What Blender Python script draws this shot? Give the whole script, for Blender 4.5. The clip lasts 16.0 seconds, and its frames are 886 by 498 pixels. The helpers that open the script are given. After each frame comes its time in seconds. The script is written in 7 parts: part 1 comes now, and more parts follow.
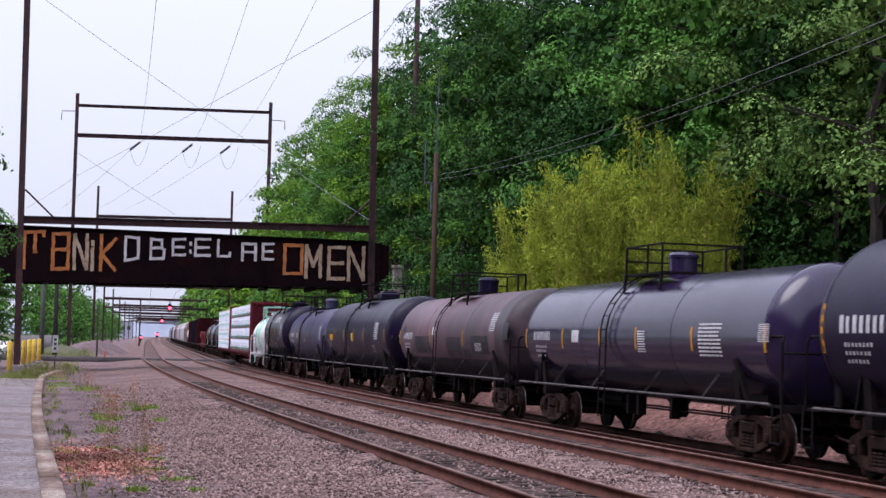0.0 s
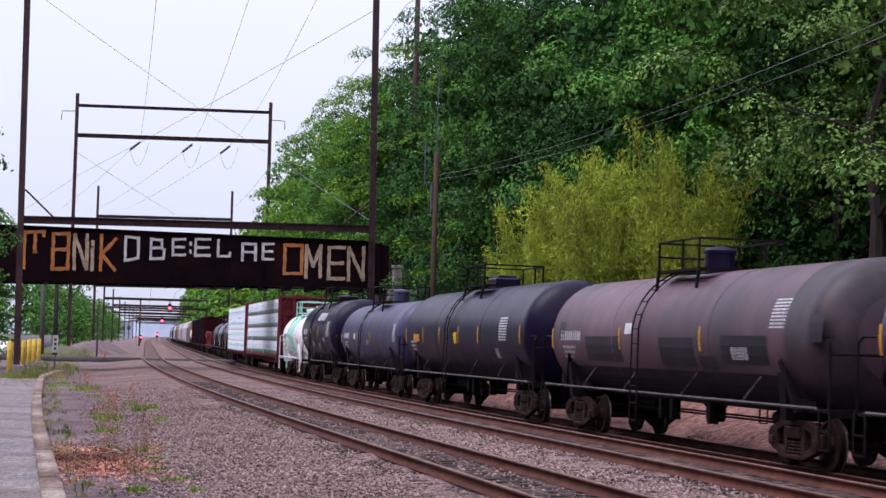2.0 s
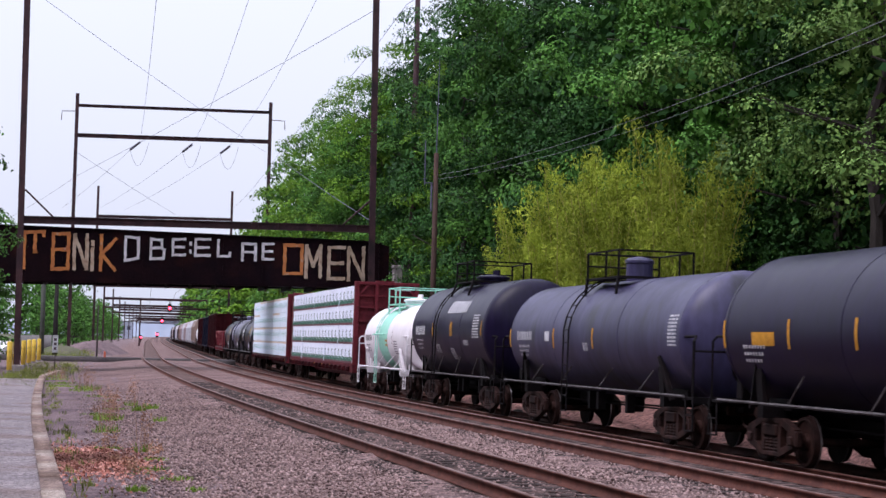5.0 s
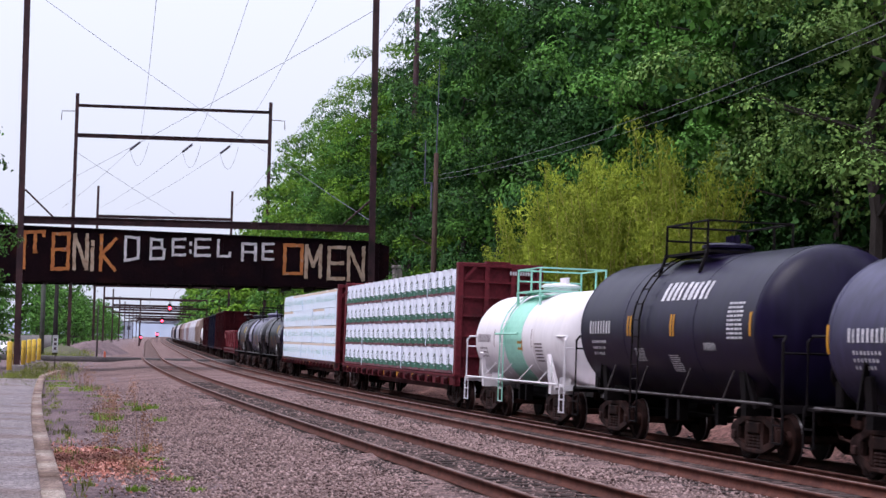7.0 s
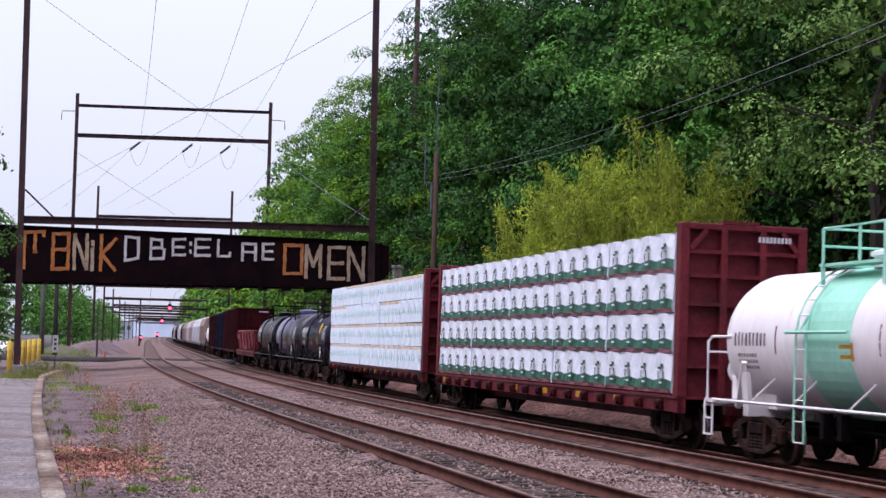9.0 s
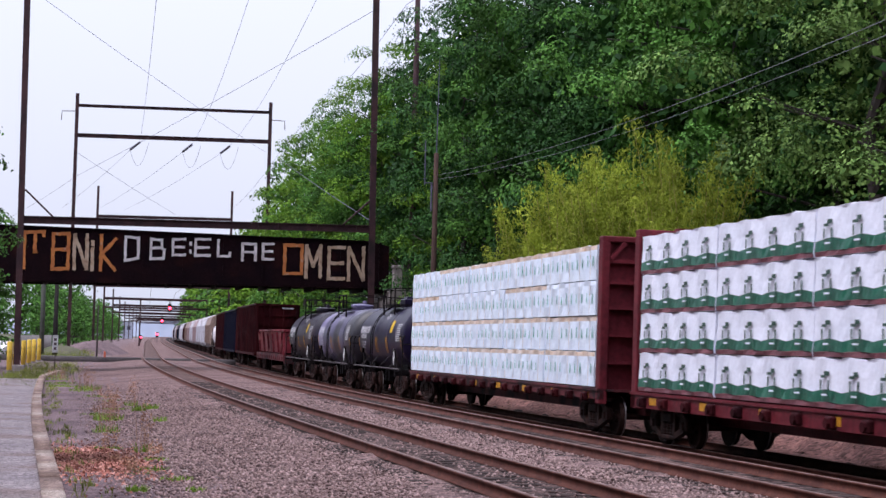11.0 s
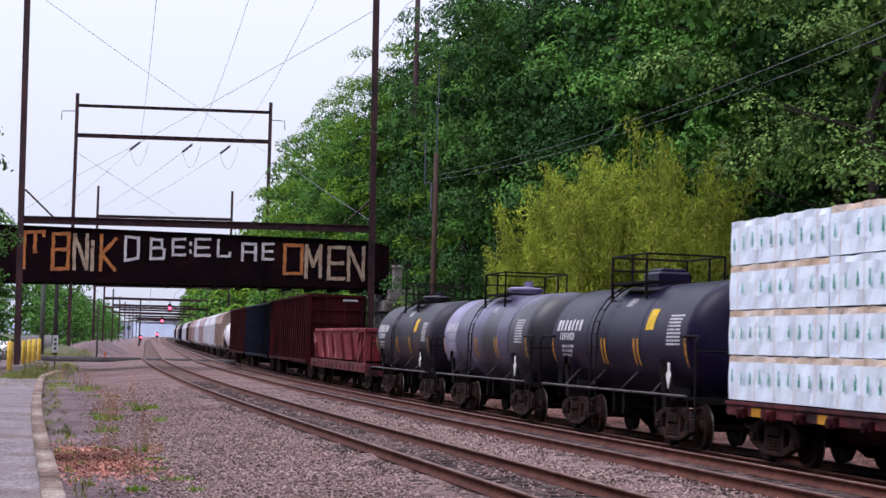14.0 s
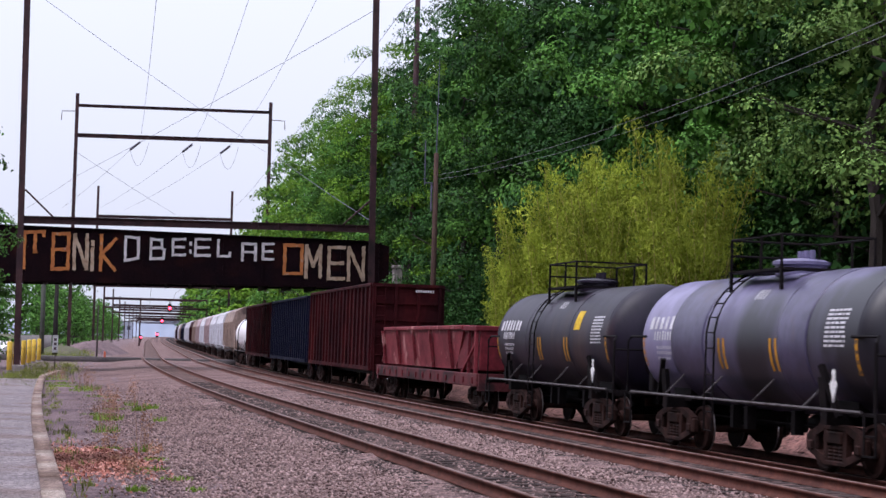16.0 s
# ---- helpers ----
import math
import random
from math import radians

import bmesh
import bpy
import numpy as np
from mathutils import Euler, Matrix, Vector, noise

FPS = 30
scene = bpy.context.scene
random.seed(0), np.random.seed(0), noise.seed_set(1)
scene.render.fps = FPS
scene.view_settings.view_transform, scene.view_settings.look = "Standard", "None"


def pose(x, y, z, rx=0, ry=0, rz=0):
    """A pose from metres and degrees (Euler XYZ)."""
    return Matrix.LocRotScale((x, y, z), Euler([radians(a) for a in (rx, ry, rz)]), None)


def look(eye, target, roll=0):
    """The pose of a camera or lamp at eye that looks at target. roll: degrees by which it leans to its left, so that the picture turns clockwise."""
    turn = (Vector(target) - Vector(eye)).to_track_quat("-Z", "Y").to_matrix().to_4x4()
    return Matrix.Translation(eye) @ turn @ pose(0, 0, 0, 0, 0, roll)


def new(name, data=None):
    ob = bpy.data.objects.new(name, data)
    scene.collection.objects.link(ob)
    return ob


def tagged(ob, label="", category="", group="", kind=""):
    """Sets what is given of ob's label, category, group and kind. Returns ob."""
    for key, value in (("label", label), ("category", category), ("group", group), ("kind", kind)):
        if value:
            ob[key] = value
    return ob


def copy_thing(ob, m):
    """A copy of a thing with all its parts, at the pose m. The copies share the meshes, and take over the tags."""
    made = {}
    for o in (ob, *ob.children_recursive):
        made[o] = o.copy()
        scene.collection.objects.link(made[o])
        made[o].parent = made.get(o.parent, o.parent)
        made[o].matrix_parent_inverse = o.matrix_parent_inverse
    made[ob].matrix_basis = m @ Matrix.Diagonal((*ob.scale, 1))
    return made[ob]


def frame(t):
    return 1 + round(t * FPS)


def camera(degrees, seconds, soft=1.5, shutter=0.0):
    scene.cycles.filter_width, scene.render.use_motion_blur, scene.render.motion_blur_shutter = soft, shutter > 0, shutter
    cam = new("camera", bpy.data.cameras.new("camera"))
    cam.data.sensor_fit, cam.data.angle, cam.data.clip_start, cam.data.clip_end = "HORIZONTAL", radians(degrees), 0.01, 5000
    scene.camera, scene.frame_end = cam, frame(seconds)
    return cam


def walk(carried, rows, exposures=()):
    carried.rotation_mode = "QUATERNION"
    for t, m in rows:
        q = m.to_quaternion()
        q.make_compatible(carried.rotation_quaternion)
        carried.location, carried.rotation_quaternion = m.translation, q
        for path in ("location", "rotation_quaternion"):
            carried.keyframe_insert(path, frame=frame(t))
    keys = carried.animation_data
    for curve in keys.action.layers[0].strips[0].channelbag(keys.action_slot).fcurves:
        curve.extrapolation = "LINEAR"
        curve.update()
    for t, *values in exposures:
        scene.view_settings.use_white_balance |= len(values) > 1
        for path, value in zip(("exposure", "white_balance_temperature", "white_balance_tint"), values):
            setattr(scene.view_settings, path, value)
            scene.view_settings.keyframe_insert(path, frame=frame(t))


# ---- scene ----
# ---- camera: a tripod beside the line, standing still ----
cam = camera(28.69, 16.0, soft=1.48, shutter=0.22)
EYE = (0.0, 0.0, 1.7316)
STAND = look(EYE, (0.0, math.cos(0.0560), EYE[2] + math.sin(0.0560)), 1.438)
walk(cam, [(0.0, STAND), (16.0, STAND)], [(0.0, 0.0, 6200, 21), (16.0, 0.0, 6200, 21)])

# ---- overcast sky and a weak broad sun ----
SUN_ELEV, SUN_AZ = radians(60.0), radians(242)
world = bpy.data.worlds.new("overcast_sky")
scene.world = world
world.use_nodes = True
wn, wl = world.node_tree.nodes, world.node_tree.links
sky = wn.new("ShaderNodeTexSky")
sky.sky_type, sky.sun_disc = "NISHITA", False
sky.sun_elevation, sky.sun_rotation = SUN_ELEV, SUN_AZ
sky.air_density, sky.dust_density = 1.0, 3.0
pale = wn.new("ShaderNodeHueSaturation")
pale.inputs["Saturation"].default_value = 0.22
cloud = wn.new("ShaderNodeMixRGB")
cloud.inputs[0].default_value = 0.72
cloud.inputs[2].default_value = (8.15, 8.85, 9.9, 1)
wl.new(sky.outputs[0], pale.inputs["Color"])
wl.new(pale.outputs[0], cloud.inputs[1])
# an overcast dome is brighter overhead than at the horizon
up = wn.new("ShaderNodeTexCoord")
sep = wn.new("ShaderNodeSeparateXYZ")
clampz = wn.new("ShaderNodeMath")
clampz.operation = "MAXIMUM"
clampz.inputs[1].default_value = 0.0
power = wn.new("ShaderNodeMath")
power.operation = "POWER"
power.inputs[1].default_value = 1.4
gain = wn.new("ShaderNodeMath")
gain.operation = "MULTIPLY_ADD"
gain.inputs[1].default_value, gain.inputs[2].default_value = 1.75, 1.0
dome_mix = wn.new("ShaderNodeMixRGB")
dome_mix.blend_type, dome_mix.inputs[0].default_value = "MULTIPLY", 1.0
wl.new(up.outputs["Generated"], sep.inputs[0])
wl.new(sep.outputs["Z"], clampz.inputs[0])
wl.new(clampz.outputs[0], power.inputs[0])
wl.new(power.outputs[0], gain.inputs[0])
wl.new(cloud.outputs[0], dome_mix.inputs[1])
wl.new(gain.outputs[0], dome_mix.inputs[2])
wl.new(dome_mix.outputs[0], wn["Background"].inputs[0])
wn["Background"].inputs[1].default_value = 0.1105
sun = new("sun", bpy.data.lights.new("sun", "SUN"))
sun.data.energy, sun.data.angle, sun.data.color = 1.85, radians(40), (1.0, 0.96, 0.9)
sun.matrix_world = look((-40.7, -21.9, 80), (0, 0, 0))

# ---- the line: a slow bend, three tracks ----
KNOTS = (0, 20, 40, 60, 85, 115, 160, 230)
BEND = (0.833e-3, -0.669e-3, -0.429e-3, -0.4875e-3, -0.280e-3, -0.735e-3, 0.094e-3, -0.024e-3)
STEP = 0.5
_s = np.arange(0, 1400, STEP)
_k = np.interp(_s, KNOTS, BEND)
_psi = 0.2249 + np.concatenate([[0], np.cumsum((_k[1:] + _k[:-1]) / 2 * STEP)])
_x = 1.8614 + np.concatenate([[0], np.cumsum(-(np.sin(_psi[1:]) + np.sin(_psi[:-1])) / 2 * STEP)])
_y = 20.6206 + np.concatenate([[0], np.cumsum((np.cos(_psi[1:]) + np.cos(_psi[:-1])) / 2 * STEP)])
TRACK = (0.0, 3.90, 7.8936)          # offsets of the three track centres
LEVEL = (0.0, 0.0, -0.3052)          # rail tops
CANT = 0.014


def rise(s):
    u = np.maximum(0.0, np.asarray(s, float) - 40.0)
    return 0.0028 * (np.sqrt(u * u + 400) - 20)


def heading(s):
    return float(np.interp(s, _s, _psi))


def on_line(s, off):
    """Plan position at s metres along the line, off metres to its right."""
    s = np.asarray(s, float)
    ps = np.interp(s, _s, _psi)
    b = np.minimum(s, 0.0)
    x = np.interp(s, _s, _x) - np.sin(_psi[0]) * b
    y = np.interp(s, _s, _y) + np.cos(_psi[0]) * b
    return x + np.cos(ps) * off, y + np.sin(ps) * off


def spot(s, off, z=0.0, turn=0.0):
    """Pose at a place beside the line: x across to the right, y away along it."""
    x, y = on_line(s, off)
    return pose(float(x), float(y), z + float(rise(s)), 0, 0, math.degrees(heading(s)) + turn)


# ---- mesh helpers ----
def to_mesh(name, bm, material, smooth=False):
    me = bpy.data.meshes.new(name)
    bm.to_mesh(me)
    bm.free()
    for m in material if isinstance(material, (list, tuple)) else [material]:
        me.materials.append(m)
    if smooth:
        for p in me.polygons:
            p.use_smooth = True
    return me


def part(name, bm, material, parent=None, label="", smooth=False, m=None):
    ob = new(name, to_mesh(name, bm, material, smooth))
    ob.parent = parent
    if m is not None:
        ob.matrix_basis = m
    return tagged(ob, label)


def share(name, me, parent, m, label=""):
    ob = new(name, me)
    ob.parent = parent
    ob.matrix_basis = m
    return tagged(ob, label)


def thing(name, m, label, category, group="", kind=""):
    ob = new(name)
    ob.empty_display_size = 0.2
    ob.matrix_basis = m
    return tagged(ob, label, category, group, kind)


def arrays(name, verts, faces, material, smooth=False):
    verts, faces = np.asarray(verts, np.float32), np.asarray(faces, np.int32)
    me = bpy.data.meshes.new(name)
    n, k = faces.shape
    me.vertices.add(len(verts))
    me.vertices.foreach_set("co", verts.ravel())
    me.loops.add(n * k)
    me.loops.foreach_set("vertex_index", faces.ravel())
    me.polygons.add(n)
    me.polygons.foreach_set("loop_start", np.arange(0, n * k, k, dtype=np.int32))
    me.polygons.foreach_set("loop_total", np.full(n, k, np.int32))
    if smooth:
        me.polygons.foreach_set("use_smooth", np.ones(n, bool))
    me.update(calc_edges=True)
    for m in material if isinstance(material, (list, tuple)) else [material]:
        me.materials.append(m)
    return me


def box(bm, x0, x1, y0, y1, z0, z1, mi=0, bevel=0.0, m=None):
    r = bmesh.ops.create_cube(bm, size=1.0, matrix=Matrix.Translation(((x0 + x1) / 2, (y0 + y1) / 2, (z0 + z1) / 2)) @ Matrix.Diagonal((abs(x1 - x0), abs(y1 - y0), abs(z1 - z0), 1)))
    vs = r["verts"]
    if bevel:
        es = list({e for v in vs for e in v.link_edges})
        rb = bmesh.ops.bevel(bm, geom=es, offset=bevel, segments=1, affect="EDGES")
        vs = list({v for f in rb["faces"] for v in f.verts} | {v for v in vs if v.is_valid})
    fs = {f for v in vs for f in v.link_faces}
    for f in fs:
        f.material_index = mi
    if m is not None:
        bmesh.ops.transform(bm, matrix=m, verts=vs)
    return bm


def rod(bm, a, b, r, seg=6, r2=None, mi=0):
    a, b = Vector(a), Vector(b)
    d = b - a
    if d.length < 1e-6:
        return bm
    m = Matrix.Translation((a + b) / 2) @ d.to_track_quat("Z", "Y").to_matrix().to_4x4()
    r_ = bmesh.ops.create_cone(bm, cap_ends=True, segments=seg, radius1=r, radius2=r if r2 is None else r2, depth=d.length, matrix=m)
    if mi:
        for f in {f for v in r_["verts"] for f in v.link_faces}:
            f.material_index = mi
    return bm


def bar(bm, a, b, w, h, mi=0):
    """A square bar from a to b."""
    a, b = Vector(a), Vector(b)
    d = b - a
    m = Matrix.Translation((a + b) / 2) @ d.to_track_quat("Y", "Z").to_matrix().to_4x4() @ Matrix.Diagonal((w, d.length, h, 1))
    r_ = bmesh.ops.create_cube(bm, size=1.0, matrix=m)
    for f in {f for v in r_["verts"] for f in v.link_faces}:
        f.material_index = mi
    return bm


def pipe(bm, pts, r, seg=6):
    """One bent tube along the points; r may be a list of radii."""
    P = [Vector(p) for p in pts]
    rings = []
    for i, p in enumerate(P):
        d = (P[min(i + 1, len(P) - 1)] - P[max(i - 1, 0)]).normalized()
        ref = Vector((0, 0, 1)) if abs(d.z) < 0.9 else Vector((0, 1, 0))
        u = d.cross(ref).normalized()
        w = d.cross(u)
        rr = r[i] if isinstance(r, (list, tuple)) else r
        rings.append([bm.verts.new(p + (u * math.cos(6.2832 * k / seg) + w * math.sin(6.2832 * k / seg)) * rr) for k in range(seg)])
    for a, b in zip(rings, rings[1:]):
        # match the nearest corners, so that a bend keeps its width
        sh = min(range(seg), key=lambda q: (a[0].co - b[q].co).length)
        fl = (a[1].co - b[(sh + 1) % seg].co).length <= (a[1].co - b[sh - 1].co).length
        bb = [b[(sh + k) % seg] if fl else b[(sh - k) % seg] for k in range(seg)]
        for k in range(seg):
            bm.faces.new((a[k], a[(k + 1) % seg], bb[(k + 1) % seg], bb[k]))
    bm.faces.new(rings[0])
    bm.faces.new(rings[-1])
    bmesh.ops.recalc_face_normals(bm, faces=bm.faces[:])
    return bm


def lathe(bm, prof, seg=40, axis="x", mi=0):
    """prof: (along, radius) points; turned about the axis."""
    rings = []
    for a, r in prof:
        ring = []
        for i in range(seg):
            t = 2 * math.pi * i / seg
            c, s = r * math.cos(t), r * math.sin(t)
            ring.append(bm.verts.new({"x": (a, c, s), "y": (c, a, s), "z": (c, s, a)}[axis]))
        rings.append(ring)
    for p, q in zip(rings, rings[1:]):
        for i in range(seg):
            f = bm.faces.new((p[i], p[(i + 1) % seg], q[(i + 1) % seg], q[i]))
            f.material_index = mi
    for ring, flip in ((rings[0], True), (rings[-1], False)):
        f = bm.faces.new(ring)
        f.material_index = mi
    bmesh.ops.recalc_face_normals(bm, faces=bm.faces[:])
    return bm


B = bmesh.new


# ---- materials ----
def mat(name, c1, c2=None, scale=3.0, rough=0.6, metal=0.0, bump=0.0, bscale=None, stretch=(1, 1, 1), fine=0.25, dirt=None, dscale=0.6, dcut=0.55, spec=None, per=0.0):
    """Two-scale noise paint: c1 to c2 over large blotches, fine grain, optional dirt patches and streaks."""
    m = bpy.data.materials.new(name)
    m.use_nodes = True
    n, l = m.node_tree.nodes, m.node_tree.links
    bsdf = n["Principled BSDF"]
    tc = n.new("ShaderNodeTexCoord")
    mp = n.new("ShaderNodeMapping")
    mp.inputs["Scale"].default_value = stretch
    l.new(tc.outputs["Object"], mp.inputs[0])

    def noise_tex(sc, detail=5):
        t = n.new("ShaderNodeTexNoise")
        t.inputs["Scale"].default_value, t.inputs["Detail"].default_value = sc, detail
        l.new(mp.outputs[0], t.inputs["Vector"])
        return t

    def ramp(src, a, b):
        r = n.new("ShaderNodeMapRange")
        r.inputs["From Min"].default_value, r.inputs["From Max"].default_value = a, b
        l.new(src, r.inputs["Value"])
        return r.outputs[0]

    def mix(fac, a, b, kind="MIX"):
        x = n.new("ShaderNodeMixRGB")
        x.blend_type = kind
        for k, v in ((0, fac), (1, a), (2, b)):
            if hasattr(v, "is_linked"):
                l.new(v, x.inputs[k])
            else:
                x.inputs[k].default_value = v if k == 0 else (*v, 1)
        return x.outputs[0]

    if spec is None:
        spec = 0.15 if rough >= 0.5 else 0.45
    c2 = c2 or tuple(v * 0.8 for v in c1)
    big, small = noise_tex(scale), noise_tex(scale * 9, 3)
    col = mix(ramp(big.outputs["Fac"], 0.35, 0.65), c1, c2)
    g = ramp(small.outputs["Fac"], 0.3, 0.7)
    gm = n.new("ShaderNodeMapRange")
    gm.inputs["To Min"].default_value, gm.inputs["To Max"].default_value = 1 - fine, 1 + fine
    l.new(g, gm.inputs["Value"])
    col = mix(1.0, col, gm.outputs[0], "MULTIPLY")
    if dirt:
        dn = noise_tex(dscale, 8)
        col = mix(ramp(dn.outputs["Fac"], dcut, dcut + 0.12), col, dirt)
    if per:
        oi = n.new("ShaderNodeObjectInfo")
        pm = n.new("ShaderNodeMapRange")
        pm.inputs["To Min"].default_value, pm.inputs["To Max"].default_value = 1 - per, 1 + per
        l.new(oi.outputs["Random"], pm.inputs["Value"])
        col = mix(1.0, col, pm.outputs[0], "MULTIPLY")
    l.new(col, bsdf.inputs["Base Color"])
    rr = n.new("ShaderNodeMapRange")
    rr.inputs["To Min"].default_value, rr.inputs["To Max"].default_value = max(0.05, rough - 0.12), min(1, rough + 0.12)
    l.new(big.outputs["Fac"], rr.inputs["Value"])
    l.new(rr.outputs[0], bsdf.inputs["Roughness"])
    bsdf.inputs["Metallic"].default_value = metal
    bsdf.inputs["Specular IOR Level"].default_value = spec
    if bump:
        bt = noise_tex(bscale or scale * 6, 4)
        bp = n.new("ShaderNodeBump")
        bp.inputs["Strength"].default_value, bp.inputs["Distance"].default_value = min(1.0, bump * 20), bump
        l.new(bt.outputs["Fac"], bp.inputs["Height"])
        l.new(bp.outputs[0], bsdf.inputs["Normal"])
    return m


def glow(name, color, strength):
    m = bpy.data.materials.new(name)
    m.use_nodes = True
    b = m.node_tree.nodes["Principled BSDF"]
    b.inputs["Base Color"].default_value = (*color, 1)
    b.inputs["Emission Color"].default_value = (*color, 1)
    b.inputs["Emission Strength"].default_value = strength
    return m


def leaf_mat(name, c1, c2, trans=0.12, bough=0.42, vary=0.55):
    m = bpy.data.materials.new(name)
    m.use_nodes = True
    n, l = m.node_tree.nodes, m.node_tree.links
    b = n["Principled BSDF"]
    geo, oi = n.new("ShaderNodeNewGeometry"), n.new("ShaderNodeObjectInfo")
    mx = n.new("ShaderNodeMixRGB")
    mx.inputs[1].default_value, mx.inputs[2].default_value = (*c1, 1), (*c2, 1)
    l.new(geo.outputs["Random Per Island"], mx.inputs[0])
    hs = n.new("ShaderNodeHueSaturation")
    mr = n.new("ShaderNodeMapRange")
    mr.inputs["To Min"].default_value, mr.inputs["To Max"].default_value = 0.78, 1.22
    l.new(oi.outputs["Random"], mr.inputs["Value"])
    # patchy random tone that stands in for light and shade between boughs
    tc, nz, br, pr = n.new("ShaderNodeTexCoord"), n.new("ShaderNodeTexNoise"), n.new("ShaderNodeMapRange"), n.new("ShaderNodeMath")
    nz.inputs["Scale"].default_value, nz.inputs["Detail"].default_value = bough, 1.0
    br.inputs["From Min"].default_value, br.inputs["From Max"].default_value = 0.33, 0.68
    br.inputs["To Min"].default_value, br.inputs["To Max"].default_value = 1 - vary, 1 + vary
    pr.operation = "MULTIPLY"
    l.new(tc.outputs["Object"], nz.inputs["Vector"])
    l.new(nz.outputs[0], br.inputs["Value"])
    l.new(br.outputs[0], pr.inputs[0])
    l.new(mr.outputs[0], pr.inputs[1])
    l.new(pr.outputs[0], hs.inputs["Value"])
    l.new(mx.outputs[0], hs.inputs["Color"])
    l.new(hs.outputs[0], b.inputs["Base Color"])
    b.inputs["Roughness"].default_value = 0.55
    b.inputs["Specular IOR Level"].default_value = 0.05
    tr = n.new("ShaderNodeBsdfTranslucent")
    l.new(hs.outputs[0], tr.inputs["Color"])
    ms = n.new("ShaderNodeMixShader")
    ms.inputs[0].default_value = trans
    l.new(b.outputs[0], ms.inputs[1])
    l.new(tr.outputs[0], ms.inputs[2])
    l.new(ms.outputs[0], n["Material Output"].inputs["Surface"])
    return m


def ballast_mat(name, c1, c2, scale=16.0, contrast=0.55, stain=None):
    m = mat(name, c1, c2, 0.35, 0.9, fine=0.2, dirt=stain, dscale=0.5, dcut=0.52)
    n, l = m.node_tree.nodes, m.node_tree.links
    b = n["Principled BSDF"]
    tc = n.new("ShaderNodeTexCoord")
    v = n.new("ShaderNodeTexVoronoi")
    v.inputs["Scale"].default_value = scale
    l.new(tc.outputs["Object"], v.inputs["Vector"])
    old = b.inputs["Base Color"].links[0].from_socket
    bw = n.new("ShaderNodeSeparateColor")
    l.new(v.outputs["Color"], bw.inputs[0])
    mr = n.new("ShaderNodeMapRange")
    mr.inputs["To Min"].default_value, mr.inputs["To Max"].default_value = 1 - contrast, 1 + contrast
    l.new(bw.outputs[0], mr.inputs["Value"])
    mx = n.new("ShaderNodeMixRGB")
    mx.blend_type, mx.inputs[0].default_value = "MULTIPLY", 1.0
    l.new(old, mx.inputs[1])
    l.new(mr.outputs[0], mx.inputs[2])
    l.new(mx.outputs[0], b.inputs["Base Color"])
    bp = n.new("ShaderNodeBump")
    bp.inputs["Strength"].default_value, bp.inputs["Distance"].default_value, bp.invert = 1.0, 0.04, True
    l.new(v.outputs["Distance"], bp.inputs["Height"])
    l.new(bp.outputs[0], b.inputs["Normal"])
    return m


BALLAST = ballast_mat("ballast", (0.190, 0.120, 0.114), (0.122, 0.077, 0.075))
DIRT = ballast_mat("cinder_dirt", (0.205, 0.142, 0.148), (0.115, 0.079, 0.086), 24.0)
ASPHALT = ballast_mat("worn_asphalt", (0.48, 0.405, 0.415), (0.395, 0.332, 0.345), 34.0, 0.5, (0.36, 0.275, 0.26))
KERB = ballast_mat("kerb_concrete", (0.36, 0.26, 0.225), (0.22, 0.145, 0.12), 26.0, 0.4, (0.45, 0.36, 0.31))
RAIL_RUST = mat("rusty_rail", (0.115, 0.036, 0.024), (0.07, 0.022, 0.016), 3, 0.75, fine=0.25, spec=0.25)
RAIL_TOP = mat("worn_rail_head", (0.19, 0.105, 0.09), (0.10, 0.045, 0.036), 3, 0.5, metal=0.4)
TIE = mat("creosote_tie", (0.050, 0.034, 0.032), (0.026, 0.018, 0.017), 2, 0.9, bump=0.006, bscale=12, stretch=(0.4, 4, 2), per=0.35)
RUST = mat("rusted_steel", (0.05, 0.019, 0.021), (0.028, 0.012, 0.016), 1.2, 0.75, bump=0.002, bscale=20, fine=0.3, dirt=(0.016, 0.008, 0.010), dscale=0.7, spec=0.3)
GIRDER = mat("blackened_girder_steel", (0.0055, 0.0026, 0.0045), (0.011, 0.004, 0.0055), 0.9, 0.7, bump=0.002, bscale=15, fine=0.3, dirt=(0.020, 0.006, 0.006), dscale=0.5, dcut=0.58, spec=0.04)
POLE_GREY = mat("grey_wood_pole", (0.075, 0.06, 0.058), (0.05, 0.04, 0.04), 1.5, 0.85, stretch=(4, 4, 0.5))
WIRE = mat("weathered_wire", (0.10, 0.10, 0.14), None, 2, 0.6)
WIRE_PALE = mat("pale_aluminium_cable", (0.22, 0.22, 0.24), None, 2, 0.6)
INSUL = mat("brown_insulator", (0.03, 0.02, 0.05), None, 2, 0.3)
YELLOW = mat("yellow_paint", (0.80, 0.54, 0.09), (0.70, 0.46, 0.06), 3, 0.55, dirt=(0.4, 0.27, 0.05), dscale=2)
WHITE = mat("white_paint", (0.74, 0.73, 0.74), (0.66, 0.65, 0.66), 2, 0.5)
CONCRETE = mat("old_concrete", (0.27, 0.24, 0.23), (0.19, 0.165, 0.16), 0.8, 0.9, bump=0.01, bscale=12, dirt=(0.09, 0.075, 0.07), dscale=0.8)
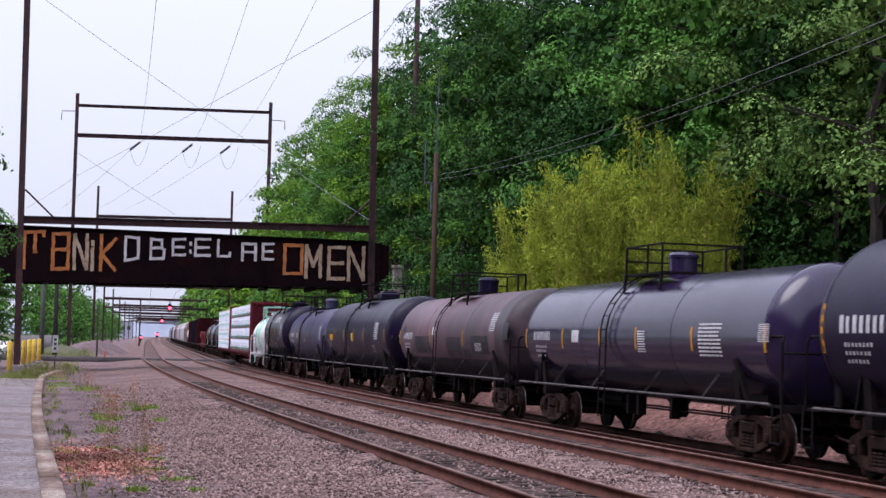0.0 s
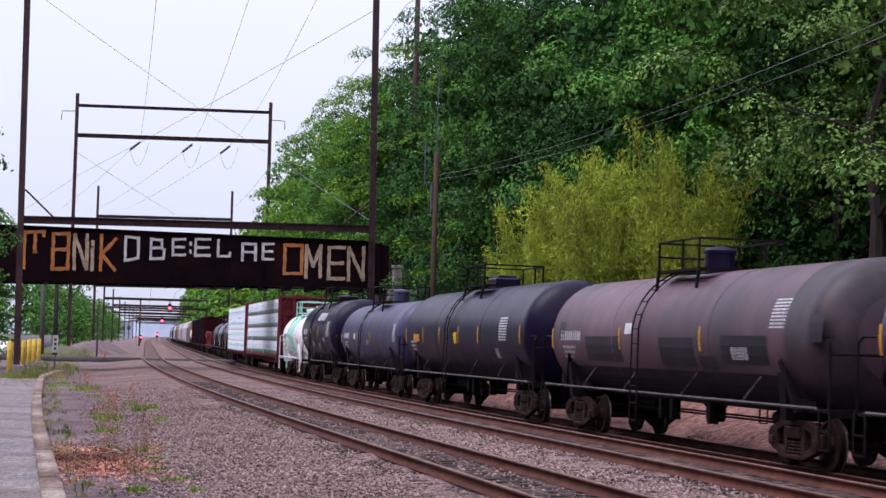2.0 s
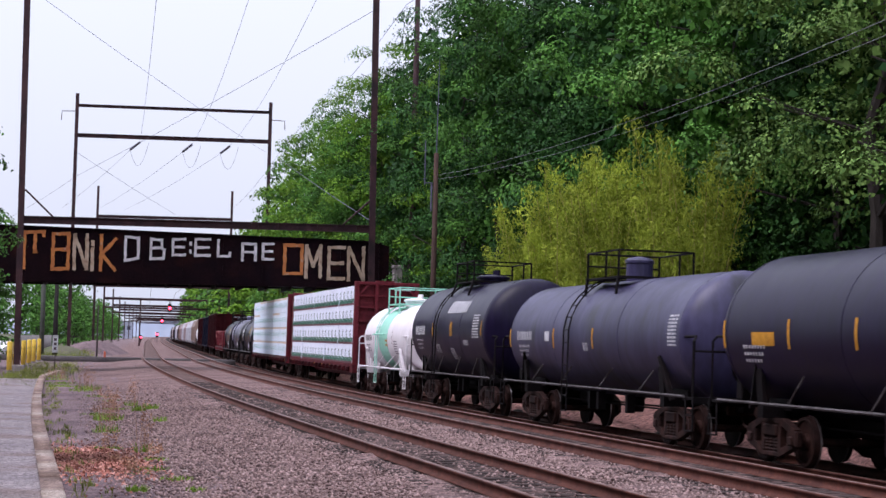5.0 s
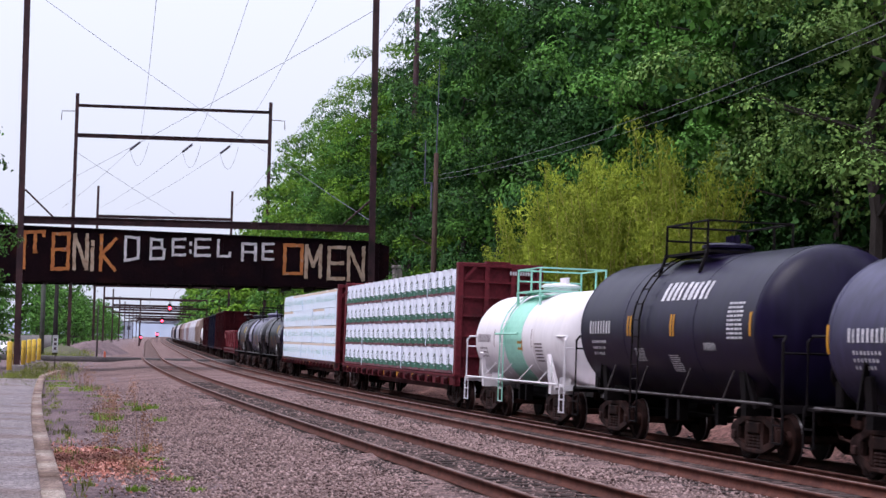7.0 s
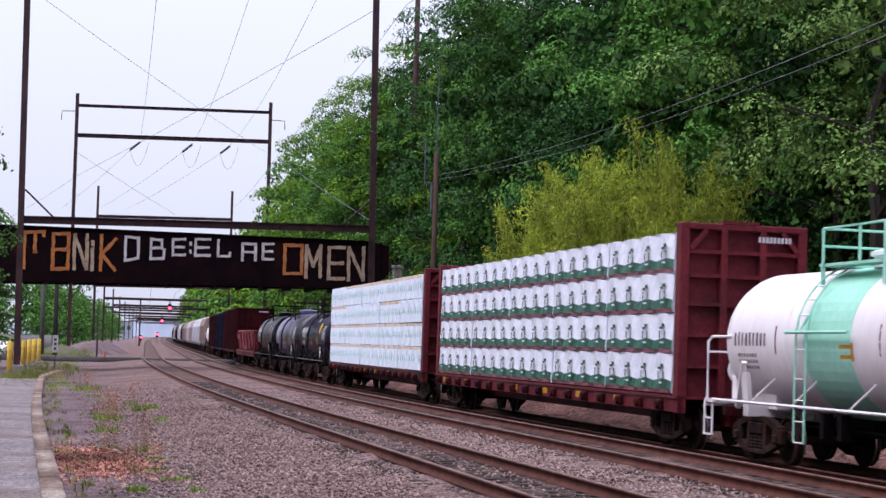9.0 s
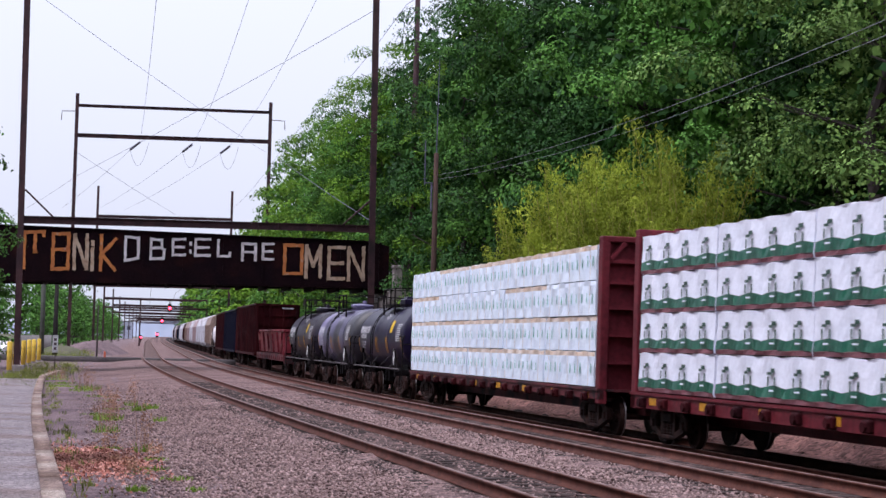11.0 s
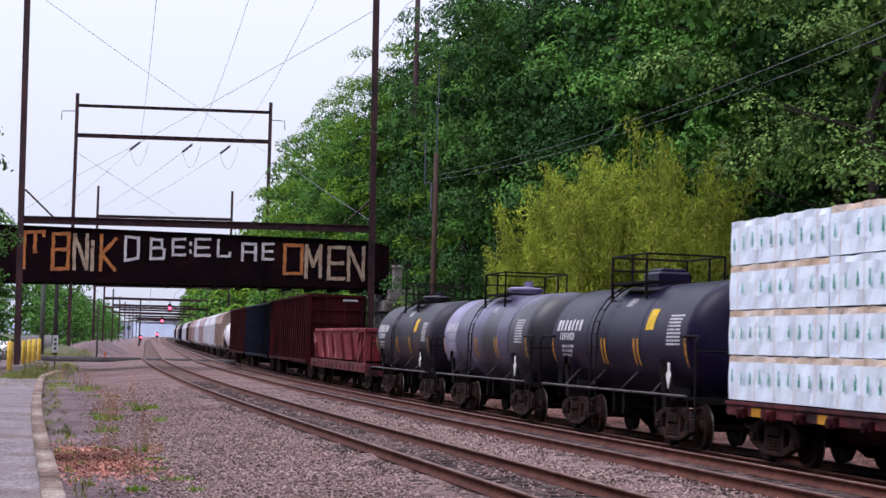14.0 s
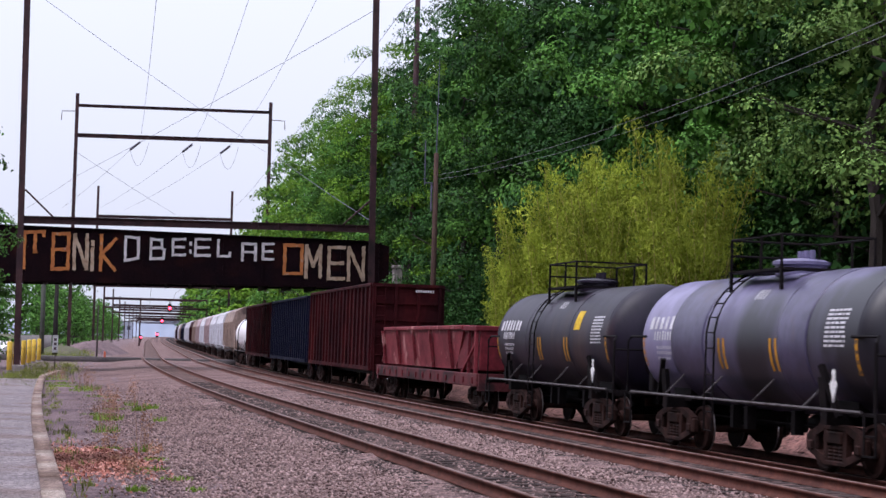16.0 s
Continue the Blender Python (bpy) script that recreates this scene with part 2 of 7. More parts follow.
BLACK = mat("tank_black", (0.0072, 0.0044, 0.0190), (0.0105, 0.0066, 0.0265), 0.7, 0.34, stretch=(1, 1, 0.35), fine=0.2, dirt=(0.011, 0.007, 0.016), dscale=1.0, dcut=0.62, spec=0.15)
TANK_GREY = mat("tank_faded_grey", (0.046, 0.040, 0.095), (0.028, 0.024, 0.058), 0.6, 0.42, spec=0.35, stretch=(1, 1, 0.35), dirt=(0.014, 0.013, 0.017), dscale=0.9, dcut=0.58)
TANK_GLOSS = mat("glossy_blue_black", (0.027, 0.017, 0.054), (0.019, 0.012, 0.038), 0.5, 0.17, spec=0.5, stretch=(1, 1, 0.35), fine=0.1)
TANK_BROWN = mat("tank_dusty_brown", (0.112, 0.054, 0.074), (0.078, 0.042, 0.058), 0.3, 0.45, spec=0.35, stretch=(1, 1, 0.35), dirt=(0.045, 0.028, 0.04), dscale=0.4, dcut=0.56)
TANK_WHITE = mat("tank_white", (0.79, 0.74, 0.78), (0.73, 0.68, 0.71), 0.6, 0.4, stretch=(1, 1, 0.3), fine=0.05, dirt=(0.50, 0.40, 0.40), dscale=0.7, dcut=0.68)
MINT = mat("mint_green_paint", (0.34, 0.68, 0.55), (0.30, 0.62, 0.50), 0.8, 0.5, fine=0.06, dirt=(0.24, 0.46, 0.38), dscale=1.0, dcut=0.68)
BROWN_BLACK = mat("tank_worn_black", (0.018, 0.011, 0.025), (0.010, 0.007, 0.017), 0.6, 0.43, spec=0.3, stretch=(1, 1, 0.35), dirt=(0.05, 0.026, 0.026), dscale=0.5, dcut=0.6)
TANK_SLATE = mat("tank_slate", (0.18, 0.160, 0.280), (0.11, 0.098, 0.180), 0.3, 0.36, spec=0.5, stretch=(0.9, 1, 0.3), dirt=(0.013, 0.011, 0.018), dscale=0.28, dcut=0.5)
RUNNING = mat("worn_grey_pipe", (0.115, 0.10, 0.105), (0.05, 0.042, 0.044), 3, 0.55, dirt=(0.03, 0.02, 0.02), dscale=2)
BROWN_DARK = mat("dusty_dark_brown", (0.040, 0.026, 0.034), (0.024, 0.016, 0.022), 0.5, 0.45, spec=0.3, dirt=(0.06, 0.034, 0.042), dscale=0.8)
SLATE_DARK = mat("dull_dark_slate", (0.070, 0.060, 0.118), (0.042, 0.036, 0.072), 0.5, 0.36, spec=0.45, dirt=(0.075, 0.045, 0.05), dscale=0.7, dcut=0.62)
UNDER = mat("underframe_black", (0.006, 0.005, 0.006), (0.012, 0.009, 0.010), 2, 0.6, dirt=(0.026, 0.016, 0.016), dscale=2, dcut=0.64, spec=0.06)
TRUCK = mat("grimy_cast_steel", (0.046, 0.021, 0.018), (0.011, 0.007, 0.007), 3, 0.65, dirt=(0.055, 0.026, 0.024), dscale=3, dcut=0.58, spec=0.08)
TREAD = mat("wheel_steel", (0.40, 0.38, 0.38), (0.3, 0.27, 0.27), 4, 0.35, metal=0.9)
CAR_RED = mat("boxcar_red", (0.14, 0.018, 0.026), (0.10, 0.013, 0.02), 0.9, 0.6, dirt=(0.06, 0.014, 0.018), dscale=1.0, dcut=0.6)
CAR_MAROON = mat("dull_maroon", (0.046, 0.0065, 0.0085), (0.017, 0.0035, 0.0055), 0.8, 0.65, stretch=(1, 1, 0.4), dirt=(0.066, 0.010, 0.011), dscale=0.55, dcut=0.58, spec=0.06)
CAR_NAVY = mat("dull_navy", (0.009, 0.010, 0.026), (0.006, 0.007, 0.018), 0.8, 0.6, dirt=(0.03, 0.014, 0.016), dscale=0.9, dcut=0.64, spec=0.06)
HOP_RED = mat("sunned_hopper_red", (0.215, 0.034, 0.044), (0.12, 0.016, 0.024), 1.0, 0.6, dirt=(0.46, 0.22, 0.21), dscale=1.3, dcut=0.58)
WRAP = mat("white_lumber_wrap", (0.81, 0.83, 0.95), (0.73, 0.76, 0.88), 1.5, 0.4, bump=0.03, bscale=4, fine=0.06)
WRAP_B = mat("pale_lumber_wrap", (0.77, 0.86, 0.97), (0.70, 0.79, 0.93), 1.5, 0.4, bump=0.03, bscale=4, fine=0.06)
WRAP_GREEN = mat("green_print", (0.010, 0.125, 0.072), (0.007, 0.08, 0.052), 5, 0.4, bump=0.02, bscale=5)
WRAP_DARK = mat("dark_green_print", (0.02, 0.07, 0.05), None, 5, 0.4)
WRAP_TEAL = mat("teal_print", (0.006, 0.33, 0.23), None, 5, 0.4)
WRAP_TAN = mat("bare_board_edge", (0.60, 0.45, 0.33), (0.66, 0.58, 0.52), 2.5, 0.7)
WRAP_MAROON = mat("maroon_print", (0.20, 0.075, 0.09), (0.13, 0.06, 0.07), 3, 0.6)
LETTER = mat("faded_white_lettering", (0.60, 0.59, 0.63), (0.48, 0.47, 0.5), 3, 0.6)
LETTER_DARK = mat("dark_lettering", (0.12, 0.08, 0.10), None, 3, 0.6)
PATCH_DARK = mat("dark_repaint_and_shade", (0.013, 0.009, 0.018), (0.008, 0.0065, 0.013), 0.8, 0.5, spec=0.35)
STRIPE = mat("reflective_yellow", (0.55, 0.26, 0.02), (0.42, 0.19, 0.02), 5, 0.5)
YLABEL = mat("yellow_placard", (0.62, 0.40, 0.01), None, 5, 0.5)
HOPPER_PALE = mat("pale_hopper_paint", (0.56, 0.55, 0.60), (0.46, 0.45, 0.50), 0.7, 0.6, dirt=(0.25, 0.2, 0.2), dscale=0.8)
HOPPER_TAN = mat("tan_hopper_paint", (0.28, 0.2, 0.17), (0.22, 0.155, 0.13), 0.7, 0.6, dirt=(0.1, 0.07, 0.065), dscale=0.8)
HOPPER_PINK = mat("chalky_pink_paint", (0.36, 0.27, 0.28), (0.3, 0.21, 0.22), 0.7, 0.6)

# ---- ground: one sheet along the line out to the horizon ----
PROFILE = ((-900, -0.6), (-300, -0.5), (-120, -0.45), (-60, -0.42), (-30, -0.42), (-14, -0.42), (-9, -0.42), (-7.5, -0.42), (-6.4, -0.42), (-5.2, -0.40), (-4.2, -0.40), (-3.2, -0.36), (-2.4, -0.27),
           (-1.7, -0.205), (-1.25, -0.186), (-0.85, -0.182), (-0.6, -0.175), (0.6, -0.175), (0.85, -0.184), (1.25, -0.188), (1.95, -0.185), (2.65, -0.188), (3.05, -0.184), (3.3, -0.175), (4.5, -0.175), (4.75, -0.184), (5.15, -0.190), (5.6, -0.24), (6.2, -0.47), (7.0, -0.50), (8.8, -0.50), (9.5, -0.56),
           (10.4, -0.5), (11.6, 0.0), (13.0, 0.5), (16, 0.8), (22, 1.0), (40, 1.4), (100, 2.5), (300, 4), (900, 5))
_po = np.array([p[0] for p in PROFILE], float)
_pz = np.array([p[1] for p in PROFILE], float)


def ground_z(s, off):
    return float(np.interp(off, _po, _pz) + rise(s))


def make_ground():
    ss = np.concatenate([np.arange(-320, -30, 15), np.arange(-30, 60, 0.75), np.arange(60, 260, 4), np.arange(260, 1400, 40)])
    fine = np.unique(np.concatenate([_po, np.arange(-7.5, -1.6, 0.4), np.arange(9.5, 14, 0.45), np.arange(-0.6, 0.61, 0.2), np.arange(3.3, 4.51, 0.2)]))
    S, O = np.meshgrid(ss, fine, indexing="ij")
    X, Y = on_line(S, O)
    rng = np.random.default_rng(3)
    Z = np.interp(O, _po, _pz) + rise(S) + np.where((O < -1.6) & (O > -12), rng.normal(0, 0.006, S.shape), 0) + np.where((O > 9.6) & (O < 30), rng.normal(0, 0.06, S.shape), 0) + np.where((np.abs(O) < 0.7) | (np.abs(O - 3.9) < 0.7), np.where(S < 59, rng.normal(-0.010, 0.014, S.shape), 0.004), 0) + np.clip((S - 22) / 40, 0, 1) * np.where(((np.abs(O) > 0.7) & (np.abs(O) < 1.5)) | ((np.abs(O - 3.9) > 0.7) & (np.abs(O - 3.9) < 1.5)), 0.034, 0) + np.where((S < 52) & (np.abs(np.abs(O - 1.95) - 1.95) > 0.7) & (O > -1.6) & (O < 5.5), rng.normal(-0.004, 0.022, S.shape), 0)
    a, b = S.shape
    idx = np.arange(a * b).reshape(a, b)
    F = np.stack([idx[:-1, :-1], idx[:-1, 1:], idx[1:, 1:], idx[1:, :-1]], -1).reshape(-1, 4)
    me = arrays("ground", np.stack([X, Y, Z], -1).reshape(-1, 3), F, [DIRT, BALLAST, GRASS_SOIL, BANK, SHADE_BED, RUSTY], smooth=True)
    Om = ((O[:-1, :-1] + O[1:, 1:]) / 2).reshape(-1)
    Om = np.where(Om < 0, Om + rng.normal(0, 0.55, Om.shape), Om)
    mi = np.where((Om > -4.3) & (Om < 9.6), 1, np.where(Om >= 9.6, np.where(Om < 13.4, 3, 2), np.where(Om < -14, 2, 0)))
    # near-black bed round the third track paints in the train's shadow
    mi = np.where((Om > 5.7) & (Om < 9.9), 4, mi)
    Oc = ((O[:-1, :-1] + O[1:, 1:]) / 2).reshape(-1)
    mi = np.where((np.abs(Oc) < 1.0) | (np.abs(Oc - 3.9) < 1.0), 5, mi)
    me.polygons.foreach_set("material_index", mi.astype(np.int32))
    tagged(new("ground", me), "flat trackside ground of grey crushed stone, cinders and grass", "ground", kind="structure")


GRASS_SOIL = mat("grassy_soil", (0.06, 0.075, 0.03), (0.10, 0.09, 0.06), 0.5, 0.95, bump=0.03, bscale=9, fine=0.35)
BANK = ballast_mat("pinkish_bank_stone", (0.225, 0.110, 0.095), (0.14, 0.07, 0.062), 11.0)
RUSTY = ballast_mat("rust_stained_ballast", (0.135, 0.084, 0.076), (0.080, 0.050, 0.046))
# ballast colour with the shadow under the train put into it
SHADE_BED = ballast_mat("shade_black_ballast", (0.020, 0.014, 0.014), (0.010, 0.008, 0.009))
make_ground()


# ---- tracks ----
def make_track(k):
    off, z = TRACK[k], LEVEL[k]
    tr = thing("railway_track", Matrix(), "rusty steel railway track on dark wooden ties in crushed stone", "railway track", "parallel tracks", "structure")
    ss = np.concatenate([np.arange(-300, -20, 20), np.arange(-20, 320, 2.0), np.arange(320, 1390, 20)])
    sec = [(-0.07, -0.17), (-0.07, -0.155), (-0.012, -0.13), (-0.012, -0.045), (-0.036, -0.035), (-0.036, -0.008), (-0.03, 0.0), (0.03, 0.0), (0.036, -0.008), (0.036, -0.035), (0.012, -0.045), (0.012, -0.13), (0.07, -0.155), (0.07, -0.17)]
    n = len(sec)
    for side in (-1, 1):
        V = []
        for o, zz in sec:
            x, y = on_line(ss, off + side * 0.753 + o)
            V.append(np.stack([x, y, rise(ss) + z + zz - side * CANT / 2], -1))
        V = np.stack(V, 1).reshape(-1, 3)
        idx = np.arange(len(ss) * n).reshape(len(ss), n)
        F = np.stack([idx[:-1, :-1], idx[1:, :-1], idx[1:, 1:], idx[:-1, 1:]], -1)
        me = arrays("rail", V, F.reshape(-1, 4), [RAIL_RUST, RAIL_TOP])
        mi = np.zeros((len(ss) - 1, n - 1), np.int32)
        mi[:, 5:8] = 1
        me.polygons.foreach_set("material_index", mi.reshape(-1))
        ob = new("rail", me)
        ob.parent = tr
        tagged(ob, "rust-brown rail with a worn bright head")
    bm = B()
    box(bm, -1.3, 1.3, -0.115, 0.115, -0.36, -0.172, bevel=0.012)
    tie = to_mesh("tie", bm, TIE)
    rng = random.Random(5 + k)
    rest_v, rest_f = [], []
    tv = np.array([v.co[:] for v in tie.vertices])
    tf = [tuple(p.vertices) for p in tie.polygons]
    i, s = 0, -12.0
    while s < 330:
        s += 0.53
        m = spot(s + rng.uniform(-0.03, 0.03), off + rng.uniform(-0.05, 0.05), z, rng.uniform(-1.2, 1.2))
        if i < 200 and k < 2 and s < 95:
            share("tie", tie, tr, m)
            i += 1
        else:
            base = len(rest_v) * len(tv)
            rest_v.append(np.c_[tv, np.ones(len(tv))] @ np.array(m).T[:, :3])
            rest_f += [tuple(q + base for q in f) for f in tf]
    me = bpy.data.meshes.new("ties")
    me.from_pydata(np.concatenate(rest_v).tolist(), [], rest_f)
    me.materials.append(TIE)
    ob = new("ties", me)
    ob.parent = tr
    tagged(ob, kind="stuff")


# ---- rolling stock; x runs forward, -y faces the platform, z from the rail top ----
WHEEL_R = 0.46


def wheel_mesh():
    bm = B()
    for side in (-1, 1):
        y = side * 0.72
        prof = [(y - side * 0.03, 0.10), (y - side * 0.03, WHEEL_R + 0.025), (y, WHEEL_R + 0.02), (y + side * 0.012, WHEEL_R), (y + side * 0.11, WHEEL_R - 0.01), (y + side * 0.115, WHEEL_R - 0.06),
                (y + side * 0.075, WHEEL_R - 0.08), (y + side * 0.05, 0.16), (y + side * 0.12, 0.14), (y + side * 0.12, 0.08), (y + side * 0.28, 0.075)]
        b2 = B()
        lathe(b2, prof, 22, "y")
        for f in b2.faces:
            c = f.calc_center_median()
            rr = math.hypot(c.x, c.z)
            f.material_index = 1 if rr > WHEEL_R - 0.008 and abs(f.normal.y) < 0.8 else 0
        me = bpy.data.meshes.new("tmp")
        b2.to_mesh(me)
        b2.free()
        bm.from_mesh(me)
        bpy.data.meshes.remove(me)
        for q in range(3):
            a = q * 2.094
            rod(bm, (0.05 * math.cos(a), y + side * 0.28, 0.05 * math.sin(a)), (0.05 * math.cos(a), y + side * 0.3, 0.05 * math.sin(a)), 0.016, 5)
    rod(bm, (0, -0.7, 0), (0, 0.7, 0), 0.08, 10)
    return to_mesh("wheelset", bm, [TRUCK, TREAD])


def truck_meshes():
    out = {}
    bm = B()
    # cast side frame with a window and two bearing pedestals
    y0, y1 = -1.09, -0.95
    for sx in (-1, 1):
        bar(bm, (sx * 1.02, -1.02, 0.62), (sx * 0.45, -1.02, 0.80), 0.14, 0.13)
        bar(bm, (sx * 0.95, -1.02, 0.40), (sx * 0.35, -1.02, 0.22), 0.14, 0.13)
        box(bm, sx * 0.70, sx * 1.12, y0, y1, 0.36, 0.66, bevel=0.03)
        bar(bm, (sx * 0.36, -1.02, 0.20), (sx * 0.36, -1.02, 0.84), 0.14, 0.12)
        box(bm, sx * 0.80, sx * 1.0, -1.13, -1.08, 0.38, 0.56, bevel=0.03)
    box(bm, -0.5, 0.5, y0, y1, 0.74, 0.86, bevel=0.03)
    box(bm, -0.42, 0.42, y0, y1, 0.14, 0.25, bevel=0.03)
    out["side_frame"] = to_mesh("side_frame", bm, TRUCK)
    bm = B()
    for x in (-0.2, 0.0, 0.2):
        prof = []
        for i in range(9):
            prof.append((0.25 + i * 0.03, 0.085 if i % 2 else 0.07))
        b2 = B()
        lathe(b2, prof, 10, "z")
        bmesh.ops.translate(b2, verts=b2.verts[:], vec=(x, -1.02, 0))
        me = bpy.data.meshes.new("tmp")
        b2.to_mesh(me)
        b2.free()
        bm.from_mesh(me)
        bpy.data.meshes.remove(me)
    box(bm, -0.3, 0.3, -1.12, -0.9, 0.52, 0.74, bevel=0.03)
    out["spring_nest"] = to_mesh("spring_nest", bm, TRUCK)
    bm = B()
    box(bm, -0.22, 0.22, -0.95, 0.95, 0.52, 0.78, bevel=0.04)
    box(bm, -0.35, 0.35, -0.3, 0.3, 0.7, 0.95)
    for sx in (-1, 1):
        bar(bm, (sx * 0.55, -0.85, 0.42), (sx * 0.55, 0.85, 0.42), 0.08, 0.1)
    out["bolster"] = to_mesh("bolster", bm, UNDER)
    out["wheelset"] = wheel_mesh()
    return out


TM = truck_meshes()
FLIP = pose(0, 0, 0, 0, 0, 180)
WHEELS = []      # wheelsets that turn


def add_truck(car, x, turning=True):
    t = share("truck", TM["bolster"], car, pose(x, 0, 0), "cast steel freight truck caked in brown grime")
    share("side_frame", TM["side_frame"], t, Matrix())
    share("side_frame", TM["side_frame"], t, FLIP)
    share("spring_nest", TM["spring_nest"], t, Matrix())
    share("spring_nest", TM["spring_nest"], t, FLIP)
    for dx in (-0.89, 0.89):
        w = share("wheelset", TM["wheelset"], t, pose(dx, 0, WHEEL_R))
        if turning:
            WHEELS.append((w, dx))
    return t


CARS = []        # (empty, front coupler s at 8 s, rear coupler s at 8 s, truck spacing)


def car_base(name, front, rear, inset, label, turning=True, group="freight train"):
    L = rear - front
    car = thing(name, Matrix(), label, "freight car", group)
    half = L / 2 - inset
    for x in (-half, half):
        add_truck(car, x, turning)
    for sx in (-1, 1):
        bm = B()
        x = sx * L / 2
        box(bm, x - sx * 0.06, x - sx * 0.35, -0.14, 0.14, 0.72, 1.02, bevel=0.04)
        box(bm, x - sx * 0.3, x - sx * 1.3, -0.09, 0.09, 0.78, 0.96)
        box(bm, x - sx * 0.95, x - sx * 1.1, -0.45, 0.45, 0.75, 1.1, bevel=0.02)
        pipe(bm, [(x - sx * 0.9, -0.25, 0.85), (x - sx * 0.5, -0.27, 0.55), (x - sx * 0.05, -0.22, 0.5)], 0.03)
        part("coupler", bm, TRUCK, car)
    CARS.append((car, front, rear, half))
    return car


def patch(bm, R, zc, x0, x1, a0, a1, mi=0, lift=0.006, n=4):
    """A strip of paint on the tank's near side; angles in degrees above the side's middle."""
    rows = []
    for i in range(n + 1):
        a = radians(a0 + (a1 - a0) * i / n)
        y, z = -(R + lift) * math.cos(a), zc + (R + lift) * math.sin(a)
        rows.append((bm.verts.new((x0, y, z)), bm.verts.new((x1, y, z))))
    for p, q in zip(rows, rows[1:]):
        f = bm.faces.new((p[0], p[1], q[1], q[0]))
        f.material_index = mi


def glyphs(bm, R, zc, x, a, n, w, h, gap, seed=1):
    """A row of plain upright bars that stands for lettering: n blocks from x backwards in reading order."""
    rng = random.Random(seed)
    ha = math.degrees(h / R)
    for i in range(n):
        x0 = x + i * (w + gap)
        patch(bm, R, zc, x0, x0 + w * rng.uniform(0.5, 0.72), a, a + ha * rng.uniform(0.9, 1.0), n=2)


def split_marks(bm, mats, car):
    """Stripes and placards become parts of their own; small lettering stays together."""
    names = {1: "reflective_stripe", 2: "placard", 3: "repainted_patch"}
    done = set()
    bm.faces.ensure_lookup_table()
    bm.faces.index_update()
    for f0 in bm.faces:
        if f0.index in done or f0.material_index not in names:
            continue
        isl, todo = [], [f0]
        done.add(f0.index)
        while todo:
            f = todo.pop()
            isl.append(f)
            for e in f.edges:
                for g in e.link_faces:
                    if g.index not in done:
                        done.add(g.index)
                        todo.append(g)
        b2 = B()
        vm = {}
        for f in isl:
            b2.faces.new([vm.setdefault(v, b2.verts.new(v.co)) if v not in vm else vm[v] for v in f.verts])
        part(names[f0.material_index], b2, mats[f0.material_index], car)
    bmesh.ops.delete(bm, geom=[f for f in bm.faces if f.material_index], context="FACES")
    tagged(part("lettering", bm, mats[0], car, "faded stencilled lettering"), kind="stuff")


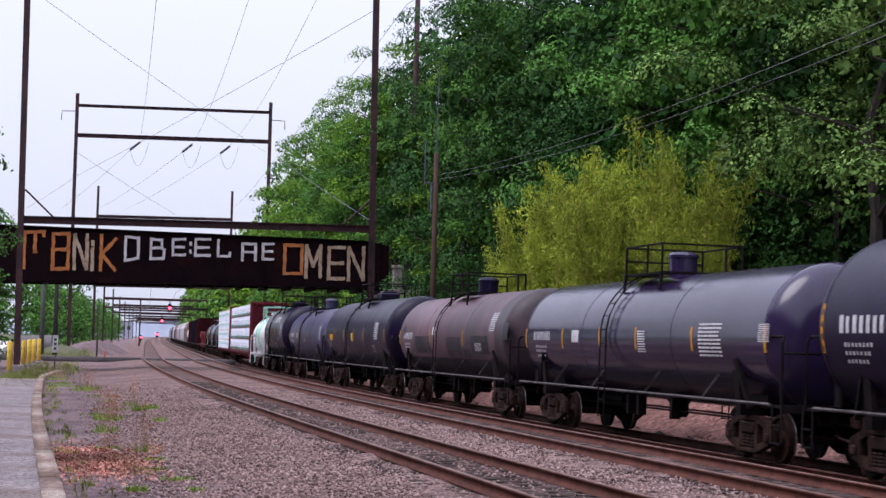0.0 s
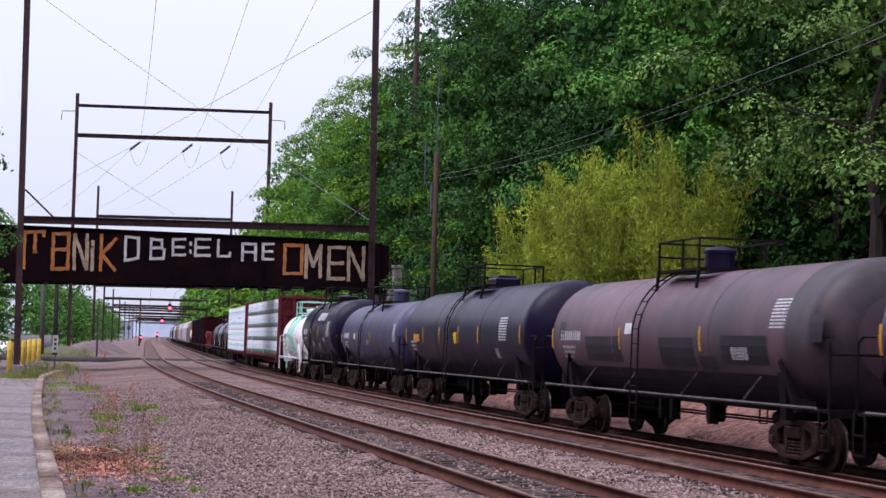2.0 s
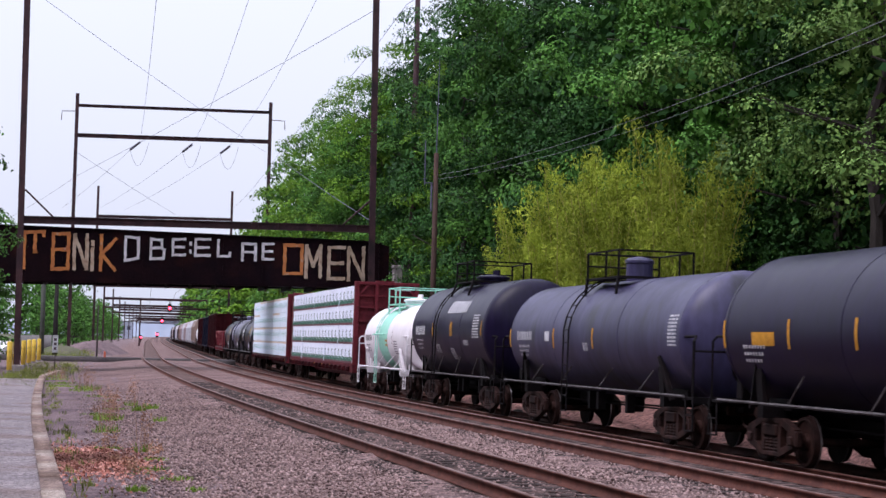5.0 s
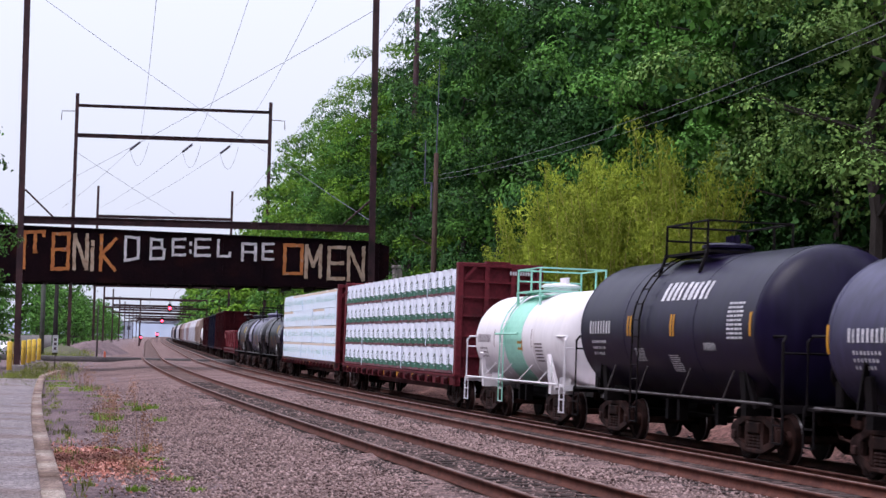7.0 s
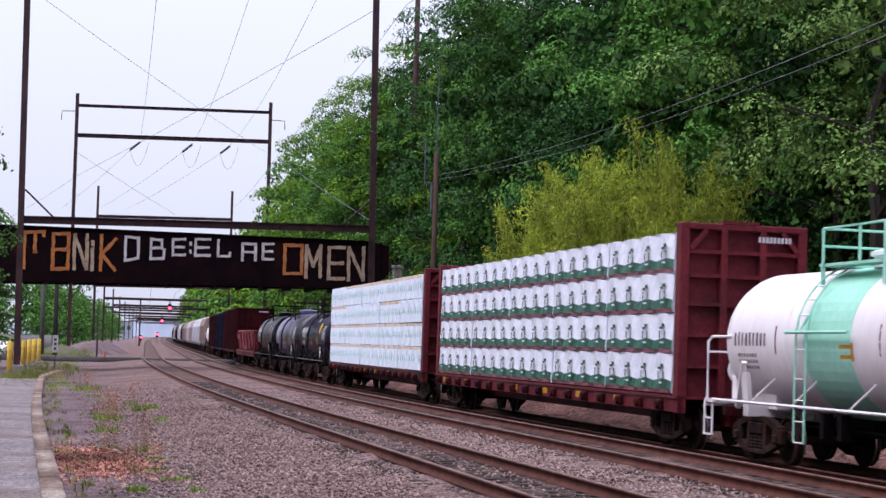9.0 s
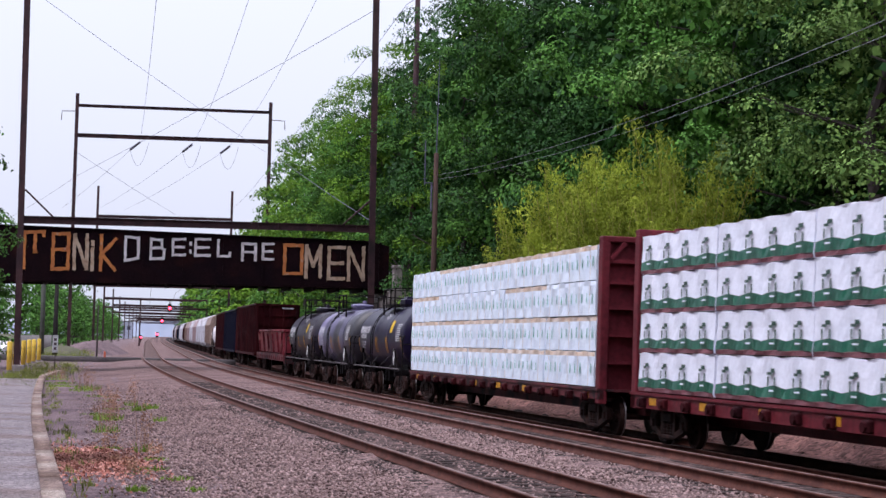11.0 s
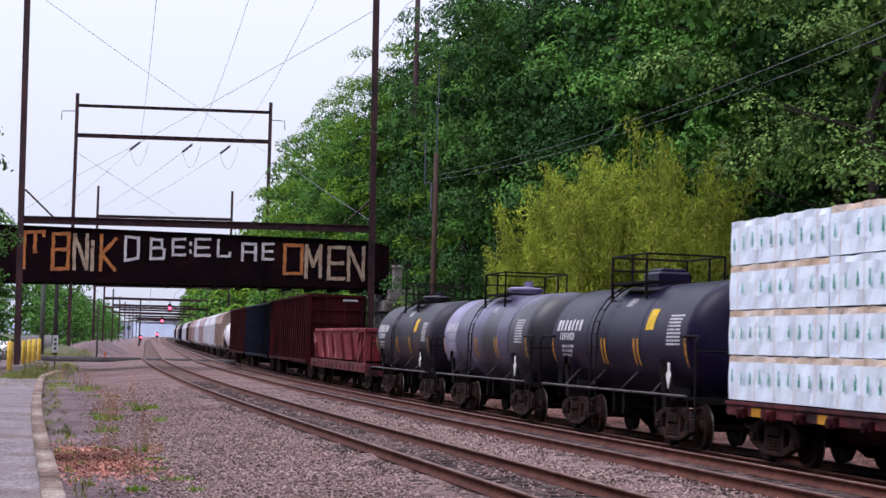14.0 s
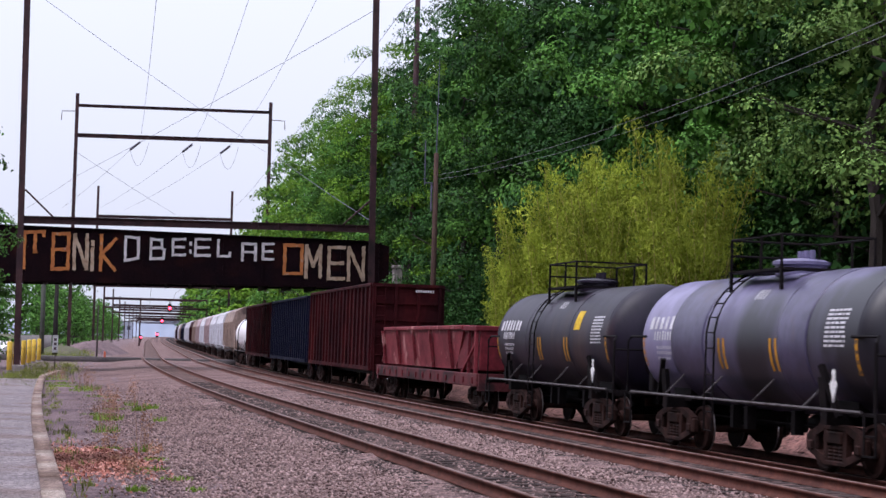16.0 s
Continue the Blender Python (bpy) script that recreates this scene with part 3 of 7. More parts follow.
def tank_car(front, rear, R, paint, label, zc=None, dome="tall", frame_mat=None, rail_mat=None, inset=2.6, crane_w=2.4, under_black=True, extras=None, gap=0.72, flag=False):
    car = car_base("tank_car", front, rear, inset, label)
    L = rear - front
    T = L / 2 - gap                       # half length of the tank
    zc = zc or 0.92 + R
    fm, rm = frame_mat or UNDER, rail_mat or UNDER
    hd = R * 0.42
    prof = []
    for i in range(9):
        a = math.pi / 2 * i / 8
        prof.append((-T + hd - hd * math.cos(a), max(0.02, R * math.sin(a))))
    prof += [(x, R) for x in np.linspace(-T + hd + 0.01, T - hd - 0.01, 5)]
    prof += [(-a, r) for a, r in reversed(prof[:9])]
    bm = B()
    lathe(bm, prof, 48)
    bmesh.ops.translate(bm, verts=bm.verts[:], vec=(0, 0, zc))
    body = part("tank_body", bm, paint, car, smooth=True)
    # weld bands round the shell
    for x in (-T + hd + 0.05, T - hd - 0.05, -T * 0.36, T * 0.36):
        bm = B()
        lathe(bm, [(x - 0.03, R), (x - 0.03, R + 0.006), (x + 0.03, R + 0.006), (x + 0.03, R)], 48)
        bmesh.ops.translate(bm, verts=bm.verts[:], vec=(0, 0, zc))
        part("weld_band", bm, paint, body)
    # saddles, stub sills and end platforms
    for sx in (-1, 1):
        bm = B()
        xb = sx * (L / 2 - inset)
        box(bm, xb - 0.9, xb + 0.9, -0.32, 0.32, 0.8, 1.2, bevel=0.03)
        box(bm, xb, sx * (L / 2 - 0.5), -0.3, 0.3, 0.82, 1.12)
        for sy in (-1, 1):
            bar(bm, (xb, sy * 1.25, 1.0), (xb, sy * 1.32, zc - R * 0.45), 0.25, 0.09)
            bar(bm, (xb + sx * 0.5, sy * 1.25, 1.0), (xb, sy * 1.36, zc - R * 0.3), 0.1, 0.09)
        box(bm, xb - 0.12, xb + 0.12, -1.3, 1.3, 0.85, 1.1)
        box(bm, xb - 0.5, xb + 0.5, -0.9, 0.9, 1.0, zc - R * 0.72)
        part("saddle", bm, fm, car)
    for sx in (-1, 1):
        bm = B()
        xe = sx * (L / 2 - 0.75)
        box(bm, xe - 0.3, xe + 0.3, -1.42, 1.42, 1.06, 1.11)
        bar(bm, (xe + sx * 0.3, -1.45, 1.05), (xe + sx * 0.3, 1.45, 1.05), 0.06, 0.14)
        part("end_platform", bm, fm, car)
        bm = B()
        for sy in (-1, 1):
            pipe(bm, [(xe + sx * 0.25, sy * 1.42, 1.1), (xe + sx * 0.25, sy * 1.42, 2.25), (xe + sx * 0.2, sy * 1.35, 2.35), (xe - sx * 0.75, sy * 1.35, 2.35)], 0.03)
        pipe(bm, [(xe + sx * 0.27, -1.42, 2.05), (xe + sx * 0.27, 1.42, 2.05)], 0.025)
        part("end_handrail", bm, rm, car)
        for sy in (-1, 1):
            bm = B()
            xs = xe + sx * 0.12
            for dx in (-0.2, 0.2):
                bar(bm, (xs + dx, sy * 1.44, 0.42), (xs + dx, sy * 1.44, 1.08), 0.05, 0.025)
            for zz in (0.43, 0.75):
                bar(bm, (xs - 0.2, sy * 1.44, zz), (xs + 0.2, sy * 1.44, zz), 0.06, 0.03)
            part("step", bm, fm, car)
    # running rail along both sides with its stays
    for sy in (-1, 1):
        bm = B()
        x1 = L / 2 - 0.9
        pipe(bm, [(-x1, sy * 1.46, 1.12), (x1, sy * 1.46, 1.12)], 0.032)
        for x in (-x1 * 0.62, -x1 * 0.25, x1 * 0.2, x1 * 0.6):
            rod(bm, (x, sy * 1.46, 1.12), (x + 0.35, sy * R * 0.86, zc - R * 0.52), 0.02, 5)
        part("side_rail", bm, RUNNING if rm is UNDER else rm, car)
    # belly outlet and brake gear
    bm = B()
    lathe(bm, [(0.55, 0.18), (0.62, 0.22), (0.85, 0.22), (1.1, 0.4), (1.2, 0.4)], 14, "z")
    rod(bm, (-L / 2 + inset + 1.4, 0.0, 0.8), (-L / 2 + inset + 3.0, 0.0, 0.8), 0.2, 12)
    rod(bm, (L / 2 - inset - 2.6, -0.2, 0.78), (L / 2 - inset - 1.8, -0.2, 0.78), 0.17, 12)
    for sy in (-0.4, 0.3):
        rod(bm, (-L / 2 + inset, sy, 0.72), (L / 2 - inset, sy, 0.72), 0.025, 5)
    for x in (-1.6, -0.9, 1.3):
        box(bm, x - 0.08, x + 0.08, -0.7, -0.5, 0.55, 1.0)
    part("brake_gear", bm, UNDER, car)
    bm = B()
    xb = -L / 2 + 0.75
    box(bm, xb - 0.15, xb + 0.12, -0.95, -0.55, 1.12, 1.6, bevel=0.03)
    lathe_at = [(0, 0.26), (0.03, 0.28), (0.06, 0.26)]
    b2 = B()
    lathe(b2, lathe_at, 16, "x")
    bmesh.ops.translate(b2, verts=b2.verts[:], vec=(xb - 0.22, -0.75, 1.7))
    me = bpy.data.meshes.new("tmp")
    b2.to_mesh(me)
    b2.free()
    bm.from_mesh(me)
    bpy.data.meshes.remove(me)
    part("hand_brake", bm, fm, car)
    # ladder on each side, up to the dome platform
    lx = -T * 0.02 - crane_w * 0.35
    top = zc + R
    for sy in (-1, 1):
        bm = B()
        pts, steps = [], []
        for a in range(-30, 86, 12):
            c, s = (R + 0.12) * math.cos(radians(a)), (R + 0.12) * math.sin(radians(a))
            pts.append((sy * c, zc + s))
        pts = [(sy * (R + 0.12), 0.5), (sy * (R + 0.12), zc - R * 0.5)] + pts[2:]
        for dx in (-0.21, 0.21):
            pipe(bm, [(lx + dx, y, z) for y, z in pts], 0.022, 5)
        for i in range(len(pts) - 1):
            n = max(1, int(math.dist(pts[i], pts[i + 1]) / 0.3))
            for j in range(n):
                f = j / n
                y, z = pts[i][0] + (pts[i + 1][0] - pts[i][0]) * f, pts[i][1] + (pts[i + 1][1] - pts[i][1]) * f
                steps.append((lx, y, z))
        ladder = part("ladder", bm, rm, car)
        rb = B()
        rod(rb, (-0.21, 0, 0), (0.21, 0, 0), 0.014, 4)
        rung = to_mesh("rung", rb, rm)
        for q in steps:
            share("rung", rung, ladder, pose(*q))
    # dome, platform and guard rail
    bm = B()
    if dome == "tall":
        lathe(bm, [(top - 0.05, 0.33), (top + 0.40, 0.33), (top + 0.42, 0.36), (top + 0.48, 0.36), (top + 0.54, 0.29), (top + 0.58, 0.08)], 20, "z")
    elif dome == "box":
        box(bm, -0.55, 0.55, -0.4, 0.4, top - 0.08, top + 0.3, bevel=0.05)
        box(bm, -0.45, 0.45, -0.3, 0.3, top + 0.28, top + 0.38, bevel=0.03)
    else:
        lathe(bm, [(top - 0.05, 0.5), (top + 0.14, 0.5), (top + 0.16, 0.56), (top + 0.22, 0.56), (top + 0.26, 0.45), (top + 0.3, 0.05)], 20, "z")
        for x in (-0.25, 0.0, 0.28):
            rod(bm, (x, 0.1, top + 0.2), (x, 0.1, top + 0.45), 0.06, 8)
    part("dome", bm, BLACK if paint is TANK_BROWN else paint, car, smooth=False)
    hw, hy, zf = crane_w / 2, 0.95, top + 0.02
    bm = B()
    for sy in (-1, 1):
        box(bm, -hw, hw, sy * 0.55, sy * hy, zf - 0.03, zf + 0.02)
    for x in (-hw, hw):
        box(bm, x - 0.15, x + 0.15, -hy, hy, zf - 0.03, zf + 0.02)
        bar(bm, (x, -hy, zf), (x, -R * 0.7, top - R * 0.28), 0.06, 0.06)
        bar(bm, (x, hy, zf), (x, R * 0.7, top - R * 0.28), 0.06, 0.06)
    part("dome_platform", bm, rm, car)
    bm = B()
    zt = zf + 0.64
    for z in (zt, zf + 0.33):
        pipe(bm, [(-hw, -hy, z), (hw, -hy, z), (hw, hy, z), (-hw, hy, z), (-hw, -hy, z)] if z == zt else [(-hw, -hy, z), (-hw, hy, z)], 0.026, 6)
    for x in (-hw, 0.25, hw):
        for y in (-hy, hy):
            rod(bm, (x, y, zf), (x, y, zt), 0.03, 6)
    part("guard_rail", bm, rm, car)
    if flag:
        for x in (L / 2 - inset + 0.75,):
            bm = B()
            vs = [bm.verts.new((x + dx, -1.5, z)) for dx, z in ((0, 1.25), (0.14, 1.55), (0.05, 1.62), (0.05, 1.8), (-0.05, 1.8), (-0.05, 1.62), (-0.14, 1.55))]
            f = bm.faces.new(vs)
            r = bmesh.ops.extrude_face_region(bm, geom=[f])
            bmesh.ops.translate(bm, verts=[v for v in r["geom"] if isinstance(v, bmesh.types.BMVert)], vec=(0, 0.02, 0))
            bmesh.ops.recalc_face_normals(bm, faces=bm.faces[:])
            part("placard_holder", bm, WHITE, car, "small white placard holder")
    if extras:
        bm = B()
        mats = extras(bm, R, zc, T, hd)
        split_marks(bm, mats, car)
    return car


def marks_common(bm, R, zc, T, hd, stripes=(), name_bars=9, seed=2, panels=(), nm_w=0.13, nm_h=0.24, name_x=None, ang=-4, stripe_a=(-12, 8)):
    """Materials: 0 white lettering, 1 yellow stripe, 2 placard."""
    x = -T + hd + 0.7 if name_x is None else name_x
    glyphs(bm, R, zc, x, ang, name_bars, nm_w, nm_h, 0.035, seed)
    for i in range(3):
        glyphs(bm, R, zc, x + 0.15, ang - 8 - 5 * i, 8 - i, 0.1, 0.07, 0.03, seed + i)
    for sx in stripes:
        k0 = len(bm.faces)
        patch(bm, R, zc, sx, sx + 0.10, *stripe_a, mi=1)
    for (px, a, w, h, mi) in panels:
        if mi == 9:
            lines = 9
            da = math.degrees(h / R) / lines
            rng = random.Random(int(px * 31 + a * 7) & 1023)
            for i in range(lines):
                x = px
                while x < px + w * 0.92:
                    wl = min(rng.uniform(0.08, 0.24), px + w - x)
                    patch(bm, R, zc, x, x + wl, a + i * da, a + i * da + da * 0.52, n=1)
                    x += wl + 0.035
        else:
            patch(bm, R, zc, px, px + w, a, a + math.degrees(h / R), mi=mi, n=3)
    return [LETTER, STRIPE, YLABEL, PATCH_DARK]


DECK_WORN = mat("worn_deck_red", (0.115, 0.026, 0.03), (0.06, 0.018, 0.022), 1.5, 0.65, dirt=(0.03, 0.016, 0.018), dscale=1.5, dcut=0.5)


def centerbeam(front, rear, kind, label):
    car = car_base("centerbeam_flatcar", front, rear, 2.6, label)
    L = rear - front
    H = L / 2 - 1.15                      # half length over the bulkheads
    bm = B()
    for sy in (-1, 1):
        box(bm, -H, H, sy * 1.30, sy * 1.42, 0.78 if kind == "green" else 0.86, 1.10)
        box(bm, -H, H, sy * 1.30, sy * 1.46, 1.06, 1.12)
    box(bm, -H, H, -1.3, 1.3, 1.05, 1.10)
    box(bm, -H, H, -0.25, 0.25, 0.5, 1.05)
    for x in np.linspace(-H + 2.2, H - 2.2, 9):
        box(bm, x - 0.08, x + 0.08, -1.3, 1.3, 0.85, 1.05)
    part("deck", bm, CAR_RED if kind == "green" else DECK_WORN, car)
    bm = B()
    for sx in (-1, 1):
        box(bm, sx * H, sx * (L / 2 - 0.7), -0.4, 0.4, 0.75, 1.05)
    part("draft_sill", bm, CAR_MAROON, car)
    # winches under the deck edge
    for x in np.linspace(-H + 0.9, H - 0.9, 17):
        bm = B()
        box(bm, x - 0.16, x + 0.12, -1.53, -1.40, 0.80, 1.02, bevel=0.03)
        rod(bm, (x, -1.58, 0.9), (x, -1.4, 0.9), 0.09, 8)
        part("winch", bm, CAR_MAROON, car)
    for x in np.linspace(-H + 1.2, H - 1.2, 8):
        bm = B()
        box(bm, x, x + 0.42, -1.426, -1.42, 0.86, 1.02)
        part("reflector_strip", bm, STRIPE, car, "dirty yellow reflector strip")
    # bulkheads: ribbed frames with a panel (the plain load hides one at the rear)
    for sx in (-1, 1) if kind == "green" else (1,):
        bm = B()
        x0, x1 = sx * H, sx * (H - 0.30)
        top = 4.74
        for sy in (-1, 1):
            box(bm, x0, x1, sy * 1.42, sy * 1.22, 0.75, top - 0.12, bevel=0.02)
        box(bm, x0, x1, -1.42, 1.42, top - 0.14, top, bevel=0.02)
        box(bm, x0 - sx * 0.2, x1, -1.25, 1.25, 1.1, top - 0.1)
        box(bm, x0, x1, -0.5, 0.3, top, top + 0.06)
        b = part("bulkhead", bm, CAR_RED, car)
        for sy in (-1, 1):
            bm = B()
            bar(bm, (x0 - sx * 0.1, sy * 1.2, top - 0.55), (x0 - sx * 0.1, sy * 0.85, top - 0.14), 0.2, 0.1)
            part("corner_brace", bm, CAR_RED, b)
        for z in (1.7, 2.35, 3.0, 3.6, 4.1):
            bm = B()
            box(bm, x0 - sx * 0.02, x0 - sx * 0.2, -1.22, 1.22, z, z + 0.08)
            part("rib", bm, CAR_RED, b)
        for y in (-0.45, 0.42):
            bm = B()
            box(bm, x0 - sx * 0.0, x0 - sx * 0.2, y - 0.07, y + 0.07, 1.1, top - 0.1)
            part("post", bm, CAR_RED, b)
        if sx > 0:
            bm = B()
            for i in range(9):
                box(bm, x0, x0 + 0.006, 0.3 + i * 0.085, 0.3 + i * 0.085 + 0.06, top - 0.36, top - 0.24)
            part("lettering", bm, LETTER, b)
    bm = B()
    box(bm, -H + 0.3, H - 0.3, -0.12, 0.12, 4.45, 4.6)
    for x in np.linspace(-H + 0.9, H - 0.9, 16):
        box(bm, x - 0.08, x + 0.08, -0.1, 0.1, 1.1, 4.5)
    part("centre_beam", bm, CAR_MAROON, car)
    # wrapped lumber: four tiers of packs on each side of the beam
    rng = random.Random(7 if kind == "green" else 8)
    a0, a1 = -H + (0.42 if kind == "green" else 0.0), H - 0.42
    npk = 5
    wide = (a1 - a0) / npk
    tier = 0.835
    for sy in (-1, 1):
        for t in range(4):
            z0 = 1.15 + t * (tier + 0.02)
            for k in range(npk):
                x0 = a0 + k * wide + rng.uniform(0, 0.02)
                x1 = a0 + (k + 1) * wide - 0.03 - rng.uniform(0, 0.03)
                yo, yi = sy * (1.40 + rng.uniform(-0.02, 0.015)), sy * 0.14
                lump = load_pack(kind, x0, x1, yo, yi, z0, z0 + tier, rng, sy < 0)
                ob = part("lumber_pack", lump, [WRAP if kind == "green" else WRAP_B, WRAP_GREEN if kind == "green" else WRAP_TAN, WRAP_MAROON, WRAP_DARK if kind == "green" else WRAP_TEAL], car,
                          "white plastic-wrapped lumber with green printed band" if kind == "green" else "white plastic-wrapped lumber with small teal prints")
    return car


def load_pack(kind, x0, x1, yo, yi, z0, z1, rng, near):
    """A wrapped pack with a puckered face; bands of print run along it and a mark repeats."""
    bm = B()
    h = z1 - z0
    s = -1 if yo < 0 else 1
    if kind == "green":
        cuts = [(0, 2), (0.11, 2), (0.12, 1), (0.33, 0), (0.62, 0), (0.96, 0), (1.0, 0)]
    else:
        cuts = [(0, 0), (0.3, 0), (0.6, 0), (0.86, 1 if rng.random() < 0.75 else 0), (1.0, 0)]
    nx = 28
    grid = []
    for i in range(nx + 1):
        col = []
        for j, (f, _) in enumerate(cuts):
            u = x0 + (x1 - x0) * i / nx
            w = rng.uniform(-0.012, 0.012) if 0 < i < nx else 0
            wob = 0.025 * math.sin(i * math.pi * 2 / 7 + j) if near and 0 < j < len(cuts) - 1 else 0
            zj = z0 + h * f
            if 0 < j < len(cuts) - 1 and kind == "green":
                zj += 0.055 * abs(math.sin(math.pi * i / 7.0)) * (1 if cuts[j][0] > 0.2 else 0.3) - 0.02
            if j == len(cuts) - 1:
                zj += rng.uniform(-0.01, 0.01) + 0.012 * math.sin(i * 0.9)
            col.append(bm.verts.new((u, yo + s * (w + wob) * 0.8, zj)))
        col.append(bm.verts.new((x0 + (x1 - x0) * i / nx, yi, z1)))
        col.append(bm.verts.new((x0 + (x1 - x0) * i / nx, yi, z0)))
        grid.append(col)
    m = len(cuts) + 2
    for i in range(nx):
        for j in range(m):
            j2 = (j + 1) % m
            f = bm.faces.new((grid[i][j], grid[i + 1][j], grid[i + 1][j2], grid[i][j2]))
            f.material_index = cuts[j][1] if j < len(cuts) - 1 else 0
    bm.faces.new(grid[0])
    bm.faces.new(grid[-1])
    bmesh.ops.recalc_face_normals(bm, faces=bm.faces[:])
    if near:
        n = 4 if kind == "green" else 5
        for k in range(n):
            u = x0 + (x1 - x0) * (k + 0.5) / n
            y = yo + s * 0.045
            if kind == "green":
                # shield print under a tilted dark crest
                box(bm, u - 0.17, u - 0.12, y, y - s * 0.006, z0 + h * 0.36, z0 + h * 0.56, mi=3)
                box(bm, u + 0.12, u + 0.17, y, y - s * 0.006, z0 + h * 0.36, z0 + h * 0.56, mi=3)
                box(bm, u - 0.10, u + 0.10, y, y - s * 0.006, z0 + h * 0.24, z0 + h * 0.28, mi=0)
                r0 = rng.uniform(-0.03, 0.03)
                box(bm, u - 0.15 + r0, u + 0.02, y, y - s * 0.006, z0 + h * 0.60, z0 + h * 0.66, mi=3)
                box(bm, u - 0.02, u + 0.15 + r0, y, y - s * 0.006, z0 + h * 0.65, z0 + h * 0.74, mi=3)
            else:
                for dx in (-0.22, 0.22):
                    if rng.random() < 0.9:
                        zz = z0 + h * (0.36 + rng.uniform(-0.03, 0.03))
                        hh = h * rng.uniform(0.24, 0.34)
                        y = yo + s * 0.034
                        bar(bm, (u + dx, y, zz), (u + dx + rng.uniform(-0.02, 0.02), y, zz + hh * 0.55), 0.006, 0.055, mi=3)
                        bar(bm, (u + dx + 0.01, y, zz + hh * 0.5), (u + dx, y, zz + hh), 0.006, 0.028, mi=3)
                # a tight strap and its fold between the prints
                box(bm, u - 0.008, u + 0.008, yo + s * 0.03, yo + s * 0.034, z0 + h * 0.02, z0 + h * 0.99, mi=1)
    return bm


def gondola(front, rear, paint, label, top=4.5, turning=False):
    car = car_base("tall_gondola", front, rear, 2.2, label, turning)
    L = rear - front
    H = L / 2 - 0.75
    bm = B()
    for sy in (-1, 1):
        box(bm, -H, H, sy * 1.40, sy * 1.46, 1.0, top)
        box(bm, -H, H, sy * 1.38, sy * 1.56, top - 0.1, top + 0.03, bevel=0.02)
        box(bm, -H, H, sy * 1.38, sy * 1.54, 0.95, 1.12)
    box(bm, -H, H, -1.42, 1.42, 0.95, 1.02)
    part("body", bm, paint, car)
    for x in np.linspace(-H + 0.1, H - 0.1, 19):
        for sy in (-1, 1):
            bm = B()
            box(bm, x - 0.06, x + 0.06, sy * 1.455, sy * 1.55, 1.05, top - 0.05)
            part("side_post", bm, paint, car)
    for sx in (-1, 1):
        bm = B()
        box(bm, sx * H, sx * (H - 0.06), -1.4, 1.4, 1.0, top)
        box(bm, sx * (H - 0.02), sx * (H + 0.12), -1.5, 1.5, top - 0.1, top + 0.03)
        e = part("end_wall", bm, paint, car)
        for z in (1.6, 2.3, 3.0, 3.7):
            bm = B()
            box(bm, sx * H, sx * (H + 0.09), -1.42, 1.42, z, z + 0.1)
            part("rib", bm, paint, e)
        for y in (-1.4, -0.5, 0.45, 1.35):
            bm = B()
            box(bm, sx * H, sx * (H + 0.11), y - 0.06, y + 0.06, 1.0, top - 0.02)
            part("post", bm, paint, e)
        bm = B()
        for i in range(8):
            box(bm, sx * (H + 0.121), sx * (H + 0.126), 0.3 + i * 0.1, 0.37 + i * 0.1, top - 0.3, top - 0.2)
        part("lettering", bm, LETTER, e)
        bm = B()
        for zz in np.arange(1.2, top, 0.4):
            rod(bm, (sx * (H + 0.16), -1.35, zz), (sx * (H + 0.16), -0.95, zz), 0.016, 4)
        for y in (-1.35, -0.95):
            rod(bm, (sx * (H + 0.16), y, 0.6), (sx * (H + 0.16), y, top - 0.1), 0.02, 4)
        part("ladder", bm, paint, car)
    bm = B()
    box(bm, -H - 0.3, H + 0.3, -0.3, 0.3, 0.7, 0.96)
    part("centre_sill", bm, UNDER, car)
    return car


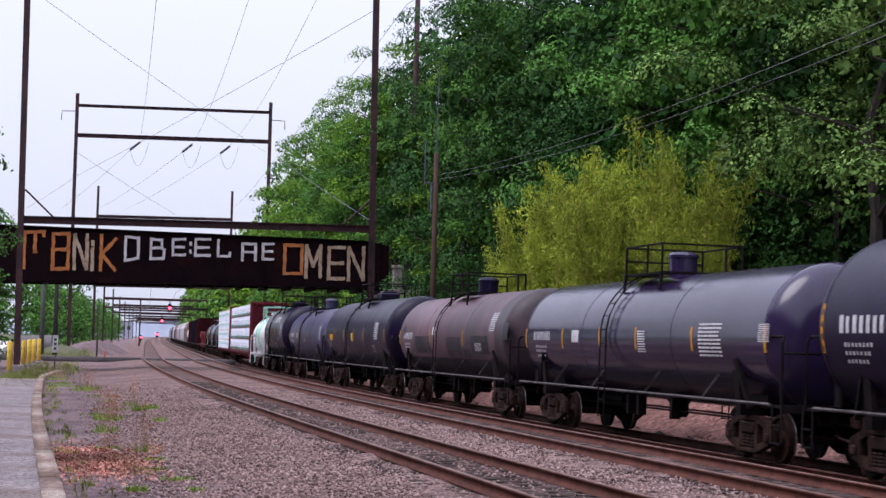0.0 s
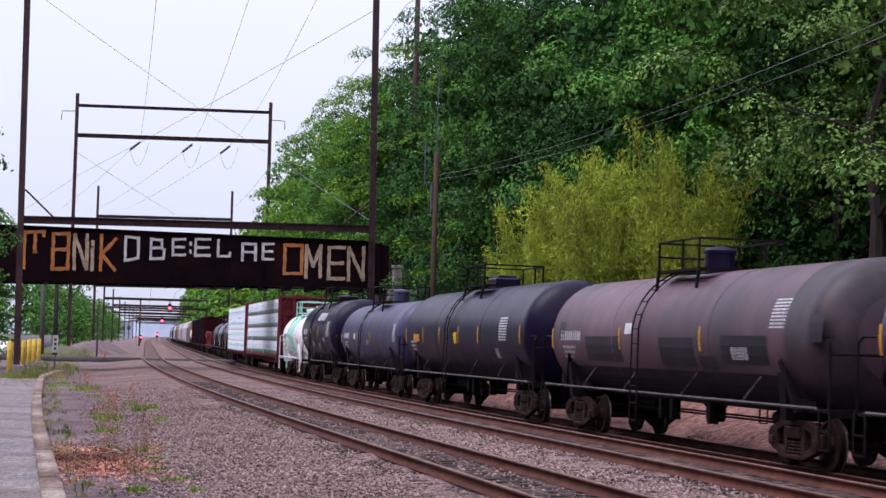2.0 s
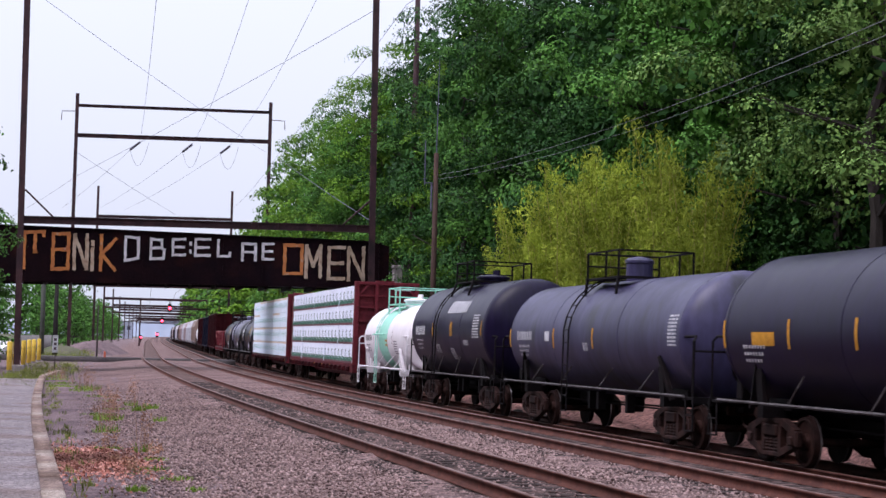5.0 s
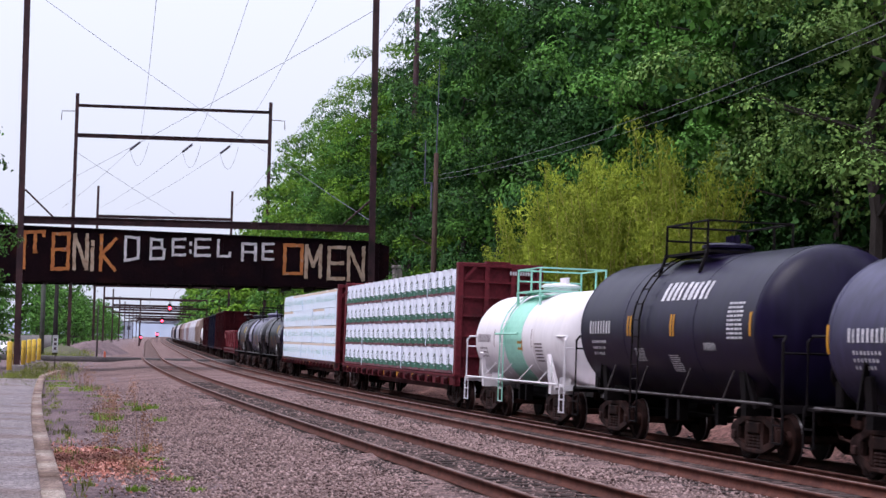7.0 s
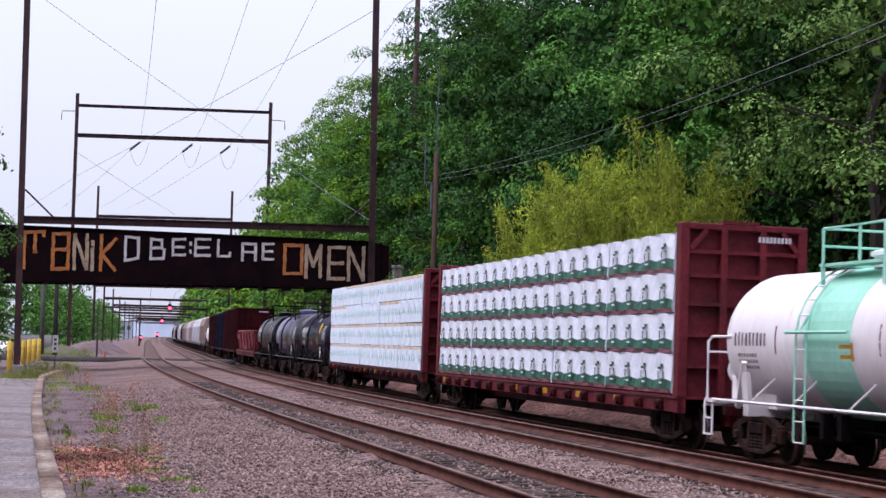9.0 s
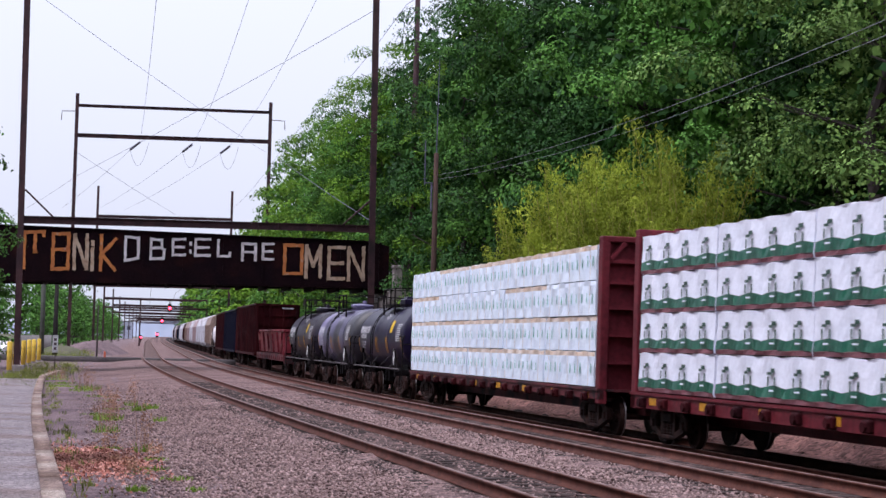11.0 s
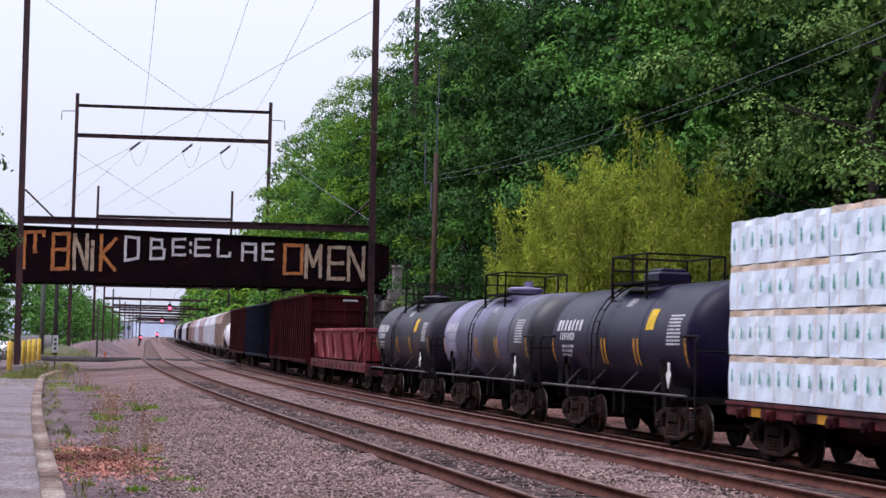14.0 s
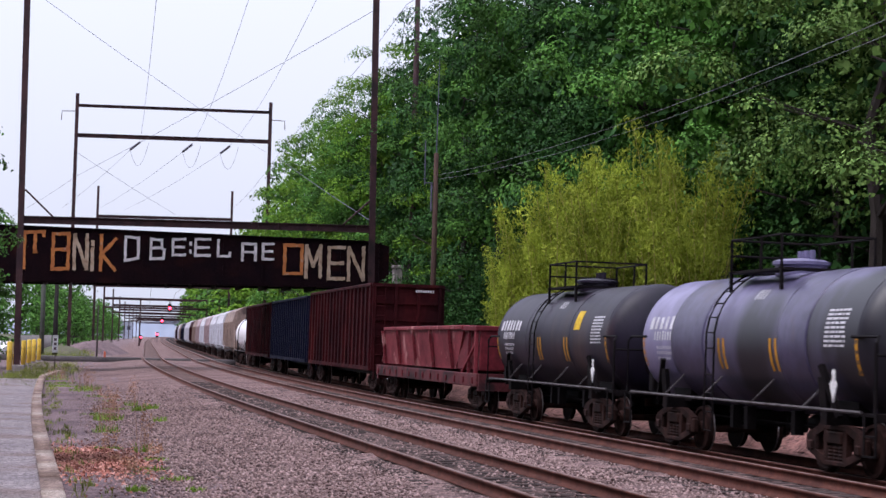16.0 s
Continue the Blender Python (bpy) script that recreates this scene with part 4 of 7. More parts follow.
def ore_hopper(front, rear, label):
    """Low red open hopper: a ribbed box with sloping ends on a long flat frame."""
    car = car_base("low_open_hopper", front, rear, 2.3, label)
    L = rear - front
    H = L / 2 - 0.8
    bm = B()
    for sy in (-1, 1):
        box(bm, -H, H, sy * 1.32, sy * 1.46, 0.82, 1.22, bevel=0.02)
    box(bm, -H, H, -1.32, 1.32, 1.1, 1.2)
    for x in (-H, H):
        box(bm, x - 0.12, x + 0.12, -1.4, 1.4, 0.7, 1.22)
    part("frame", bm, DECK_WORN, car)
    for x in np.linspace(-H + 0.5, H - 0.5, 14):
        bm = B()
        box(bm, x - 0.08, x + 0.08, -1.5, -1.46, 0.9, 1.1, bevel=0.01)
        part("stake_pocket", bm, CAR_RED, car)
    xa, xb, zt = -H + 1.5, H - 2.0, 2.66
    bm = B()
    lo, hi = [(-H + 0.3, 1.35), (H - 3.6, 1.35)], [(xa, zt), (xb, zt)]
    for sy in (-1, 1):
        vs = [bm.verts.new((x, sy * y, z)) for x, y, z in ((lo[0][0], 1.25, lo[0][1]), (lo[1][0], 1.25, lo[1][1]), (hi[1][0], 1.42, hi[1][1]), (hi[0][0], 1.42, hi[0][1]))]
        vi = [bm.verts.new((v.co.x, v.co.y - sy * 0.06, v.co.z)) for v in vs]
        bm.faces.new(vs)
        bm.faces.new(vi[::-1])
        for a in range(4):
            bm.faces.new((vs[a], vs[(a + 1) % 4], vi[(a + 1) % 4], vi[a]))
    bmesh.ops.recalc_face_normals(bm, faces=bm.faces[:])
    for p, q in ((lo[0], hi[0]), (lo[1], hi[1])):
        bar(bm, (p[0], 0, p[1]), (q[0], 0, q[1]), 2.6, 0.06)
    box(bm, lo[0][0], lo[1][0], -1.25, 1.25, 1.3, 1.36)
    for sy in (-1, 1):
        box(bm, xa, xb, sy * 1.38, sy * 1.5, zt - 0.09, zt + 0.04, bevel=0.02)
    for x in (xa, xb):
        box(bm, x - 0.06, x + 0.06, -1.45, 1.45, zt - 0.09, zt + 0.04, bevel=0.02)
    part("hopper_body", bm, HOP_RED, car)
    for x in np.linspace(lo[0][0] + 0.9, lo[1][0] - 0.4, 5):
        for sy in (-1, 1):
            bm = B()
            bar(bm, (x, sy * 1.31, 1.3), (x, sy * 1.48, zt - 0.1), 0.09, 0.1)
            part("side_rib", bm, HOP_RED, car)
    bm = B()
    x2 = H - 0.3
    box(bm, lo[1][0] + 0.3, x2, -1.3, 1.3, 1.3, zt - 0.12, bevel=0.04)
    box(bm, xb - 0.3, x2 + 0.05, -1.45, 1.45, zt - 0.14, zt + 0.02, bevel=0.02)
    for x in (x2 - 0.1, x2 - 1.1):
        bar(bm, (x, -1.38, 1.2), (x, -1.38, zt - 0.1), 0.09, 0.09)
    part("end_bin", bm, CAR_RED, car)
    xb = x2
    for sy in (-1, 1):
        bm = B()
        bar(bm, (xb - 0.1, sy * 1.4, zt), (xb - 0.1, sy * 1.4, 1.2), 0.1, 0.1)
        bar(bm, (xb - 1.9, sy * 1.4, 1.2), (xb - 0.1, sy * 1.4, zt - 0.5), 0.08, 0.08)
        part("end_post", bm, HOP_RED, car)
    return car


def covered_hopper(front, rear, paint, label, top=4.6):
    car = car_base("covered_hopper", front, rear, 2.0, label, False)
    L = rear - front
    H = L / 2 - 0.6
    prof = [(-1.5, 1.3), (-1.6, 2.2), (-1.6, 3.4), (-1.35, 4.25), (-0.7, top), (0.7, top), (1.35, 4.25), (1.6, 3.4), (1.6, 2.2), (1.5, 1.3)]
    bm = B()
    ends = []
    for x in (-H + 1.0, H - 1.0):
        ends.append([bm.verts.new((x, y, z)) for y, z in prof])
    n = len(prof)
    for i in range(n):
        bm.faces.new((ends[0][i], ends[0][(i + 1) % n], ends[1][(i + 1) % n], ends[1][i]))
    for e in ends:
        bm.faces.new(e)
    bmesh.ops.recalc_face_normals(bm, faces=bm.faces[:])
    for sx in (-1, 1):
        bar(bm, (sx * (H - 1.0), -1.45, 3.2), (sx * H, -1.4, 1.15), 0.1, 0.1)
        bar(bm, (sx * (H - 1.0), 1.45, 3.2), (sx * H, 1.4, 1.15), 0.1, 0.1)
        box(bm, sx * (H - 1.1), sx * H, -1.45, 1.45, 1.05, 1.15)
    box(bm, -H, H, -0.3, 0.3, 0.75, 1.1)
    part("body", bm, paint, car)
    for x in (-H * 0.5, 0, H * 0.5):
        bm = B()
        vs = [bm.verts.new(c) for c in ((x - 1.6, -1.3, 1.4), (x + 1.6, -1.3, 1.4), (x + 1.6, 1.3, 1.4), (x - 1.6, 1.3, 1.4), (x - 0.4, -0.5, 0.5), (x + 0.4, -0.5, 0.5), (x + 0.4, 0.5, 0.5), (x - 0.4, 0.5, 0.5))]
        for q in ((0, 1, 5, 4), (1, 2, 6, 5), (2, 3, 7, 6), (3, 0, 4, 7), (4, 5, 6, 7), (3, 2, 1, 0)):
            bm.faces.new([vs[i] for i in q])
        bmesh.ops.recalc_face_normals(bm, faces=bm.faces[:])
        part("chute", bm, paint, car)
    bm = B()
    box(bm, -H + 0.3, H - 0.3, -0.5, 0.5, top + 0.03, top + 0.07)
    for x in np.linspace(-H + 1.6, H - 1.6, 6):
        box(bm, x - 0.35, x + 0.35, -0.4, 0.4, top, top + 0.14, bevel=0.03)
    part("roof_walk", bm, paint, car)
    for x in np.linspace(-H + 1.4, H - 1.4, 9):
        for sy in (-1, 1):
            bm = B()
            box(bm, x - 0.04, x + 0.04, sy * 1.59, sy * 1.66, 1.4, 3.4)
            part("side_post", bm, paint, car)
    return car


def paint_band(car, R, zc, T, x0, x1, material, label):
    """A coat of other paint round the shell between x0 and x1, over the head too where it reaches it."""
    hd = R * 0.42
    lift = 0.009

    def radius(x):
        e = max(0.0, abs(x) - (T - hd)) / hd
        return max(0.02, R * math.sqrt(max(0.0, 1 - e * e)))
    xs = [x0 + (x1 - x0) * i / 14 for i in range(15)]
    prof = [(x0, radius(x0) - 0.01)] + [(x + math.copysign(lift, x) * (abs(x) > T - hd), radius(x) + lift) for x in xs] + [(x1, max(0.01, radius(x1) - 0.01))]
    bm = B()
    lathe(bm, prof, 48)
    bmesh.ops.translate(bm, verts=bm.verts[:], vec=(0, 0, zc))
    part("repainted_band", bm, material, car, label, smooth=True)


# ---- the train, front to rear; places along the line at 8 s ----
def mk(**kw):
    return lambda bm, R, zc, T, hd: marks_common(bm, R, zc, T, hd, **{k: (v(T, hd) if callable(v) else v) for k, v in kw.items()})


def make_train():
    tank_car(-91.2, -72.55, 1.59, BLACK, "black tank car with a yellow reflective edge stripe", extras=mk(stripes=lambda T, h: (-T + h, -T * 0.4, 0, T * 0.4), stripe_a=(-16, 14), name_bars=8, nm_w=0.2, nm_h=0.3))
    tank_car(-72.55, -54.05, 1.43, TANK_GLOSS, "long glossy black tank car with white stencilled number", inset=2.75,
             extras=mk(stripes=lambda T, h: (-T + h - 0.1, -T * 0.55, -T * 0.2, T * 0.1, T * 0.5, T - h), name_bars=10, nm_w=0.12, panels=lambda T, h: ((-T * 0.45, -6, 0.55, 0.3, 0), (T * 0.12, -14, 0.5, 0.5, 9), (T * 0.55, -16, 1.2, 0.7, 9), (T * 0.9, -4, 0.5, 0.35, 9))))
    # dark repainted panels; the long low strip paints in the belly's shade
    brown = tank_car(-54.05, -36.15, 1.43, TANK_BROWN, "dusty brown-grey weathered tank car with dark patches and painted-in belly shade", extras=mk(stripes=lambda T, h: (-T + h - 0.1, -T * 0.3, T * 0.3, T - h - 0.3), panels=lambda T, h: ((-T * 0.25, 2, 0.5, 0.25, 0), (T * 0.72, 6, 0.75, 0.6, 9), (T * 0.5, -18, 0.8, 0.25, 9), (-T * 0.86, -2, 0.45, 0.42, 3), (-T * 0.84, -64, T * 1.62, 0.86, 3), (-T * 0.60, -24, 2.6, 0.60, 3), (T * 0.02, -26, 2.0, 0.62, 3), (T * 0.29, -28, 0.9, 0.3, 3), (T * 0.44, -22, 2.2, 0.56, 3), (T * 0.93, -4, 0.5, 0.5, 3)), name_bars=10))
    T = 17.9 / 2 - 0.72
    paint_band(brown, 1.43, 2.35, T, T * 0.80, T - 0.002, BROWN_DARK, "dark dusty repainted tank end")
    tank_car(-36.15, -17.35, 1.52, BLACK, "black tank car with thin yellow stripes", dome="box", extras=mk(stripes=lambda T, h: (-T + h - 0.1, -T * 0.6, -T * 0.3, T * 0.02, T * 0.32, T - h - 0.4), name_bars=0, panels=lambda T, h: ((-T * 0.78, -10, 1.0, 0.25, 1), (-T * 0.05, -12, 0.4, 0.35, 2), (T * 0.62, -8, 0.9, 0.7, 9), (T * 0.55, -28, 0.4, 0.3, 9))))
    tank_car(-17.35, -1.45, 1.43, TANK_GREY, "slate-grey weathered tank car", extras=mk(stripes=lambda T, h: (-T + h - 0.1, -T * 0.35, T * 0.1), name_bars=9, panels=lambda T, h: ((-T * 0.45, -5, 0.4, 0.25, 0), (T * 0.82, -8, 0.5, 0.7, 9), (0, -14, 0.4, 0.2, 9))))

    def name_marks(bm, R, zc, T, hd):
        glyphs(bm, R, zc, T * 0.0, 21, 9, 0.27, 0.45, 0.035, 5)
        r = marks_common(bm, R, zc, T, hd, stripes=(-T * 0.3 - 0.1, -T * 0.3 + 0.08, T * 0.14, T * 0.14 + 0.16, T - hd - 0.25), name_bars=8, nm_w=0.16, nm_h=0.3, seed=6, stripe_a=(-6, 10), panels=((T * 0.66, -8, 0.75, 0.75, 9), (T * 0.1, -34, 0.6, 0.4, 9), (T * 0.45, -16, 0.6, 0.15, 9), (-T * 0.25, -26, 0.6, 0.3, 9)))
        return r
    tank_car(-1.45, 11.75, 1.60, BLACK, "black tank car with a large white sign-written name", extras=name_marks, inset=2.5, dome="low")
    make_white_tank()
    centerbeam(23.25, 48.5, "green", "red centerbeam flatcar loaded with white and green wrapped lumber")
    centerbeam(48.5, 72.95, "plain", "dark red centerbeam flatcar loaded with pale wrapped lumber")

    def logo_marks(seed, placard):
        def f(bm, R, zc, T, hd):
            patch(bm, R, zc, -T + hd + 0.35, -T + hd + 0.55, 10, 22, 0)
            glyphs(bm, R, zc, -T + hd + 0.65, 10, 6, 0.27, 0.3, 0.03, seed)
            r = marks_common(bm, R, zc, T, hd, stripes=(-T + hd, -T * 0.15, -T * 0.15 + 0.24, T * 0.28, T * 0.28 + 0.24, T - hd - 0.1), name_bars=8, nm_w=0.12, nm_h=0.2, ang=0, seed=seed, name_x=-T + hd + 0.7,
                             panels=((T * 0.42, 10, 0.5, 0.5, placard), (T * 0.68, -4, 0.8, 0.7, 9), (T * 0.05, 36, 0.5, 0.25, 9)), stripe_a=(-24, 2))
            return r
        return f
    tank_car(72.95, 85.1, 1.34, BLACK, "black tank car with yellow placard and white logo lettering", dome="box", extras=logo_marks(3, 2), flag=True)
    slate = tank_car(85.1, 97.95, 1.35, TANK_SLATE, "patchy slate-blue tank car with white logo lettering", dome="low", extras=logo_marks(4, 0), flag=True)
    T = 12.85 / 2 - 0.72
    paint_band(slate, 1.35, 2.27, T, -T * 0.60, -T * 0.28, SLATE_DARK, "dark repainted band")
    paint_band(slate, 1.35, 2.27, T, T * 0.34, T * 0.56, SLATE_DARK, "dark repainted band")
    tank_car(97.95, 110.6, 1.36, BROWN_BLACK, "rust-streaked black tank car with orange placard", dome="low", extras=logo_marks(5, 2), flag=True)
    ore_hopper(110.6, 129.2, "faded red open hopper car with sloping ends")
    gondola(129.2, 149.4, CAR_MAROON, "rust-red high-sided gondola with vertical ribs", turning=True)
    gondola(149.4, 168.8, CAR_NAVY, "dull navy high-sided gondola with vertical ribs", 4.4)
    gondola(168.8, 187.9, CAR_MAROON, "dark maroon high-sided gondola with vertical ribs", 4.4)
    s = 187.9
    tank_car(s, s + 13.5, 1.45, TANK_WHITE, "off-white tank car far back in the train", frame_mat=UNDER)
    s += 13.5
    kinds = (HOPPER_TAN, HOPPER_PALE, HOPPER_PALE, HOPPER_PINK, HOPPER_PALE, HOPPER_PINK, HOPPER_TAN, CAR_MAROON, HOPPER_PALE, HOPPER_PALE, CAR_NAVY, CAR_NAVY, HOPPER_TAN, HOPPER_PALE, CAR_MAROON, CAR_NAVY, HOPPER_PALE)
    words = {HOPPER_TAN.name: "tan", HOPPER_PALE.name: "pale grey-white", HOPPER_PINK.name: "chalky pink", CAR_MAROON.name: "dull maroon", CAR_NAVY.name: "dark navy"}
    for k in kinds:
        covered_hopper(s, s + 17.6, k, words[k.name] + " covered hopper car of a long freight train")
        s += 17.6


def make_white_tank():
    R = 1.34
    def marks(bm, R, zc, T, hd):
        glyphs(bm, R, zc, -T + hd + 0.35, -4, 9, 0.13, 0.26, 0.04, 9)
        for i in range(3):
            glyphs(bm, R, zc, -T + hd + 0.5, -13 - 5 * i, 7, 0.1, 0.07, 0.03, i)
        for i in range(6):
            patch(bm, R, zc, T * 0.42, T * 0.42 + 0.7, -6 - 4 * i, -4.5 - 4 * i, 0, n=1)
        patch(bm, R, zc, -T * 0.08 + 0.75, -T * 0.08 + 1.25, -14, -1, 1)
        for x in (-T * 0.45, T * 0.35):
            patch(bm, R, zc, x, x + 0.05, -10, 12, 2)
        return [LETTER_DARK, STRIPE, CAR_RED]
    car = tank_car(11.75, 23.25, R, TANK_WHITE, "small white tank car with a mint green middle band", dome="low", frame_mat=TANK_WHITE, rail_mat=TANK_WHITE, inset=2.15, crane_w=2.3, extras=marks, zc=2.27, flag=True)
    zc = 2.27
    bm = B()
    lathe(bm, [(-0.95, R), (-0.95, R + 0.008), (0.85, R + 0.008), (0.85, R)], 48)
    bmesh.ops.translate(bm, verts=bm.verts[:], vec=(-0.1, 0, zc))
    part("green_band", bm, MINT, car, "mint green painted band", smooth=False)
    bm = B()
    pipe(bm, [(-1.45, -1.5, 2.42), (0.95, -1.5, 2.42)], 0.035)
    pipe(bm, [(-0.9, -1.5, 2.42), (-0.9, -1.3, 2.75)], 0.02)
    part("grab_rail", bm, MINT, car)
    for o in car.children:
        if o.name.split(".")[0] in ("guard_rail", "dome_platform", "ladder"):
            o.data.materials[0] = MINT


def car_row(front, rear, half, t):
    shift = -(10.0765 * (t - 8) - 0.5 * 0.0194 * (t - 8) ** 2)
    mid = (front + rear) / 2 + shift
    al = CANT / 1.5
    pts = []
    for s in (mid - half, mid + half):
        x, y = on_line(s, TRACK[2])
        pts.append(Vector((float(x), float(y), LEVEL[2] + float(rise(s)))))
    c = (pts[0] + pts[1]) / 2
    d = pts[0] - pts[1]
    rz = math.degrees(math.atan2(d.y, d.x))
    ry = -math.degrees(math.atan2(d.z, math.hypot(d.x, d.y)))
    return pose(c.x, c.y, c.z, -math.degrees(al), ry, rz), shift


def motions():
    times = [i * 1.0 for i in range(17)]
    for car, front, rear, half in CARS:
        walk(car, [(t, car_row(front, rear, half, t)[0]) for t in times])
    # wheels roll with the train, a fifteenth of a second from row to row
    beats = [i / 15 for i in range(241)]
    turn = []
    for t in beats:
        shift = car_row(0, 0, 0.1, t)[1]
        turn.append(math.degrees(-shift / WHEEL_R))
    for w, dx in WHEELS:
        walk(w, [(t, pose(dx, 0, WHEEL_R, 0, a, 0)) for t, a in zip(beats, turn)])


# ---- catenary gantries ----
def h_column(bm, x, y, z0, z1, w=0.36):
    h, t = w / 2, 0.025
    sec = [(-h, -h), (h, -h), (h, -h + 2 * t), (t, -h + 2 * t), (t, h - 2 * t), (h, h - 2 * t), (h, h), (-h, h), (-h, h - 2 * t), (-t, h - 2 * t), (-t, -h + 2 * t), (-h, -h + 2 * t)]
    lo, hi = [[bm.verts.new((x + a, y + b, z)) for a, b in sec] for z in (z0, z1)]
    n = len(sec)
    for i in range(n):
        bm.faces.new((lo[i], lo[(i + 1) % n], hi[(i + 1) % n], hi[i]))
    for ring in (lo, hi):
        bm.faces.new(ring[3:5] + ring[9:11])
        bm.faces.new(ring[0:4] + ring[10:12])
        bm.faces.new(ring[4:10])
    bmesh.ops.recalc_face_normals(bm, faces=bm.faces[:])


def gantry(s, left, right, height, beams, near=False, w=0.36, tilt=0.0):
    """Two H columns and cross beams over the tracks."""
    g = thing("catenary_gantry", spot(s, 0), "rusted steel catenary gantry spanning the tracks", "gantry", "catenary gantries")
    for x in (left, right):
        bm = B()
        h_column(bm, x, 0, -0.7, height, w)
        for v in bm.verts:
            v.co.x -= (0.009 if near else 0.0) * v.co.z
        part("column", bm, RUST, g)
        bm = B()
        box(bm, x - 0.45, x + 0.45, -0.45, 0.45, -0.8, -0.08, bevel=0.03)
        part("plinth", bm, CONCRETE, g)
    if height > 27:
        for x, sx in ((left, -1), (right, 1)):
            bm = B()
            pipe(bm, [(x, 0, height - 1.9), (x + sx * 1.55, 0, height - 1.95), (x + sx * 1.6, 0, height - 2.9)], 0.05)
            part("bracket_arm", bm, RUST, g)
    for z, h in beams:
        bm = B()
        for dz in (-h / 2 + 0.02, h / 2 - 0.02):
            bar(bm, (left, 0, z + dz), (right, 0, z + dz + tilt), 0.32, 0.04)
        bar(bm, (left, 0, z), (right, 0, z + tilt), 0.04, h)
        for x in np.arange(left + 0.8, right, 1.2):
            zz = z + tilt * (x - left) / (right - left)
            box(bm, x - 0.015, x + 0.015, -0.15, 0.15, zz - h / 2, zz + h / 2)
        part("cross_beam", bm, RUST, g)
    return g


# ---- plate girder bridge ----
def stroke_paint(bm, pts, w, y, mi, rng):
    """A brushed stroke: short pieces of uneven width along the points."""
    for a, b in zip(pts, pts[1:]):
        dx, dz = b[0] - a[0], b[1] - a[1]
        n = math.hypot(dx, dz)
        if n < 1e-6:
            continue
        ex, ez = dx / n * w * 0.4, dz / n * w * 0.4
        ux, uz = -dz / n * w / 2, dx / n * w / 2
        k = max(3, int(n / 0.16))
        last = None
        for i in range(k + 1):
            f = i / k
            cx, cz = a[0] - ex + (dx + 2 * ex) * f, a[1] - ez + (dz + 2 * ez) * f
            p, q = rng.uniform(0.62, 1.12), rng.uniform(0.62, 1.12)
            pair = (bm.verts.new((cx + ux * p, y, cz + uz * p)), bm.verts.new((cx - ux * q, y, cz - uz * q)))
            if last:
                f_ = bm.faces.new((last[0], last[1], pair[1], pair[0]))
                f_.material_index = mi
            last = pair


GLYPH = {
    "T": [[(0, 1), (1, 1)], [(0.5, 1), (0.5, 0)]],
    "E": [[(1, 1), (0, 1), (0, 0), (1, 0)], [(0, 0.5), (0.9, 0.5)]],
    "8": [[(0, 1), (1, 1), (1, 0), (0, 0), (0, 1)], [(0, 0.55), (1, 0.55)]],
    "N": [[(0, 0), (0, 1), (1, 0), (1, 1)]],
    "i": [[(0.5, 0), (0.5, 0.6)], [(0.5, 0.72), (0.5, 0.8)]],
    "K": [[(0, 0), (0, 1)], [(1, 0.9), (0.08, 0.45), (1, 0)]],
    "D": [[(0, 0), (0, 1), (0.95, 0.95), (0.95, 0.1), (0, 0)]],
    "B": [[(0, 0), (0, 1), (0.8, 0.95), (0.8, 0.55), (0, 0.55)], [(0.8, 0.55), (1, 0.45), (0.95, 0), (0, 0)]],
    ":": [[(0.5, 0.68), (0.5, 0.78)], [(0.5, 0.2), (0.5, 0.3)]],
    "L": [[(0, 1), (0, 0), (1, 0), (1, 0.2)]],
    "A": [[(0, 0), (0, 1), (1, 1), (1, 0)], [(0, 0.5), (1, 0.5)]],
    "O": [[(0, 0), (0, 1), (1, 1), (1, 0), (0, 0)]],
    "M": [[(0, 0), (0, 1), (0.5, 0.35), (1, 1), (1, 0)]],
    "P": [[(0, 0), (0, 1), (1, 1), (1, 0.9)], [(0.55, 1), (0.55, 0.45), (0.6, 0.45)]],
}
BRIDGE_S, BR_L, BR_R = 90.5, -17.0, 13.7
PAINT_WHITE = mat("graffiti_white", (0.66, 0.63, 0.66), (0.5, 0.46, 0.48), 3, 0.6, dirt=(0.3, 0.25, 0.25), dscale=3, dcut=0.68)
PAINT_ORANGE = mat("graffiti_orange", (0.52, 0.19, 0.055), (0.40, 0.135, 0.05), 2.5, 0.6, dirt=(0.36, 0.28, 0.24), dscale=2, dcut=0.6)
PAINT_CREAM = mat("graffiti_cream", (0.46, 0.35, 0.27), (0.38, 0.26, 0.18), 2.5, 0.6, dirt=(0.2, 0.13, 0.1), dscale=2.5, dcut=0.62)


def bridge_top(x):
    return 8.36 - 0.0085 * (x - BR_L)


